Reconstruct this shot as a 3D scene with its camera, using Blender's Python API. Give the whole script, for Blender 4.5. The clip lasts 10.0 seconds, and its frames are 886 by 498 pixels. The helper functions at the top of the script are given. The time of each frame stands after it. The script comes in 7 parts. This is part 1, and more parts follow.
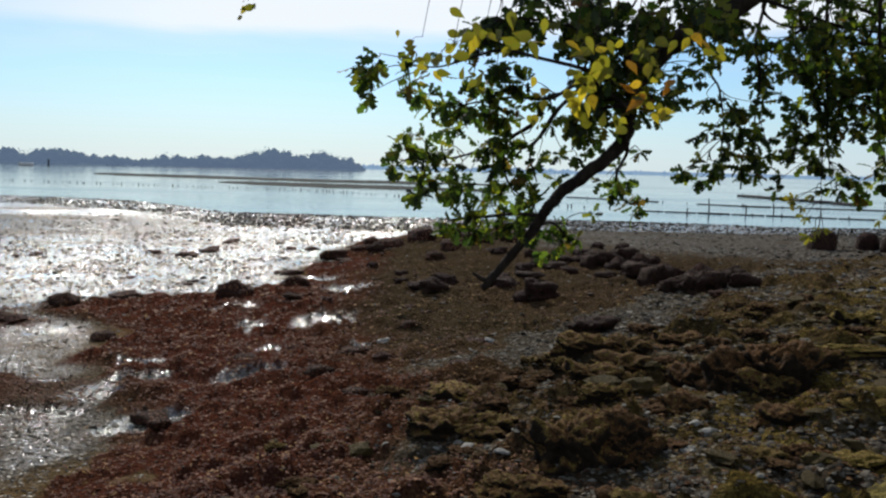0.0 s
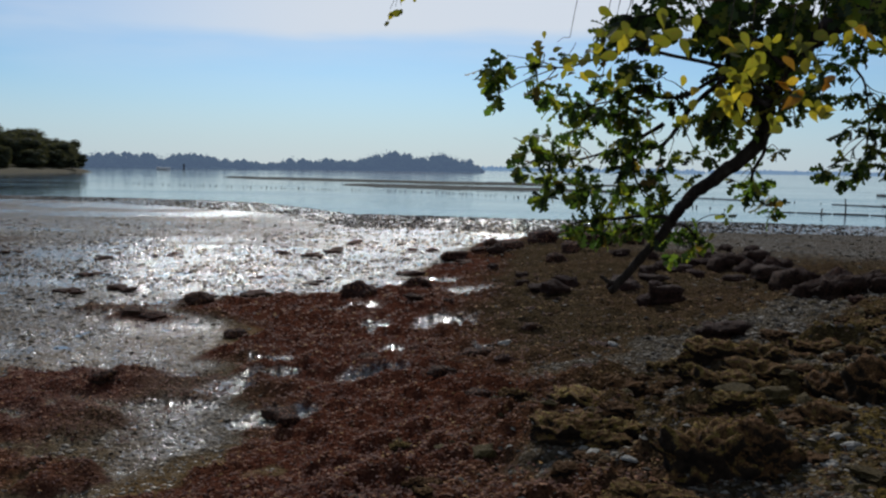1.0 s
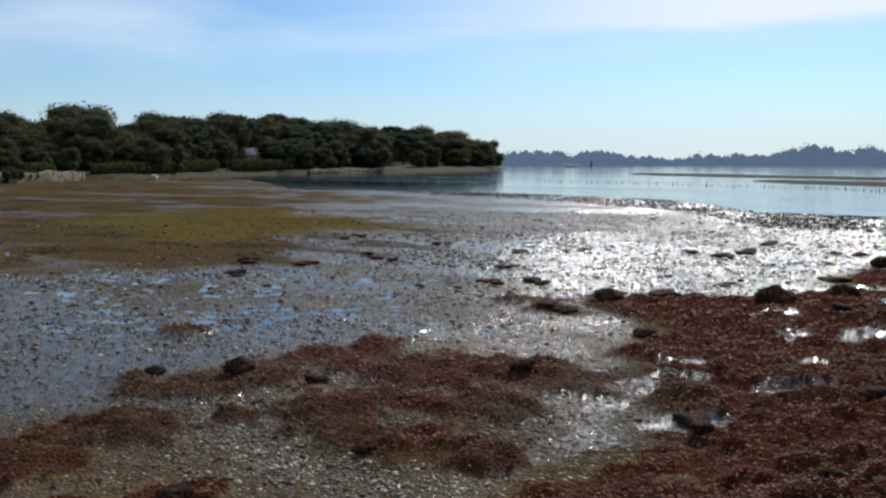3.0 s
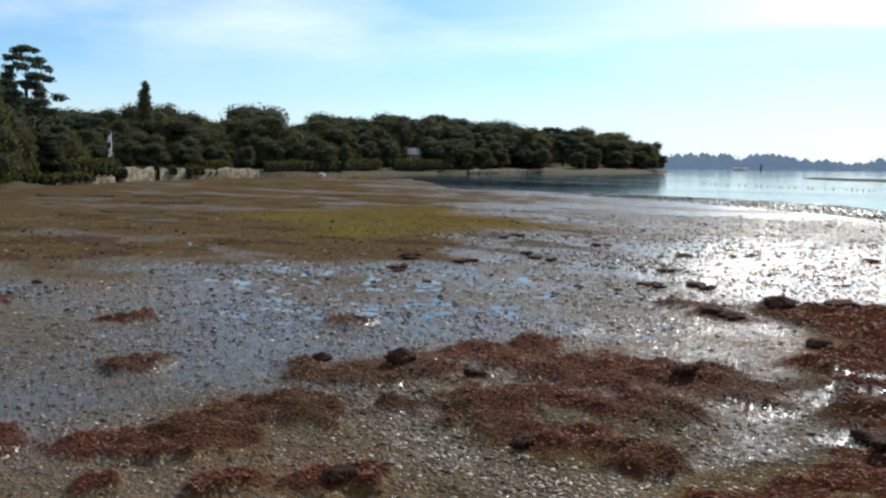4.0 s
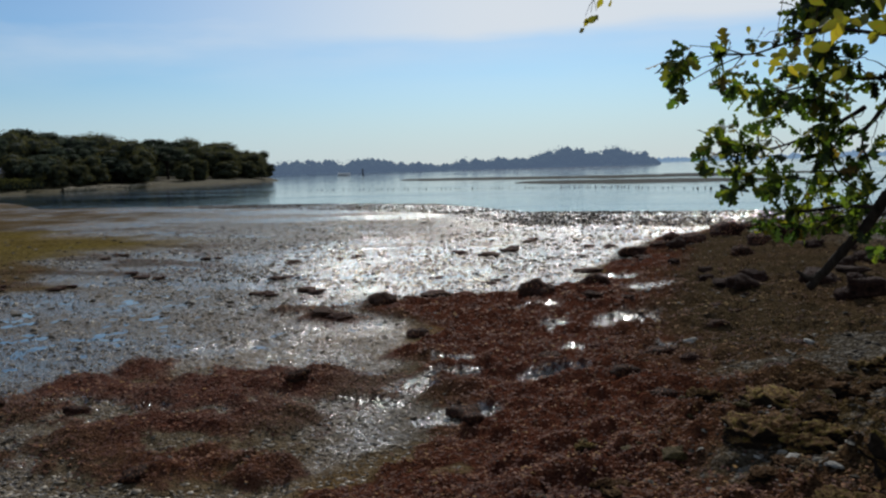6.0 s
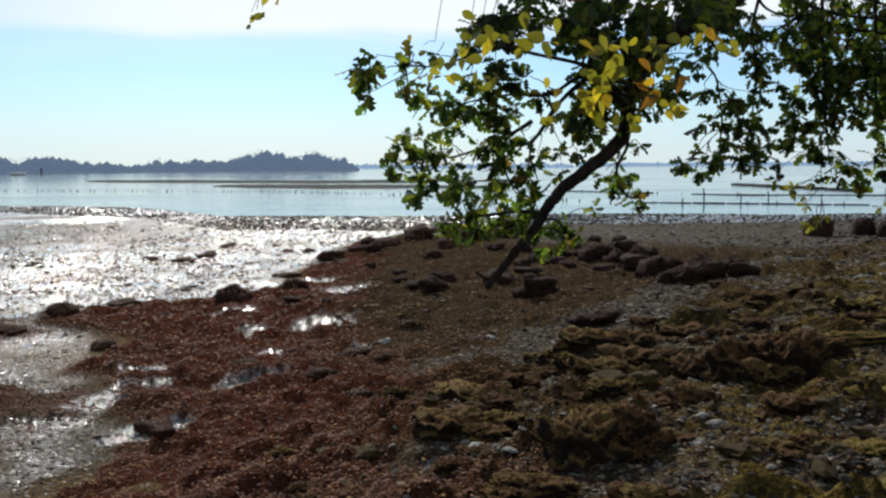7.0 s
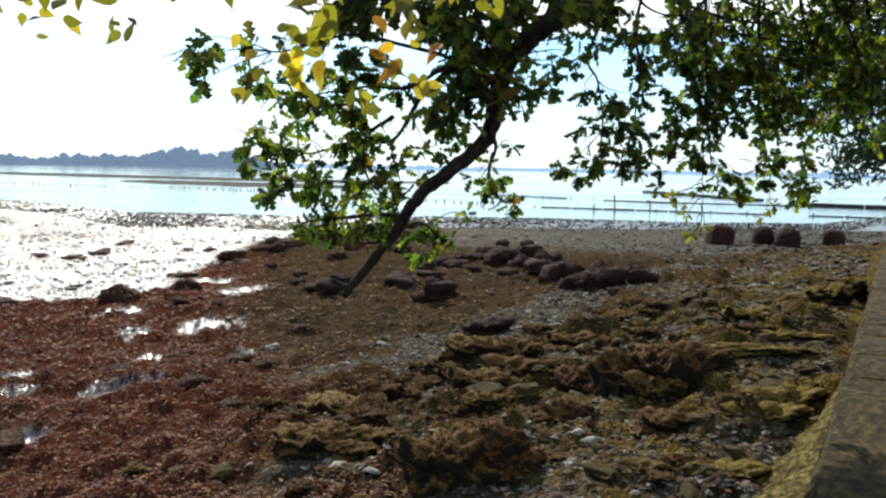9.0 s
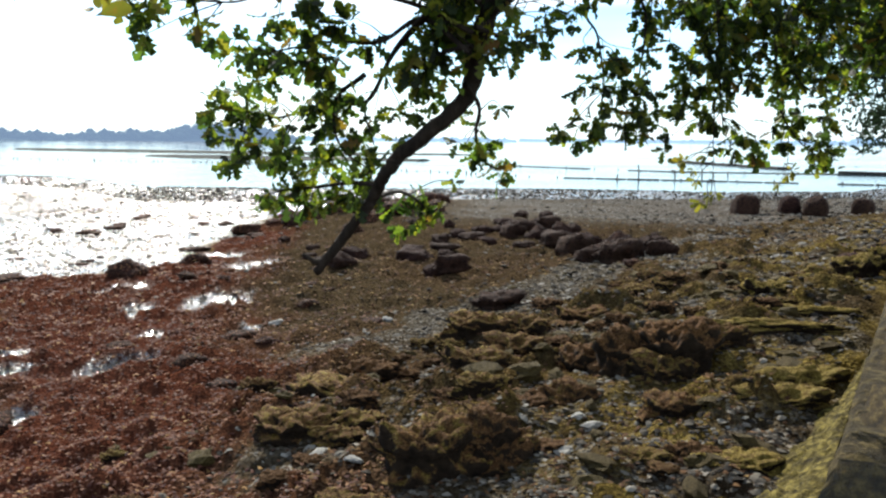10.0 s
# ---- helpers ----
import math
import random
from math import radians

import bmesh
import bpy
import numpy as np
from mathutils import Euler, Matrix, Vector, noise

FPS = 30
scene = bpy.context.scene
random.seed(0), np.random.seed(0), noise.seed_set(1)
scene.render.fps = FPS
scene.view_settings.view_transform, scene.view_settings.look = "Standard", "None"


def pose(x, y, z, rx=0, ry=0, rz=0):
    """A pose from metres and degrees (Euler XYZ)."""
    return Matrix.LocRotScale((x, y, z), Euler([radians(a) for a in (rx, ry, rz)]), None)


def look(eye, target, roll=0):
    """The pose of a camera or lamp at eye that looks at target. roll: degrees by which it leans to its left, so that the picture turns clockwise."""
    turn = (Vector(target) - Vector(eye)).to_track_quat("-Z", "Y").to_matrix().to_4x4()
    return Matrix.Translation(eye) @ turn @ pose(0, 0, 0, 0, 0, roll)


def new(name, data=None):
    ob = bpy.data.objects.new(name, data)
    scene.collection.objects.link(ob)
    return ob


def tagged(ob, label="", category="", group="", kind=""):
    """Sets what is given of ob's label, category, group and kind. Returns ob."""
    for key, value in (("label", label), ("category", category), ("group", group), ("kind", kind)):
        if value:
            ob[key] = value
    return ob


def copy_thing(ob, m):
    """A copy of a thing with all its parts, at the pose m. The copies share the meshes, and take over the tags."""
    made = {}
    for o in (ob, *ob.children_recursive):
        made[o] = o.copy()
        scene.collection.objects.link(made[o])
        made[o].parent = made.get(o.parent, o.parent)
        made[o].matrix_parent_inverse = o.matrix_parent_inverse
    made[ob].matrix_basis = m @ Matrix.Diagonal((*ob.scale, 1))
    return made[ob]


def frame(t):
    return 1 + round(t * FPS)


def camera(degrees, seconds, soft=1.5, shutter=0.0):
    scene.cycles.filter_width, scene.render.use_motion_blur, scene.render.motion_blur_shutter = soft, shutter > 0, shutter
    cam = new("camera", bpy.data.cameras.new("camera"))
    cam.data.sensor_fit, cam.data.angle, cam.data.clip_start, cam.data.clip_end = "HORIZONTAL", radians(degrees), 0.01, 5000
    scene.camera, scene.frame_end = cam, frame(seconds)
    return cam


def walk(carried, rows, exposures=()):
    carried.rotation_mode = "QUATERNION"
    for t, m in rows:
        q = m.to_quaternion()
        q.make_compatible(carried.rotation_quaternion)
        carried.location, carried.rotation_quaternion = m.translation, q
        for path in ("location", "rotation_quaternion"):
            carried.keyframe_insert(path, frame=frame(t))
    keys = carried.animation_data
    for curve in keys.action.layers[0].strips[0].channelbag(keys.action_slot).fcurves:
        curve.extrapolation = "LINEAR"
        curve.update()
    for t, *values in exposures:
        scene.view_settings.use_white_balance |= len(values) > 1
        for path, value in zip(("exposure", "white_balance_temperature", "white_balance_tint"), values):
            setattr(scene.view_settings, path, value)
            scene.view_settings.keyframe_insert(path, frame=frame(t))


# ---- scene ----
cam = camera(53.5, 10.0, soft=2.3)
PATH = [
    (0, (0.188, 0.045, 3.044), (0.208, 2.037, 2.862), 1.4),
    (0.5, (0.177, 0.068, 3.05), (0.068, 2.057, 2.865), 0.7),
    (1, (0.139, 0.063, 3.047), (-0.11, 2.039, 2.863), 0.9),
    (1.5, (0.117, 0.062, 3.05), (-0.339, 2.0, 2.863), 0.6),
    (2, (0.066, 0.053, 3.083), (-0.64, 1.914, 2.888), 0.6),
    (2.5, (0.034, 0.066, 3.086), (-0.884, 1.831, 2.887), 0.4),
    (3, (-0.022, 0.037, 3.09), (-1.109, 1.704, 2.889), 0.2),
    (3.2, (-0.049, 0.019, 3.091), (-1.195, 1.645, 2.886), 0.5),
    (4.3, (-0.058, -0.038, 3.023), (-1.458, 1.376, 2.825), 0.4),
    (4.5, (-0.072, 0.006, 3.034), (-1.463, 1.429, 2.837), -0.3),
    (5, (-0.001, 0.048, 3.028), (-1.261, 1.589, 2.835), -0.5),
    (5.5, (0.051, 0.051, 3.067), (-0.88, 1.811, 2.876), -0.8),
    (6.8, (0.143, 0.042, 3.07), (0.002, 2.028, 2.882), -1.1),
    (7, (0.147, 0.072, 3.059), (0.176, 2.063, 2.871), -0.3),
    (7.5, (0.208, 0.087, 3.057), (0.485, 2.058, 2.866), -1.3),
    (8, (0.365, 0.186, 3.066), (0.623, 2.159, 2.867), -2.2),
    (8.5, (0.486, 0.333, 3.055), (0.716, 2.311, 2.863), 0.0),
    (9, (0.544, 0.506, 3.044), (0.759, 2.486, 2.861), 1.2),
    (9.5, (0.639, 0.726, 3.045), (0.843, 2.704, 2.823), 1.2),
    (10, (0.844, 0.944, 3.002), (1.003, 2.923, 2.755), 0.6),
]
EXPOSURES = [(0, -0.08, 6300, 11), (0.5, -0.40, 6150, 11.5), (1, -0.50, 6050, 12), (2.5, -0.36, 6000, 12.5), (3.2, -0.05, 6100, 12), (4.5, 0.4, 6300, 11), (5, -0.05, 6200, 11), (5.5, -0.5, 6150, 11), (7, 0.0, 6350, 11), (8, 0.65, 6350, 9.5), (9, 0.75, 6350, 9),
             (10, 1.02, 6350, 9)]
walk(cam, [(t, look(e, g, r)) for t, e, g, r in PATH], EXPOSURES)

# ---- daylight: a low autumn sun over the bay, thin high cloud ----
SUN_AZ, SUN_EL = -11.0, 33.0  # degrees right of +y, degrees up


def sun_and_sky():
    az, el = radians(SUN_AZ), radians(SUN_EL)
    way = Vector((math.sin(az) * math.cos(el), math.cos(az) * math.cos(el), math.sin(el)))
    data = bpy.data.lights.new("sun", "SUN")
    data.energy, data.angle, data.color = 4.1, radians(0.6), (1.0, 0.93, 0.82)
    lamp = new("sun", data)
    lamp.rotation_euler = way.to_track_quat("Z", "Y").to_euler()
    world = bpy.data.worlds.new("sky")
    scene.world = world
    world.use_nodes = True
    n, l = world.node_tree.nodes, world.node_tree.links
    n.clear()
    out, bg = n.new("ShaderNodeOutputWorld"), n.new("ShaderNodeBackground")
    sky = n.new("ShaderNodeTexSky")
    sky.sky_type, sky.sun_disc = "NISHITA", False
    sky.sun_elevation, sky.sun_rotation = el, az
    sky.air_density, sky.dust_density, sky.ozone_density = 1.0, 0.35, 2.4
    # veils of high cloud, stretched along the wind
    co, mp = n.new("ShaderNodeTexCoord"), n.new("ShaderNodeMapping")
    mp.inputs["Scale"].default_value = (0.9, 2.2, 7.0)
    mp.inputs["Rotation"].default_value = (0.10, -0.07, 0.5)
    nz = n.new("ShaderNodeTexNoise")
    nz.inputs["Scale"].default_value, nz.inputs["Detail"].default_value, nz.inputs["Roughness"].default_value = 1.3, 5.0, 0.55
    ramp = n.new("ShaderNodeValToRGB")
    ramp.color_ramp.elements[0].position, ramp.color_ramp.elements[1].position = 0.39, 0.66
    sep, hi = n.new("ShaderNodeSeparateXYZ"), n.new("ShaderNodeMapRange")
    hi.inputs["From Min"].default_value, hi.inputs["From Max"].default_value = 0.07, 0.14
    mul, mix = n.new("ShaderNodeMath"), n.new("ShaderNodeMix")
    mul.operation, mix.data_type = "MULTIPLY", "RGBA"
    mix.inputs[7].default_value = (10.9, 11.3, 11.4, 1)
    l.new(co.outputs["Generated"], mp.inputs["Vector"])
    l.new(mp.outputs["Vector"], nz.inputs["Vector"])
    l.new(nz.outputs["Fac"], ramp.inputs["Fac"])
    l.new(co.outputs["Generated"], sep.inputs["Vector"])
    l.new(sep.outputs["Z"], hi.inputs["Value"])
    l.new(ramp.outputs["Color"], mul.inputs[0])
    l.new(hi.outputs["Result"], mul.inputs[1])
    # a broad white sweep of cloud over the bay, thinning out over the headland
    def calc(op, a, b):
        m = n.new("ShaderNodeMath")
        m.operation = op
        for k, v in enumerate((a, b)):
            if isinstance(v, float):
                m.inputs[k].default_value = v
            else:
                l.new(v, m.inputs[k])
        return m.outputs[0]

    def span(v, a, b, lo, hi_):
        m = n.new("ShaderNodeMapRange")
        m.interpolation_type = "SMOOTHSTEP"
        for key, val in (("From Min", a), ("From Max", b), ("To Min", lo), ("To Max", hi_)):
            m.inputs[key].default_value = val
        l.new(v, m.inputs["Value"])
        return m.outputs["Result"]

    lift = calc("ADD", sep.outputs["Z"], calc("MULTIPLY", calc("SUBTRACT", nz.outputs["Fac"], 0.5), 0.12))
    sweep = calc("MULTIPLY", span(lift, 0.125, 0.160, 0.0, 1.0), span(sep.outputs["X"], -0.70, -0.22, 0.05, 0.92))
    sweep = calc("MULTIPLY", sweep, span(sep.outputs["Z"], 0.20, 0.45, 1.0, 0.3))
    l.new(calc("MAXIMUM", calc("MULTIPLY", mul.outputs["Value"], 0.58), sweep), mix.inputs["Factor"])
    blue, haze, low = n.new("ShaderNodeMix"), n.new("ShaderNodeMix"), n.new("ShaderNodeMapRange")
    blue.data_type, blue.blend_type, haze.data_type = "RGBA", "MULTIPLY", "RGBA"
    blue.inputs["Factor"].default_value = 1.0
    blue.inputs[7].default_value = (0.76, 0.995, 1.18, 1)
    haze.inputs[7].default_value = (7.4, 8.7, 9.9, 1)
    low.inputs["From Min"].default_value, low.inputs["From Max"].default_value = 0.0, 0.115
    low.inputs["To Min"].default_value, low.inputs["To Max"].default_value = 0.65, 0.0
    low.interpolation_type = "SMOOTHSTEP"
    l.new(sep.outputs["Z"], low.inputs["Value"])
    l.new(sky.outputs["Color"], blue.inputs[6])
    l.new(blue.outputs[2], haze.inputs[6])
    l.new(low.outputs["Result"], haze.inputs["Factor"])
    l.new(haze.outputs[2], mix.inputs[6])
    l.new(mix.outputs[2], bg.inputs["Color"])
    bg.inputs["Strength"].default_value = 0.09
    l.new(bg.outputs["Background"], out.inputs["Surface"])


sun_and_sky()


# ---- materials ----
class Mat:
    """A node material with a principled surface and small helpers."""

    def __init__(self, name, rough=0.6, spec=0.5):
        self.mat = bpy.data.materials.new(name)
        self.mat.use_nodes = True
        self.t = self.mat.node_tree
        self.bsdf = self.t.nodes["Principled BSDF"]
        self.bsdf.inputs["Roughness"].default_value = rough
        self.bsdf.inputs["Specular IOR Level"].default_value = spec

    def node(self, kind, **inputs):
        nd = self.t.nodes.new(kind)
        for k, v in inputs.items():
            nd.inputs[k.replace("_", " ")].default_value = v
        return nd

    def link(self, a, b):
        self.t.links.new(a, b)

    def noise(self, scale, detail=4.0, rough=0.6, stretch=None):
        co = self.node("ShaderNodeTexCoord")
        nz = self.node("ShaderNodeTexNoise", Scale=scale, Detail=detail, Roughness=rough)
        if stretch:
            mp = self.node("ShaderNodeMapping", Scale=stretch)
            self.link(co.outputs["Object"], mp.inputs["Vector"])
            self.link(mp.outputs["Vector"], nz.inputs["Vector"])
        else:
            self.link(co.outputs["Object"], nz.inputs["Vector"])
        return nz.outputs["Fac"]

    def cells(self, scale, out="Distance"):
        co = self.node("ShaderNodeTexCoord")
        v = self.node("ShaderNodeTexVoronoi", Scale=scale)
        self.link(co.outputs["Object"], v.inputs["Vector"])
        return v.outputs[out]

    def ramp(self, fac, *stops):
        r = self.node("ShaderNodeValToRGB")
        els = r.color_ramp.elements
        while len(els) < len(stops):
            els.new(0.5)
        for e, (p, c) in zip(els, stops):
            e.position, e.color = p, (*c, 1) if len(c) == 3 else c
        self.link(fac, r.inputs["Fac"])
        return r.outputs["Color"]

    def mix(self, fac, a, b):
        m = self.node("ShaderNodeMix")
        m.data_type = "RGBA"
        for s, v in (("Factor", fac), ("A", a), ("B", b)):
            sock = m.inputs[s] if s == "Factor" else next(i for i in m.inputs if i.name == s and i.type == "RGBA")
            if isinstance(v, (int, float)):
                sock.default_value = v
            elif isinstance(v, tuple):
                sock.default_value = (*v, 1)
            else:
                self.link(v, sock)
        return next(o for o in m.outputs if o.type == "RGBA")

    def math(self, op, a, b=0.5, clamp=False):
        m = self.node("ShaderNodeMath")
        m.operation, m.use_clamp = op, clamp
        for i, v in enumerate((a, b)):
            if isinstance(v, (int, float)):
                m.inputs[i].default_value = v
            else:
                self.link(v, m.inputs[i])
        return m.outputs[0]

    def color(self, c):
        if isinstance(c, tuple):
            self.bsdf.inputs["Base Color"].default_value = (*c, 1)
        else:
            self.link(c, self.bsdf.inputs["Base Color"])
        return self

    def rough(self, r):
        self.link(r, self.bsdf.inputs["Roughness"])
        return self

    def bump(self, height, strength=0.5, distance=0.02):
        b = self.node("ShaderNodeBump", Strength=strength, Distance=distance)
        self.link(height, b.inputs["Height"])
        self.link(b.outputs["Normal"], self.bsdf.inputs["Normal"])
        return self


def shore_material():
    m = Mat("tidal_shore", 0.5)
    at = m.node("ShaderNodeAttribute")
    at.attribute_name = "cover"
    sep = m.node("ShaderNodeSeparateColor")
    m.link(at.outputs["Color"], sep.inputs["Color"])
    weed, stony, algae, wet = sep.outputs["Red"], sep.outputs["Green"], sep.outputs["Blue"], at.outputs["Alpha"]
    fine, mid, big = m.noise(38, 5, 0.65), m.noise(6.5, 5, 0.6), m.noise(0.16, 5, 0.6)
    grit = m.cells(26, "Color")
    mud = m.ramp(m.math("ADD", m.math("MULTIPLY", mid, 0.55), m.math("MULTIPLY", fine, 0.45)), (0.36, (0.034, 0.027, 0.016)), (0.5, (0.14, 0.108, 0.062)), (0.66, (0.31, 0.245, 0.155)))
    rust = m.ramp(fine, (0.3, (0.12, 0.058, 0.012)), (0.7, (0.24, 0.125, 0.025)))
    mud = m.mix(m.math("MULTIPLY", m.math("SUBTRACT", 1.0, m.math("MULTIPLY", wet, 0.7)), m.ramp(big, (0.42, (0, 0, 0)), (0.62, (0.8, 0.8, 0.8)))), mud, rust)
    g = m.node("ShaderNodeSeparateColor")
    m.link(grit, g.inputs["Color"])
    stone = m.ramp(g.outputs["Red"], (0.0, (0.016, 0.014, 0.012)), (0.5, (0.06, 0.052, 0.04)), (0.85, (0.13, 0.115, 0.09)), (1.0, (0.36, 0.34, 0.30)))
    base = m.mix(m.math("MULTIPLY", stony, 0.85), mud, stone)
    wd = m.ramp(fine, (0.28, (0.024, 0.006, 0.005)), (0.55, (0.10, 0.032, 0.020)), (0.8, (0.20, 0.075, 0.034)))
    wd = m.mix(stony, wd, m.ramp(fine, (0.28, (0.020, 0.012, 0.006)), (0.55, (0.074, 0.052, 0.026)), (0.8, (0.155, 0.115, 0.058))))
    edge = m.math("ADD", weed, m.math("MULTIPLY", m.math("SUBTRACT", fine, 0.5), 0.5))
    base = m.mix(m.math("SMOOTH_MIN", m.math("MULTIPLY", m.math("SUBTRACT", edge, 0.32), 5.0, True), 1.0), base, wd)
    gr = m.ramp(m.math("ADD", m.math("MULTIPLY", mid, 0.45), m.math("MULTIPLY", fine, 0.55)), (0.36, (0.022, 0.014, 0.005)), (0.5, (0.13, 0.092, 0.022)), (0.64, (0.32, 0.24, 0.07)))
    base = m.mix(m.math("MULTIPLY", algae, m.ramp(fine, (0.3, (0.35,) * 3), (0.62, (1,) * 3))), base, gr)
    tone = m.node("ShaderNodeAttribute")
    tone.attribute_name = "rust"
    ochre = m.ramp(mid, (0.25, (0.060, 0.042, 0.021)), (0.55, (0.125, 0.088, 0.044)), (0.8, (0.22, 0.16, 0.088)))
    olive = m.ramp(mid, (0.3, (0.085, 0.066, 0.016)), (0.7, (0.235, 0.188, 0.048)))
    ochre = m.mix(m.math("MULTIPLY", algae, m.ramp(big, (0.35, (0.3,) * 3), (0.6, (0.9,) * 3))), ochre, olive)
    base = m.mix(m.math("MULTIPLY", tone.outputs["Fac"], m.math("SUBTRACT", 1.0, weed, True)), base, ochre)
    # a film of water lies in the hollows of the wet mud
    hollow = m.math("ADD", m.math("MULTIPLY", m.noise(18.0, 3, 0.55, (1.0, 1.15, 1.0)), 0.88), m.math("MULTIPLY", m.noise(1.1, 3, 0.5), 0.12))
    film = m.math("MULTIPLY", m.math("ADD", m.math("SUBTRACT", hollow, 0.60), m.math("MULTIPLY", wet, 0.195)), 26.0, True)
    film = m.math("MULTIPLY", film, m.math("GREATER_THAN", wet, 0.12))
    m.color(m.mix(m.math("MULTIPLY", film, 0.55), m.mix(m.math("MULTIPLY", wet, 0.25), base, (0.022, 0.018, 0.012)), (0.03, 0.027, 0.022)))
    dry = m.math("ADD", m.math("MULTIPLY", fine, 0.3), 0.55)
    damp = m.math("SUBTRACT", dry, m.math("MULTIPLY", wet, 0.22), True)
    m.rough(m.math("ADD", m.math("MULTIPLY", damp, m.math("SUBTRACT", 1.0, film)), m.math("MULTIPLY", film, 0.14)))
    h = m.math("ADD", m.math("MULTIPLY", fine, 0.8), m.math("MULTIPLY", m.cells(26), 0.7))
    h = m.math("SUBTRACT", m.math("ADD", h, m.math("MULTIPLY", m.noise(7.5, 4, 0.6), 1.6)), m.math("MULTIPLY", hollow, 2.2))
    m.bump(h, 1.0, 0.06)
    bump = next(n for n in m.t.nodes if n.type == "BUMP")
    m.link(m.math("SUBTRACT", 1.0, m.math("MULTIPLY", film, 0.64)), bump.inputs["Strength"])
    m.link(m.math("ADD", m.math("MULTIPLY", film, 0.9), m.math("MULTIPLY", wet, 0.3)), m.bsdf.inputs["Specular IOR Level"])
    return m.mat


def water_material():
    m = Mat("shallow_sea", 0.05)
    m.bsdf.inputs["IOR"].default_value = 1.33
    m.color(m.ramp(m.noise(0.02, 3), (0.3, (0.018, 0.036, 0.05)), (0.7, (0.03, 0.05, 0.06))))
    wide, small = m.noise(0.35, 3, 0.5, (1, 2.2, 1)), m.noise(9.0, 3, 0.5, (1, 1.6, 1))
    m.rough(m.ramp(m.noise(0.03, 3, 0.5, (0.6, 2.5, 1)), (0.35, (0.05,) * 3), (0.7, (0.13,) * 3)))
    m.bump(m.math("ADD", wide, m.math("MULTIPLY", small, 0.07)), 0.45, 0.08)
    co, sep, lee = m.node("ShaderNodeTexCoord"), m.node("ShaderNodeSeparateXYZ"), m.node("ShaderNodeMapRange")
    m.link(co.outputs["Object"], sep.inputs["Vector"])
    m.link(sep.outputs["X"], lee.inputs["Value"])
    for key, val in (("From Min", -62.0), ("From Max", -15.0), ("To Min", 0.03), ("To Max", 0.40)):
        lee.inputs[key].default_value = val
    m.link(lee.outputs["Result"], next(q for q in m.t.nodes if q.type == "BUMP").inputs["Strength"])
    return m.mat


def leaf_material(name, stops, through_colour, share=0.45, rough=0.66, single=False):
    """Thin leaf: a glossy face and light that comes through it; each leaf has its own shade."""
    m = Mat(name, rough, 0.0 if rough > 0.9 else 0.28)
    rnd = m.node("ShaderNodeNewGeometry").outputs["Random Per Island"]
    if single:  # leaves that are objects of their own, with brown blotches
        rnd = m.node("ShaderNodeObjectInfo").outputs["Random"]
    c = m.ramp(rnd, *stops)
    if single:
        c = m.mix(m.ramp(m.noise(3.5, 4, 0.6), (0.5, (0, 0, 0)), (0.72, (0.85, 0.85, 0.85))), c, (0.11, 0.055, 0.014))
    m.color(c)
    tr = m.node("ShaderNodeBsdfTranslucent")
    hue = m.node("ShaderNodeMix")
    hue.data_type, hue.blend_type = "RGBA", "MULTIPLY"
    ins = [i for i in hue.inputs if i.type == "RGBA"]
    hue.inputs["Factor"].default_value = 1.0
    m.link(c, ins[0])
    ins[1].default_value = (*through_colour, 1)
    m.link(next(o for o in hue.outputs if o.type == "RGBA"), tr.inputs["Color"])
    mx = m.node("ShaderNodeMixShader")
    mx.inputs[0].default_value = share
    m.link(m.bsdf.outputs[0], mx.inputs[1])
    m.link(tr.outputs[0], mx.inputs[2])
    m.link(mx.outputs[0], m.t.nodes["Material Output"].inputs["Surface"])
    return m.mat


def grained(name, stops, scale, rough=0.8, bump=0.6, distance=0.02, stretch=None, random_tint=0.0):
    m = Mat(name, rough, 0.15 if rough > 0.55 else 0.5)
    nz = m.noise(scale, 6, 0.65, stretch)
    c = m.ramp(nz, *stops)
    if random_tint:
        r = m.node("ShaderNodeObjectInfo").outputs["Random"]
        c = m.mix(m.math("MULTIPLY", r, random_tint), c, (0.05, 0.034, 0.018))
    m.color(c)
    m.bump(m.math("ADD", nz, m.math("MULTIPLY", m.noise(scale * 4.5, 4, 0.6, stretch), 0.5)), bump, distance)
    return m.mat


def island_material(name, stops, rough, spec=0.5, stain=None):
    """Each small piece has its own shade; stain adds wider drifts of another tone."""
    m = Mat(name, rough, spec)
    c = m.ramp(m.node("ShaderNodeNewGeometry").outputs["Random Per Island"], *stops)
    if stain:
        c = m.mix(m.ramp(m.noise(1.1, 5, 0.65), (0.46, (0, 0, 0)), (0.64, (0.85, 0.85, 0.85))), c, stain)
    m.color(c)
    return m.mat


def distance_material(name, colour, haze_glow):
    """Far shores; a bluish glow in the material stands in for sea haze."""
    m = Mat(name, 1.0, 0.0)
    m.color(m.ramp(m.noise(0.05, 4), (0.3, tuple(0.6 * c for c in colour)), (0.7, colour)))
    m.bsdf.inputs["Emission Color"].default_value = (*haze_glow, 1)
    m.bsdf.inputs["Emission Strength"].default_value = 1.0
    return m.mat


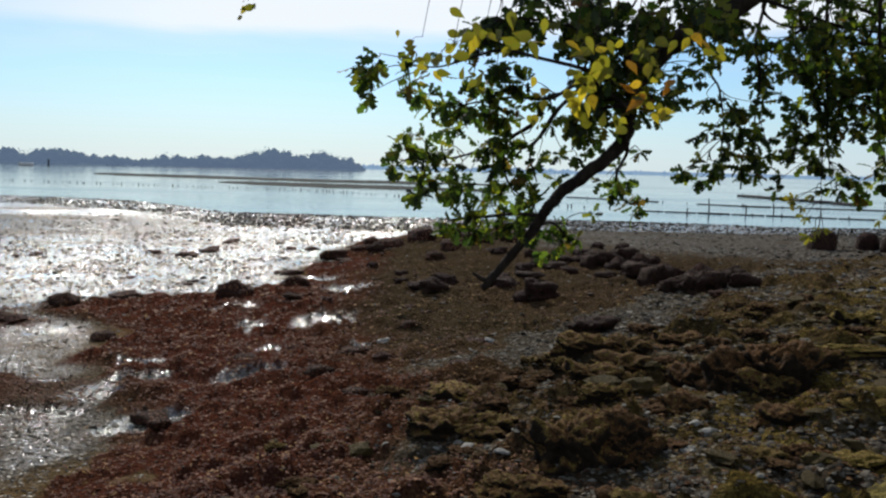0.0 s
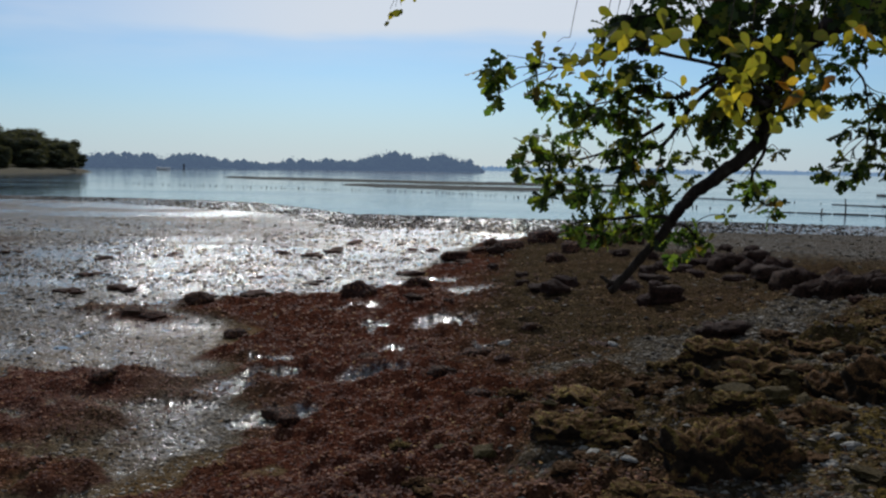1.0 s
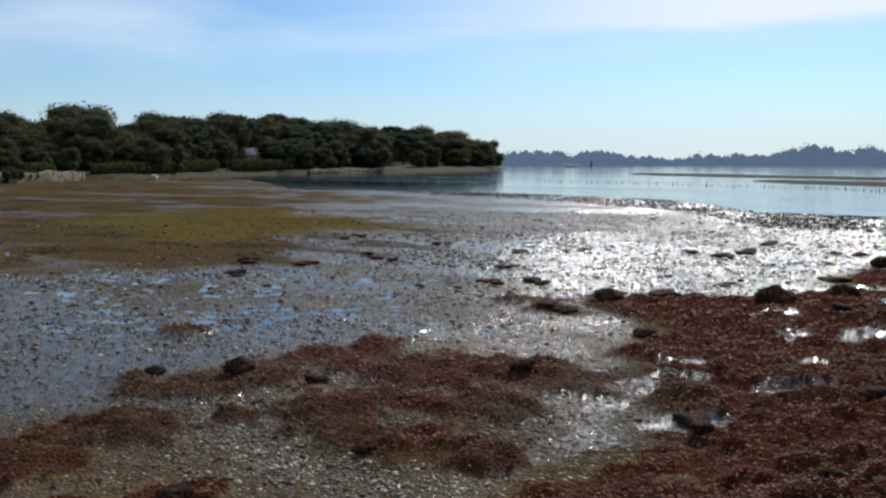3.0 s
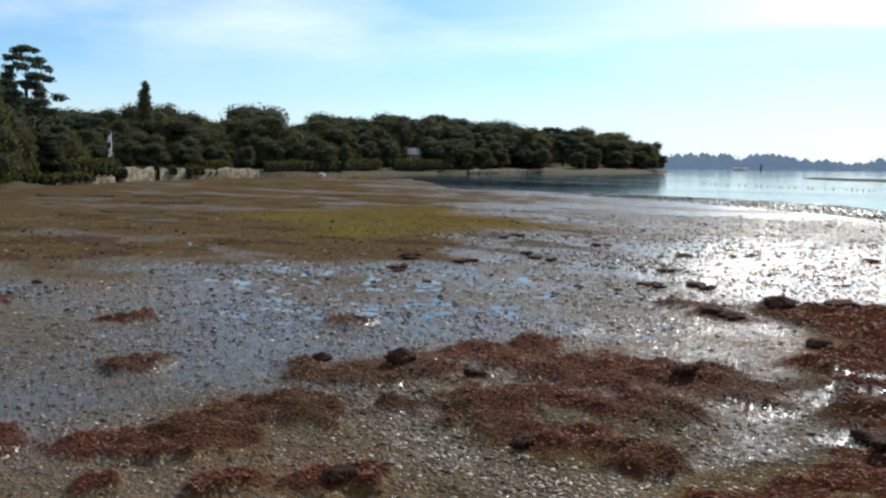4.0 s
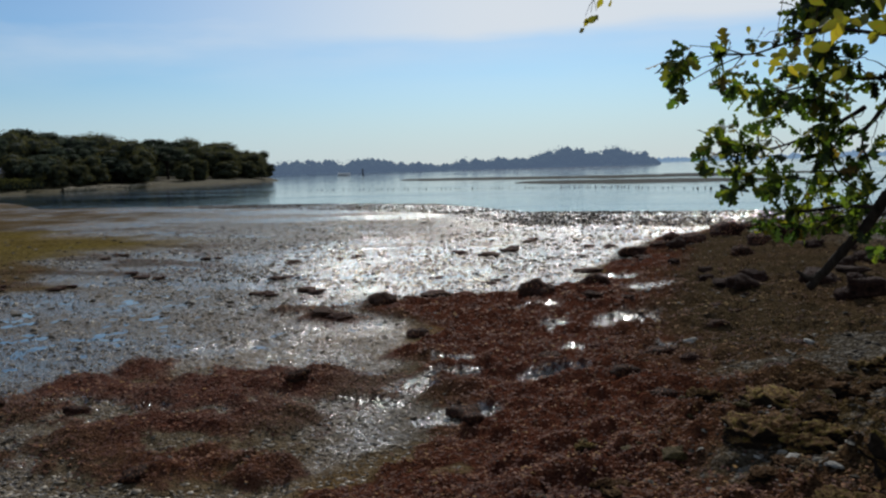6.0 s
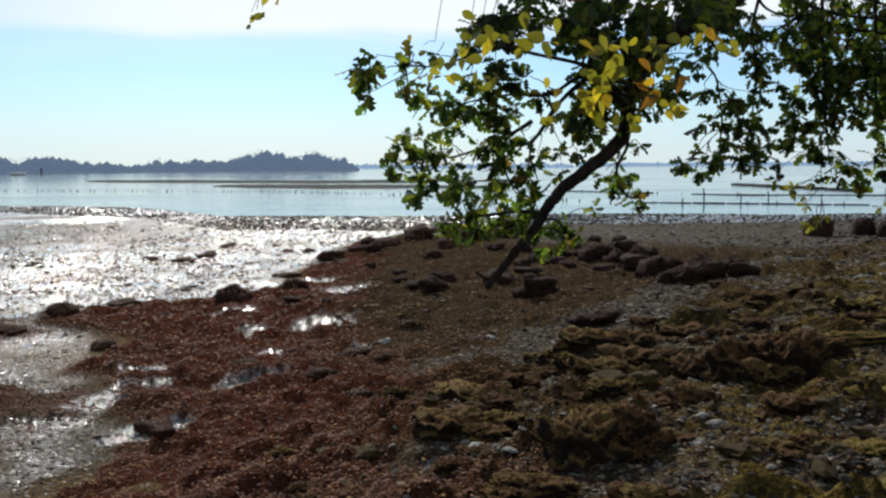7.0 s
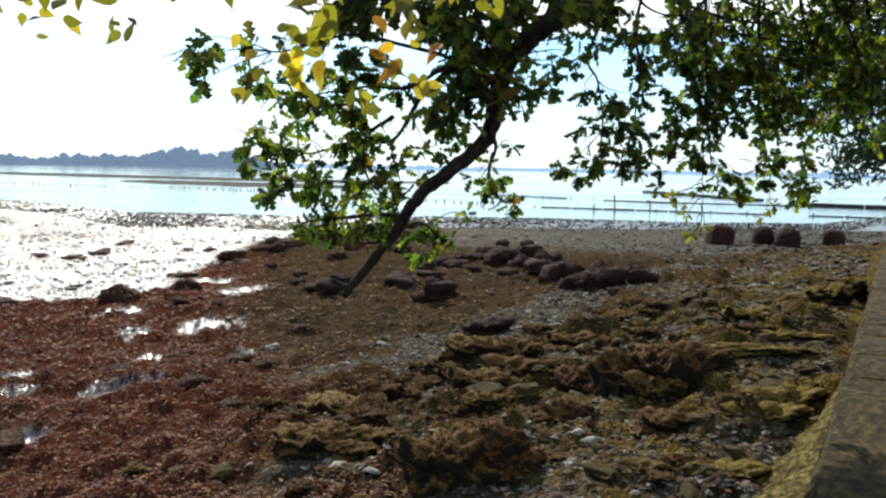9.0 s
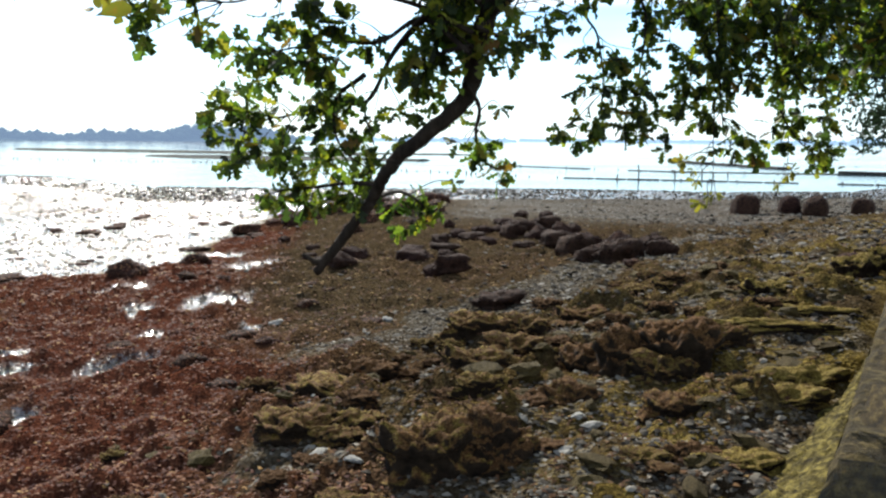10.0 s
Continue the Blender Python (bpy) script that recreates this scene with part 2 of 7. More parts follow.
M_SHORE, M_WATER = shore_material(), water_material()
M_BARK = grained("oak_bark", ((0.3, (0.011, 0.008, 0.006)), (0.6, (0.036, 0.027, 0.020)), (0.8, (0.08, 0.066, 0.05))), 22, 0.9, 0.9, 0.03, (1, 1, 0.35))
M_TWIG = grained("twig_bark", ((0.3, (0.03, 0.018, 0.01)), (0.7, (0.10, 0.065, 0.04))), 60, 0.8, 0.4)
M_OAK = leaf_material("oak_leaf", ((0.0, (0.016, 0.018, 0.011)), (0.35, (0.030, 0.042, 0.016)), (0.6, (0.062, 0.080, 0.020)), (0.82, (0.135, 0.130, 0.024)), (0.94, (0.18, 0.145, 0.026)), (1.0, (0.11, 0.045, 0.018))), (1.9, 2.7, 0.9), 0.5)
M_OAK_PALE = leaf_material("young_oak_leaf", ((0.0, (0.06, 0.07, 0.016)), (0.6, (0.12, 0.12, 0.024)), (1.0, (0.18, 0.15, 0.03))), (2.2, 2.2, 0.8), 0.5)
M_YELLOW = leaf_material("yellow_elm_leaf", ((0.0, (0.42, 0.31, 0.02)), (0.75, (0.42, 0.27, 0.02)), (1.0, (0.34, 0.14, 0.015))), (1.4, 1.4, 1.0), 0.6, 0.5, True)
M_ORANGE = leaf_material("orange_elm_leaf", ((0.0, (0.42, 0.20, 0.015)), (1.0, (0.34, 0.13, 0.015))), (1.4, 1.3, 1.0), 0.6, 0.5, True)
M_LIME = leaf_material("green_elm_leaf", ((0.0, (0.045, 0.052, 0.013)), (0.5, (0.10, 0.105, 0.018)), (0.85, (0.17, 0.155, 0.024)), (1.0, (0.28, 0.23, 0.03))), (2.9, 2.8, 1.0), 0.55, 0.5, True)
M_FINE = leaf_material("cypress_spray", ((0.0, (0.012, 0.02, 0.014)), (1.0, (0.03, 0.045, 0.03))), (1.5, 1.8, 1.2), 0.3)
M_FAR_LEAF = leaf_material("far_leaf", ((0.0, (0.030, 0.032, 0.018)), (0.6, (0.058, 0.060, 0.031)), (1.0, (0.090, 0.084, 0.040))), (1.8, 1.8, 1.3), 0.5, 1.0)
M_FAR_LIME = leaf_material("far_yellow_leaf", ((0.0, (0.028, 0.031, 0.016)), (0.6, (0.072, 0.072, 0.033)), (1.0, (0.135, 0.12, 0.042))), (1.4, 1.5, 0.9), 0.3, 1.0)
M_FAR_PINE = leaf_material("far_needles", ((0.0, (0.04, 0.05, 0.038)), (1.0, (0.085, 0.10, 0.075))), (1.3, 1.4, 1.1), 0.4, 1.0)
# filler for crowns and hedges, their inner shade put into its dark colour
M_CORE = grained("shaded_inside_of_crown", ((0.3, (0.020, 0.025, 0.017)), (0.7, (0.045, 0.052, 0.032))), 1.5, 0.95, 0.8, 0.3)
M_ROCK = grained("weed_covered_rock", ((0.3, (0.010, 0.005, 0.004)), (0.55, (0.034, 0.015, 0.011)), (0.8, (0.085, 0.038, 0.022))), 14, 1.0, 0.9, 0.04, None, 0.4)
M_MOSSY = grained("mossy_rock", ((0.3, (0.028, 0.020, 0.007)), (0.55, (0.105, 0.076, 0.022)), (0.8, (0.24, 0.185, 0.075))), 16, 0.9, 0.9, 0.03, None, 0.35)
M_APRON = grained("mossy_mortar", ((0.34, (0.022, 0.016, 0.005)), (0.5, (0.10, 0.078, 0.018)), (0.64, (0.27, 0.215, 0.055))), 16, 0.95, 1.0, 0.05)
M_WALL = grained("old_sea_wall", ((0.3, (0.014, 0.010, 0.004)), (0.47, (0.030, 0.022, 0.008)), (0.64, (0.105, 0.077, 0.027))), 11, 0.95, 1.0, 0.05)
M_PATH = grained("trodden_earth", ((0.36, (0.016, 0.012, 0.005)), (0.5, (0.060, 0.045, 0.018)), (0.66, (0.14, 0.11, 0.05))), 3.0, 0.95, 0.8, 0.03)
M_WEED = island_material("bladder_wrack", ((0.0, (0.036, 0.011, 0.010)), (0.5, (0.128, 0.056, 0.036)), (0.9, (0.225, 0.108, 0.055)), (1.0, (0.28, 0.16, 0.05))), 0.75, 0.06, (0.055, 0.022, 0.016))
M_LUMP = island_material("muddy_stone", ((0.0, (0.026, 0.020, 0.013)), (0.5, (0.125, 0.100, 0.066)), (0.9, (0.27, 0.225, 0.155)), (1.0, (0.42, 0.38, 0.30))), 0.6, 0.25)
M_ROCKWEED = island_material("dark_wrack", ((0.0, (0.008, 0.004, 0.004)), (0.6, (0.026, 0.013, 0.011)), (1.0, (0.065, 0.032, 0.019))), 0.8, 0.08)
M_BROWNWEED = island_material("brown_wrack", ((0.0, (0.014, 0.007, 0.004)), (0.45, (0.088, 0.045, 0.024)), (0.85, (0.175, 0.098, 0.045)), (1.0, (0.26, 0.18, 0.07))), 0.85, 0.04, (0.05, 0.027, 0.016))
M_PEBBLE = island_material("beach_pebble", ((0.0, (0.014, 0.012, 0.010)), (0.45, (0.058, 0.050, 0.040)), (0.8, (0.14, 0.125, 0.10)), (0.95, (0.19, 0.175, 0.145)), (1.0, (0.29, 0.27, 0.23))), 0.9, 0.05)
M_PALE = grained("bleached_stone", ((0.3, (0.20, 0.19, 0.165)), (0.6, (0.36, 0.35, 0.31)), (0.8, (0.52, 0.51, 0.47))), 12, 0.8, 0.6, 0.02)
M_STAKE = grained("wet_stake", ((0.3, (0.02, 0.018, 0.016)), (0.7, (0.06, 0.055, 0.05))), 9, 0.6)
M_BANK = grained("dark_mud_bank", ((0.3, (0.008, 0.011, 0.009)), (0.7, (0.024, 0.030, 0.022))), 0.8, 1.0, 0.8, 0.1)
# haze over island and horizon is painted in as bluish emission
M_ISLAND = distance_material("hazed_island_wood", (0.035, 0.05, 0.035), (0.105, 0.150, 0.225))
M_HORIZON = distance_material("hazed_horizon_shore", (0.05, 0.06, 0.05), (0.22, 0.34, 0.50))
M_GRASS = grained("salt_meadow", ((0.3, (0.026, 0.024, 0.011)), (0.6, (0.060, 0.050, 0.022)), (0.8, (0.105, 0.083, 0.041))), 1.2, 0.95, 0.7, 0.1)
M_STONE = grained("pale_garden_wall", ((0.35, (0.05, 0.045, 0.028)), (0.5, (0.14, 0.12, 0.08)), (0.66, (0.27, 0.23, 0.165))), 1.1, 0.9, 0.9, 0.12)
M_ROOF = grained("grey_roof", ((0.3, (0.12, 0.12, 0.13)), (0.7, (0.4, 0.4, 0.42))), 1.0, 0.35)
M_RENDER = grained("cream_house_wall", ((0.3, (0.35, 0.30, 0.2)), (0.7, (0.55, 0.5, 0.38))), 1.0, 0.9, 0.3)
M_GLASS = grained("window_pane", ((0.3, (0.02, 0.025, 0.03)), (0.7, (0.05, 0.055, 0.06))), 1.0, 0.08, 0.05)
M_WHITE = grained("white_paint", ((0.3, (0.7, 0.7, 0.7)), (0.7, (0.82, 0.82, 0.8))), 4.0, 0.5, 0.1)
M_BLACK = grained("black_cloth", ((0.3, (0.015, 0.015, 0.018)), (0.7, (0.03, 0.03, 0.035))), 8.0, 0.9, 0.2)


# ---- shape helpers ----
def lattice(ix, iy, seed):
    n = (ix.astype(np.int64) * 374761393 + iy.astype(np.int64) * 668265263 + seed * 974634777) & 0xFFFFFFFF
    n = ((n ^ (n >> 13)) * 1274126177) & 0xFFFFFFFF
    return ((n ^ (n >> 16)) & 0xFFFF) / 65535.0


def vnoise(x, y, seed=0):
    """Value noise, 0 to 1."""
    ix, iy = np.floor(x), np.floor(y)
    fx, fy = x - ix, y - iy
    fx, fy = fx * fx * (3 - 2 * fx), fy * fy * (3 - 2 * fy)
    a, b = lattice(ix, iy, seed), lattice(ix + 1, iy, seed)
    c, d = lattice(ix, iy + 1, seed), lattice(ix + 1, iy + 1, seed)
    return (a * (1 - fx) + b * fx) * (1 - fy) + (c * (1 - fx) + d * fx) * fy


def fbm(x, y, seed=0, octaves=4, gain=0.5):
    """Noise of several sizes, about -1 to 1."""
    total, amp, norm = 0.0, 1.0, 0.0
    for o in range(octaves):
        total = total + amp * (2 * vnoise(x, y, seed + 17 * o) - 1)
        norm += amp
        x, y, amp = 1.62 * x - 1.18 * y + 3.1, 1.18 * x + 1.62 * y - 7.7, amp * gain
    return total / norm


def step(x, a, b):
    t = np.clip((x - a) / (b - a), 0, 1)
    return t * t * (3 - 2 * t)


def mesh_of(name, verts, faces, smooth=True):
    """A mesh from arrays of places and of equal-sided faces."""
    verts, faces = np.asarray(verts, np.float32), np.asarray(faces, np.int32)
    me = bpy.data.meshes.new(name)
    me.vertices.add(len(verts))
    me.vertices.foreach_set("co", verts.ravel())
    me.loops.add(faces.size)
    me.loops.foreach_set("vertex_index", faces.ravel())
    me.polygons.add(len(faces))
    me.polygons.foreach_set("loop_start", np.arange(0, faces.size, faces.shape[1], dtype=np.int32))
    me.polygons.foreach_set("use_smooth", np.full(len(faces), smooth))
    me.update(calc_edges=True)
    return me


def part(name, data, material, parent=None, label=""):
    """Links a bmesh or mesh as one object, under parent where there is one."""
    if isinstance(data, bmesh.types.BMesh):
        me = bpy.data.meshes.new(name)
        data.to_mesh(me)
        data.free()
    else:
        me = data
    if material and not me.materials:
        me.materials.append(material)
    ob = new(name, me)
    ob.parent = parent
    return tagged(ob, label) if label else ob


def thing(name, place, label, category, group="", kind=""):
    ob = new(name)
    ob.location = place
    ob.empty_display_size = 0.1
    return tagged(ob, label, category, group, kind)


def spline(points, per=6):
    """A smooth line through the points (Catmull-Rom)."""
    p = np.asarray(points, float)
    p = np.vstack([2 * p[0] - p[1], p, 2 * p[-1] - p[-2]])
    out = []
    for i in range(1, len(p) - 2):
        for k in range(per):
            t = k / per
            out.append(0.5 * (2 * p[i] + (p[i + 1] - p[i - 1]) * t + (2 * p[i - 1] - 5 * p[i] + 4 * p[i + 1] - p[i + 2]) * t * t
                              + (3 * p[i] - p[i - 1] - 3 * p[i + 1] + p[i + 2]) * t ** 3))
    out.append(p[-2])
    return np.array(out)


def tube(points, r0, r1, sides=8, wobble=0.0, rng=None):
    """A tapering limb along a line; returns places and quads, and closes its end with a cap."""
    p = np.asarray(points, float)
    n = len(p)
    tan = np.gradient(p, axis=0)
    tan /= np.linalg.norm(tan, axis=1)[:, None] + 1e-9
    ref = np.array([0.31, 0.22, 0.93]) if abs(tan[:, 2]).mean() < 0.8 else np.array([0.95, 0.2, 0.1])
    u = np.cross(tan, ref)
    u /= np.linalg.norm(u, axis=1)[:, None] + 1e-9
    w = np.cross(tan, u)
    a = np.linspace(0, 2 * math.pi, sides, endpoint=False)
    rad = np.linspace(r0, r1, n)[:, None] * np.ones(sides)
    if wobble and rng is not None:
        rad = rad * (1 + wobble * rng.standard_normal((n, sides)))
    v = p[:, None] + rad[..., None] * (np.cos(a)[None, :, None] * u[:, None] + np.sin(a)[None, :, None] * w[:, None])
    i, j = np.meshgrid(np.arange(n - 1), np.arange(sides), indexing="ij")
    f = np.stack([i * sides + j, i * sides + (j + 1) % sides, (i + 1) * sides + (j + 1) % sides, (i + 1) * sides + j], -1).reshape(-1, 4)
    v = np.vstack([v.reshape(-1, 3), p[-1:] + tan[-1:] * r1 * 0.3])
    cap = [((n - 1) * sides + k, (n - 1) * sides + (k + 1) % sides, n * sides, n * sides) for k in range(sides)]
    return v, f, cap


def tubes_mesh(name, lines):
    """One mesh from many limbs: lines of (points, r0, r1, sides)."""
    rng = np.random.default_rng(len(lines))
    vs, fs, off = [], [], 0
    tris = []
    for pts, r0, r1, sides in lines:
        v, f, cap = tube(pts, r0, r1, sides, 0.06, rng)
        vs.append(v)
        fs.append(f + off)
        tris += [(a + off, b + off, c + off) for a, b, c, _ in cap]
        off += len(v)
    me = bpy.data.meshes.new(name)
    me.from_pydata(np.vstack(vs).tolist(), [], np.vstack(fs).tolist() + tris)
    me.polygons.foreach_set("use_smooth", np.ones(len(me.polygons), bool))
    return me


def frames_of(normals, spins):
    """A turn for each normal, spun about it."""
    nrm = normals / (np.linalg.norm(normals, axis=1)[:, None] + 1e-9)
    ref = np.where(np.abs(nrm[:, 2:3]) < 0.9, np.array([[0, 0, 1.0]]), np.array([[1.0, 0, 0]]))
    u = np.cross(ref, nrm)
    u /= np.linalg.norm(u, axis=1)[:, None] + 1e-9
    w = np.cross(nrm, u)
    c, s = np.cos(spins)[:, None], np.sin(spins)[:, None]
    return np.stack([c * u + s * w, -s * u + c * w, nrm], -1)


def strewn(name, shape, faces, places, turns, sizes, smooth=True):
    """One mesh of many alike pieces, each at its place, turn and size."""
    shape, faces = np.asarray(shape, float), np.asarray(faces)
    sizes = np.asarray(sizes, float)
    sizes = sizes[:, None] if sizes.ndim == 1 else sizes
    v = np.einsum("nij,nkj->nki", turns, shape[None] * sizes[:, None, :]) + places[:, None]
    f = faces[None] + (np.arange(len(places)) * len(shape))[:, None, None]
    return mesh_of(name, v.reshape(-1, 3), f.reshape(-1, faces.shape[1]), smooth)


# an oak leaf with four rounded lobes a side, folded at the midrib, stalk at the origin, one long
OAK = [(0, 0, 0), (0, .16, .0), (0, .36, .01), (0, .58, .01), (0, .8, 0), (0, 1, -.05)]
OAK += [(s * x, y, z) for s in (1, -1) for x, y, z in ((.08, .13, .03), (.22, .28, .07), (.09, .38, .03), (.31, .53, .10), (.11, .63, .04), (.25, .81, .06), (.09, .95, .0))]
OAK_F = [(0, 6, 1), (1, 6, 7), (1, 7, 8), (1, 8, 2), (2, 8, 9), (2, 9, 10), (2, 10, 3), (3, 10, 11), (3, 11, 4), (4, 11, 12), (4, 12, 5)]
OAK_F += [(a + (7 if a > 5 else 0), c + (7 if c > 5 else 0), b + (7 if b > 5 else 0)) for a, b, c in OAK_F]
# a plain spray of three leaves for crowns far off
SPRAY = [(0, 0, 0), (.35, .4, .12), (0, 1, 0), (-.35, .45, -.08), (.1, .1, .05), (.75, .25, .2), (1.0, .75, 0), (.45, .6, .1), (-.1, .1, 0), (-.45, .65, .1), (-1, .7, 0), (-.75, .2, -.15)]
SPRAY_F = [(0, 1, 2, 3), (4, 5, 6, 7), (8, 9, 10, 11)]


# ---- the shore: one sheet from under the path out to the horizon ----
WALL_DIR = np.array([0.556, 0.831])  # along the sea wall
WALL_OUT = np.array([0.831, -0.556])  # from the sea towards the land
EDGE = -0.145  # the wall's seaward edge, along WALL_OUT
TOP = 1.5  # the wall's top


def inland(x, y):
    return WALL_OUT[0] * x + WALL_OUT[1] * y


def along(x, y):
    return WALL_DIR[0] * x + WALL_DIR[1] * y


# heaps of wrack on the flats: x, y, half width, half depth
HEAPS = [(-8.92, 8.14, 1, 0.73), (-6.88, 8.08, 0.57, 0.76), (-8.31, 6.04, 0.74, 0.65), (-8.22, 4.53, 0.81, 0.4), (-5.36, 7.59, 0.7, 0.5), (-4.31, 7.47, 0.34, 0.3),
         (-5.38, 9.28, 0.69, 0.64), (-6.72, 10.47, 1.03, 1.02), (-5.15, 11.02, 0.78, 0.89), (-8.89, 10.09, 0.52, 0.59), (-8.69, 11.36, 0.4, 0.67), (-7.74, 16.2, 0.51, 0.74),
         (-7.32, 17.82, 0.43, 0.96)]
HEAPS += [(-11.62, 5.93, 0.38, 0.4), (-12.29, 10.46, 0.36, 0.5), (-15.22, 7.63, 0.34, 0.36), (-19.29, 6.41, 0.48, 1.04), (-7.51, 7.18, 0.23, 0.24),
         (-6.86, 4.27, 0.27, 0.23), (-6.11, 5.08, 0.35, 0.26), (-7.6, 3.43, 0.16, 0.2), (-9.4, 3.17, 0.4, 0.53), (-8.6, 17.0, 0.8, 0.4), (-5.5, 11.0, 0.65, 0.6), (-6.2, 8.9, 0.5, 0.4)]
FAR_HEAPS = [(-7.6, 28.1, 1.02, 1.65), (-7.8, 30.3, 0.53, 1.52), (-9.2, 29.1, 0.43, 1.16), (-7.4, 34.1, 0.54, 1.52), (-4.4, 31.3, 0.83, 1.56), (-3.7, 24.3, 0.73, 0.95), (-2.4, 26.3, 0.92, 1.31), (-6.0, 22.1, 0.25, 0.66), (-6.9, 19.7, 0.52, 0.69), (-10.0, 19.8, 0.47, 0.77), (-12.2, 21.9, 0.47, 0.99), (-7.7, 16.2, 0.73, 1.02), (-7.4, 18.3, 0.71, 1.48), (-7.7, 22.8, 0.22, 0.72), (-14.1, 25.8, 0.39, 1.08), (-11.0, 19.1, 0.38, 0.61), (-12.6, 27.8, 0.33, 1.16), (-21.6, 26.6, 0.59, 1.65), (-16.5, 22.1, 1.29, 1.19), (-17.3, 16.5, 0.60, 1.08), (-19.3, 19.0, 0.67, 0.92), (-17.8, 19.5, 0.66, 0.87), (-17.5, 27.1, 0.40, 1.30)]
# pools and bare gravel between the weed
GRAVEL = [(-3.9, 8.89, 0.63, 1.36), (-4.94, 10.92, 0.42, 1.22), (-3.6, 7.8, 0.6, 0.6)]
POOLS = [(-3.08, 15.83, 0.26, 0.57), (-2.39, 13.80, 0.28, 0.42), (-2.27, 11.73, 0.45, 0.46), (-3.77, 11.92, 0.52, 0.37), (-4.15, 11.23, 0.38, 0.49), (-3.13, 9.75, 0.59, 0.41), (-4.47, 9.90, 0.38, 0.49), (-4.12, 13.01, 0.36, 0.20), (-1.90, 16.20, 0.61, 0.77), (-1.79, 20.22, 0.57, 1.55), (-4.28, 9.01, 0.26, 0.55), (-0.89, 13.85, 0.22, 0.35), (-7.05, 9.41, 0.34, 0.30), (-10.06, 9.39, 0.31, 0.36), (-4.18, 8.77, 0.57, 0.63), (-4.28, 10.28, 0.43, 0.31), (-3.04, 23.09, 0.87, 0.36), (-3.98, 17.61, 0.68, 0.15), (-8.53, 12.87, 0.49, 0.42), (-5.08, 11.74, 0.24, 0.39)]


HUMPS = [(3.49, 9.4, .6, .4), (1.54, 7.0, .42, .35), (.77, 7.75, .36, .3), (3.69, 8.0, .35, .3), (6.1, 10.85, .5, .4), (2.25, 10.85, .42, .35), (.61, 9.75, .42, .35), (3.69, 11.6, .6, .4),
         (3.32, 6.5, .3, .25), (4.92, 9.5, .65, .35), (2.27, 8.1, .32, .28)]  # weedy mounds of the upper beach


def blobs(x, y, table, soft, seed):
    """How far inside the nearest of some ragged patches a place lies: 1 in the middle, 0 at the rim and beyond."""
    best = np.zeros_like(x)
    wob = 0.45 * fbm(x * 1.6, y * 1.6, seed, 3) + 0.45 * fbm(x * 4.5, y * 4.5, seed + 7, 3)
    for bx, by, a, b in table:
        near = (np.abs(x - bx) < 3) & (np.abs(y - by) < 3)
        if not near.any():
            continue
        ux, uy = bx / math.hypot(bx, by), by / math.hypot(bx, by)
        dx, dy = x[near] - bx, y[near] - by
        q = np.hypot((dx * uy - dy * ux) / a, (dx * ux + dy * uy) / b) - 1 + wob[near]
        best[near] = np.maximum(best[near], step(-q, -soft, soft))
    return best


def waterline(az):
    """How far off the sea begins, by the direction in degrees right of +y."""
    return np.interp(az, [-180, -95, -60, -52, -48, -46.5, -44, -43, -36.4, -30, -26, -19, -13, -2.5, 12, 22.7, 29.8, 33.3, 40, 60, 120, 180],
                     [400, 300, 170, 158, 158, 150, 112, 94, 87, 83, 79, 71, 55, 52.5, 55, 56, 60.5, 75, 90, 140, 300, 400])


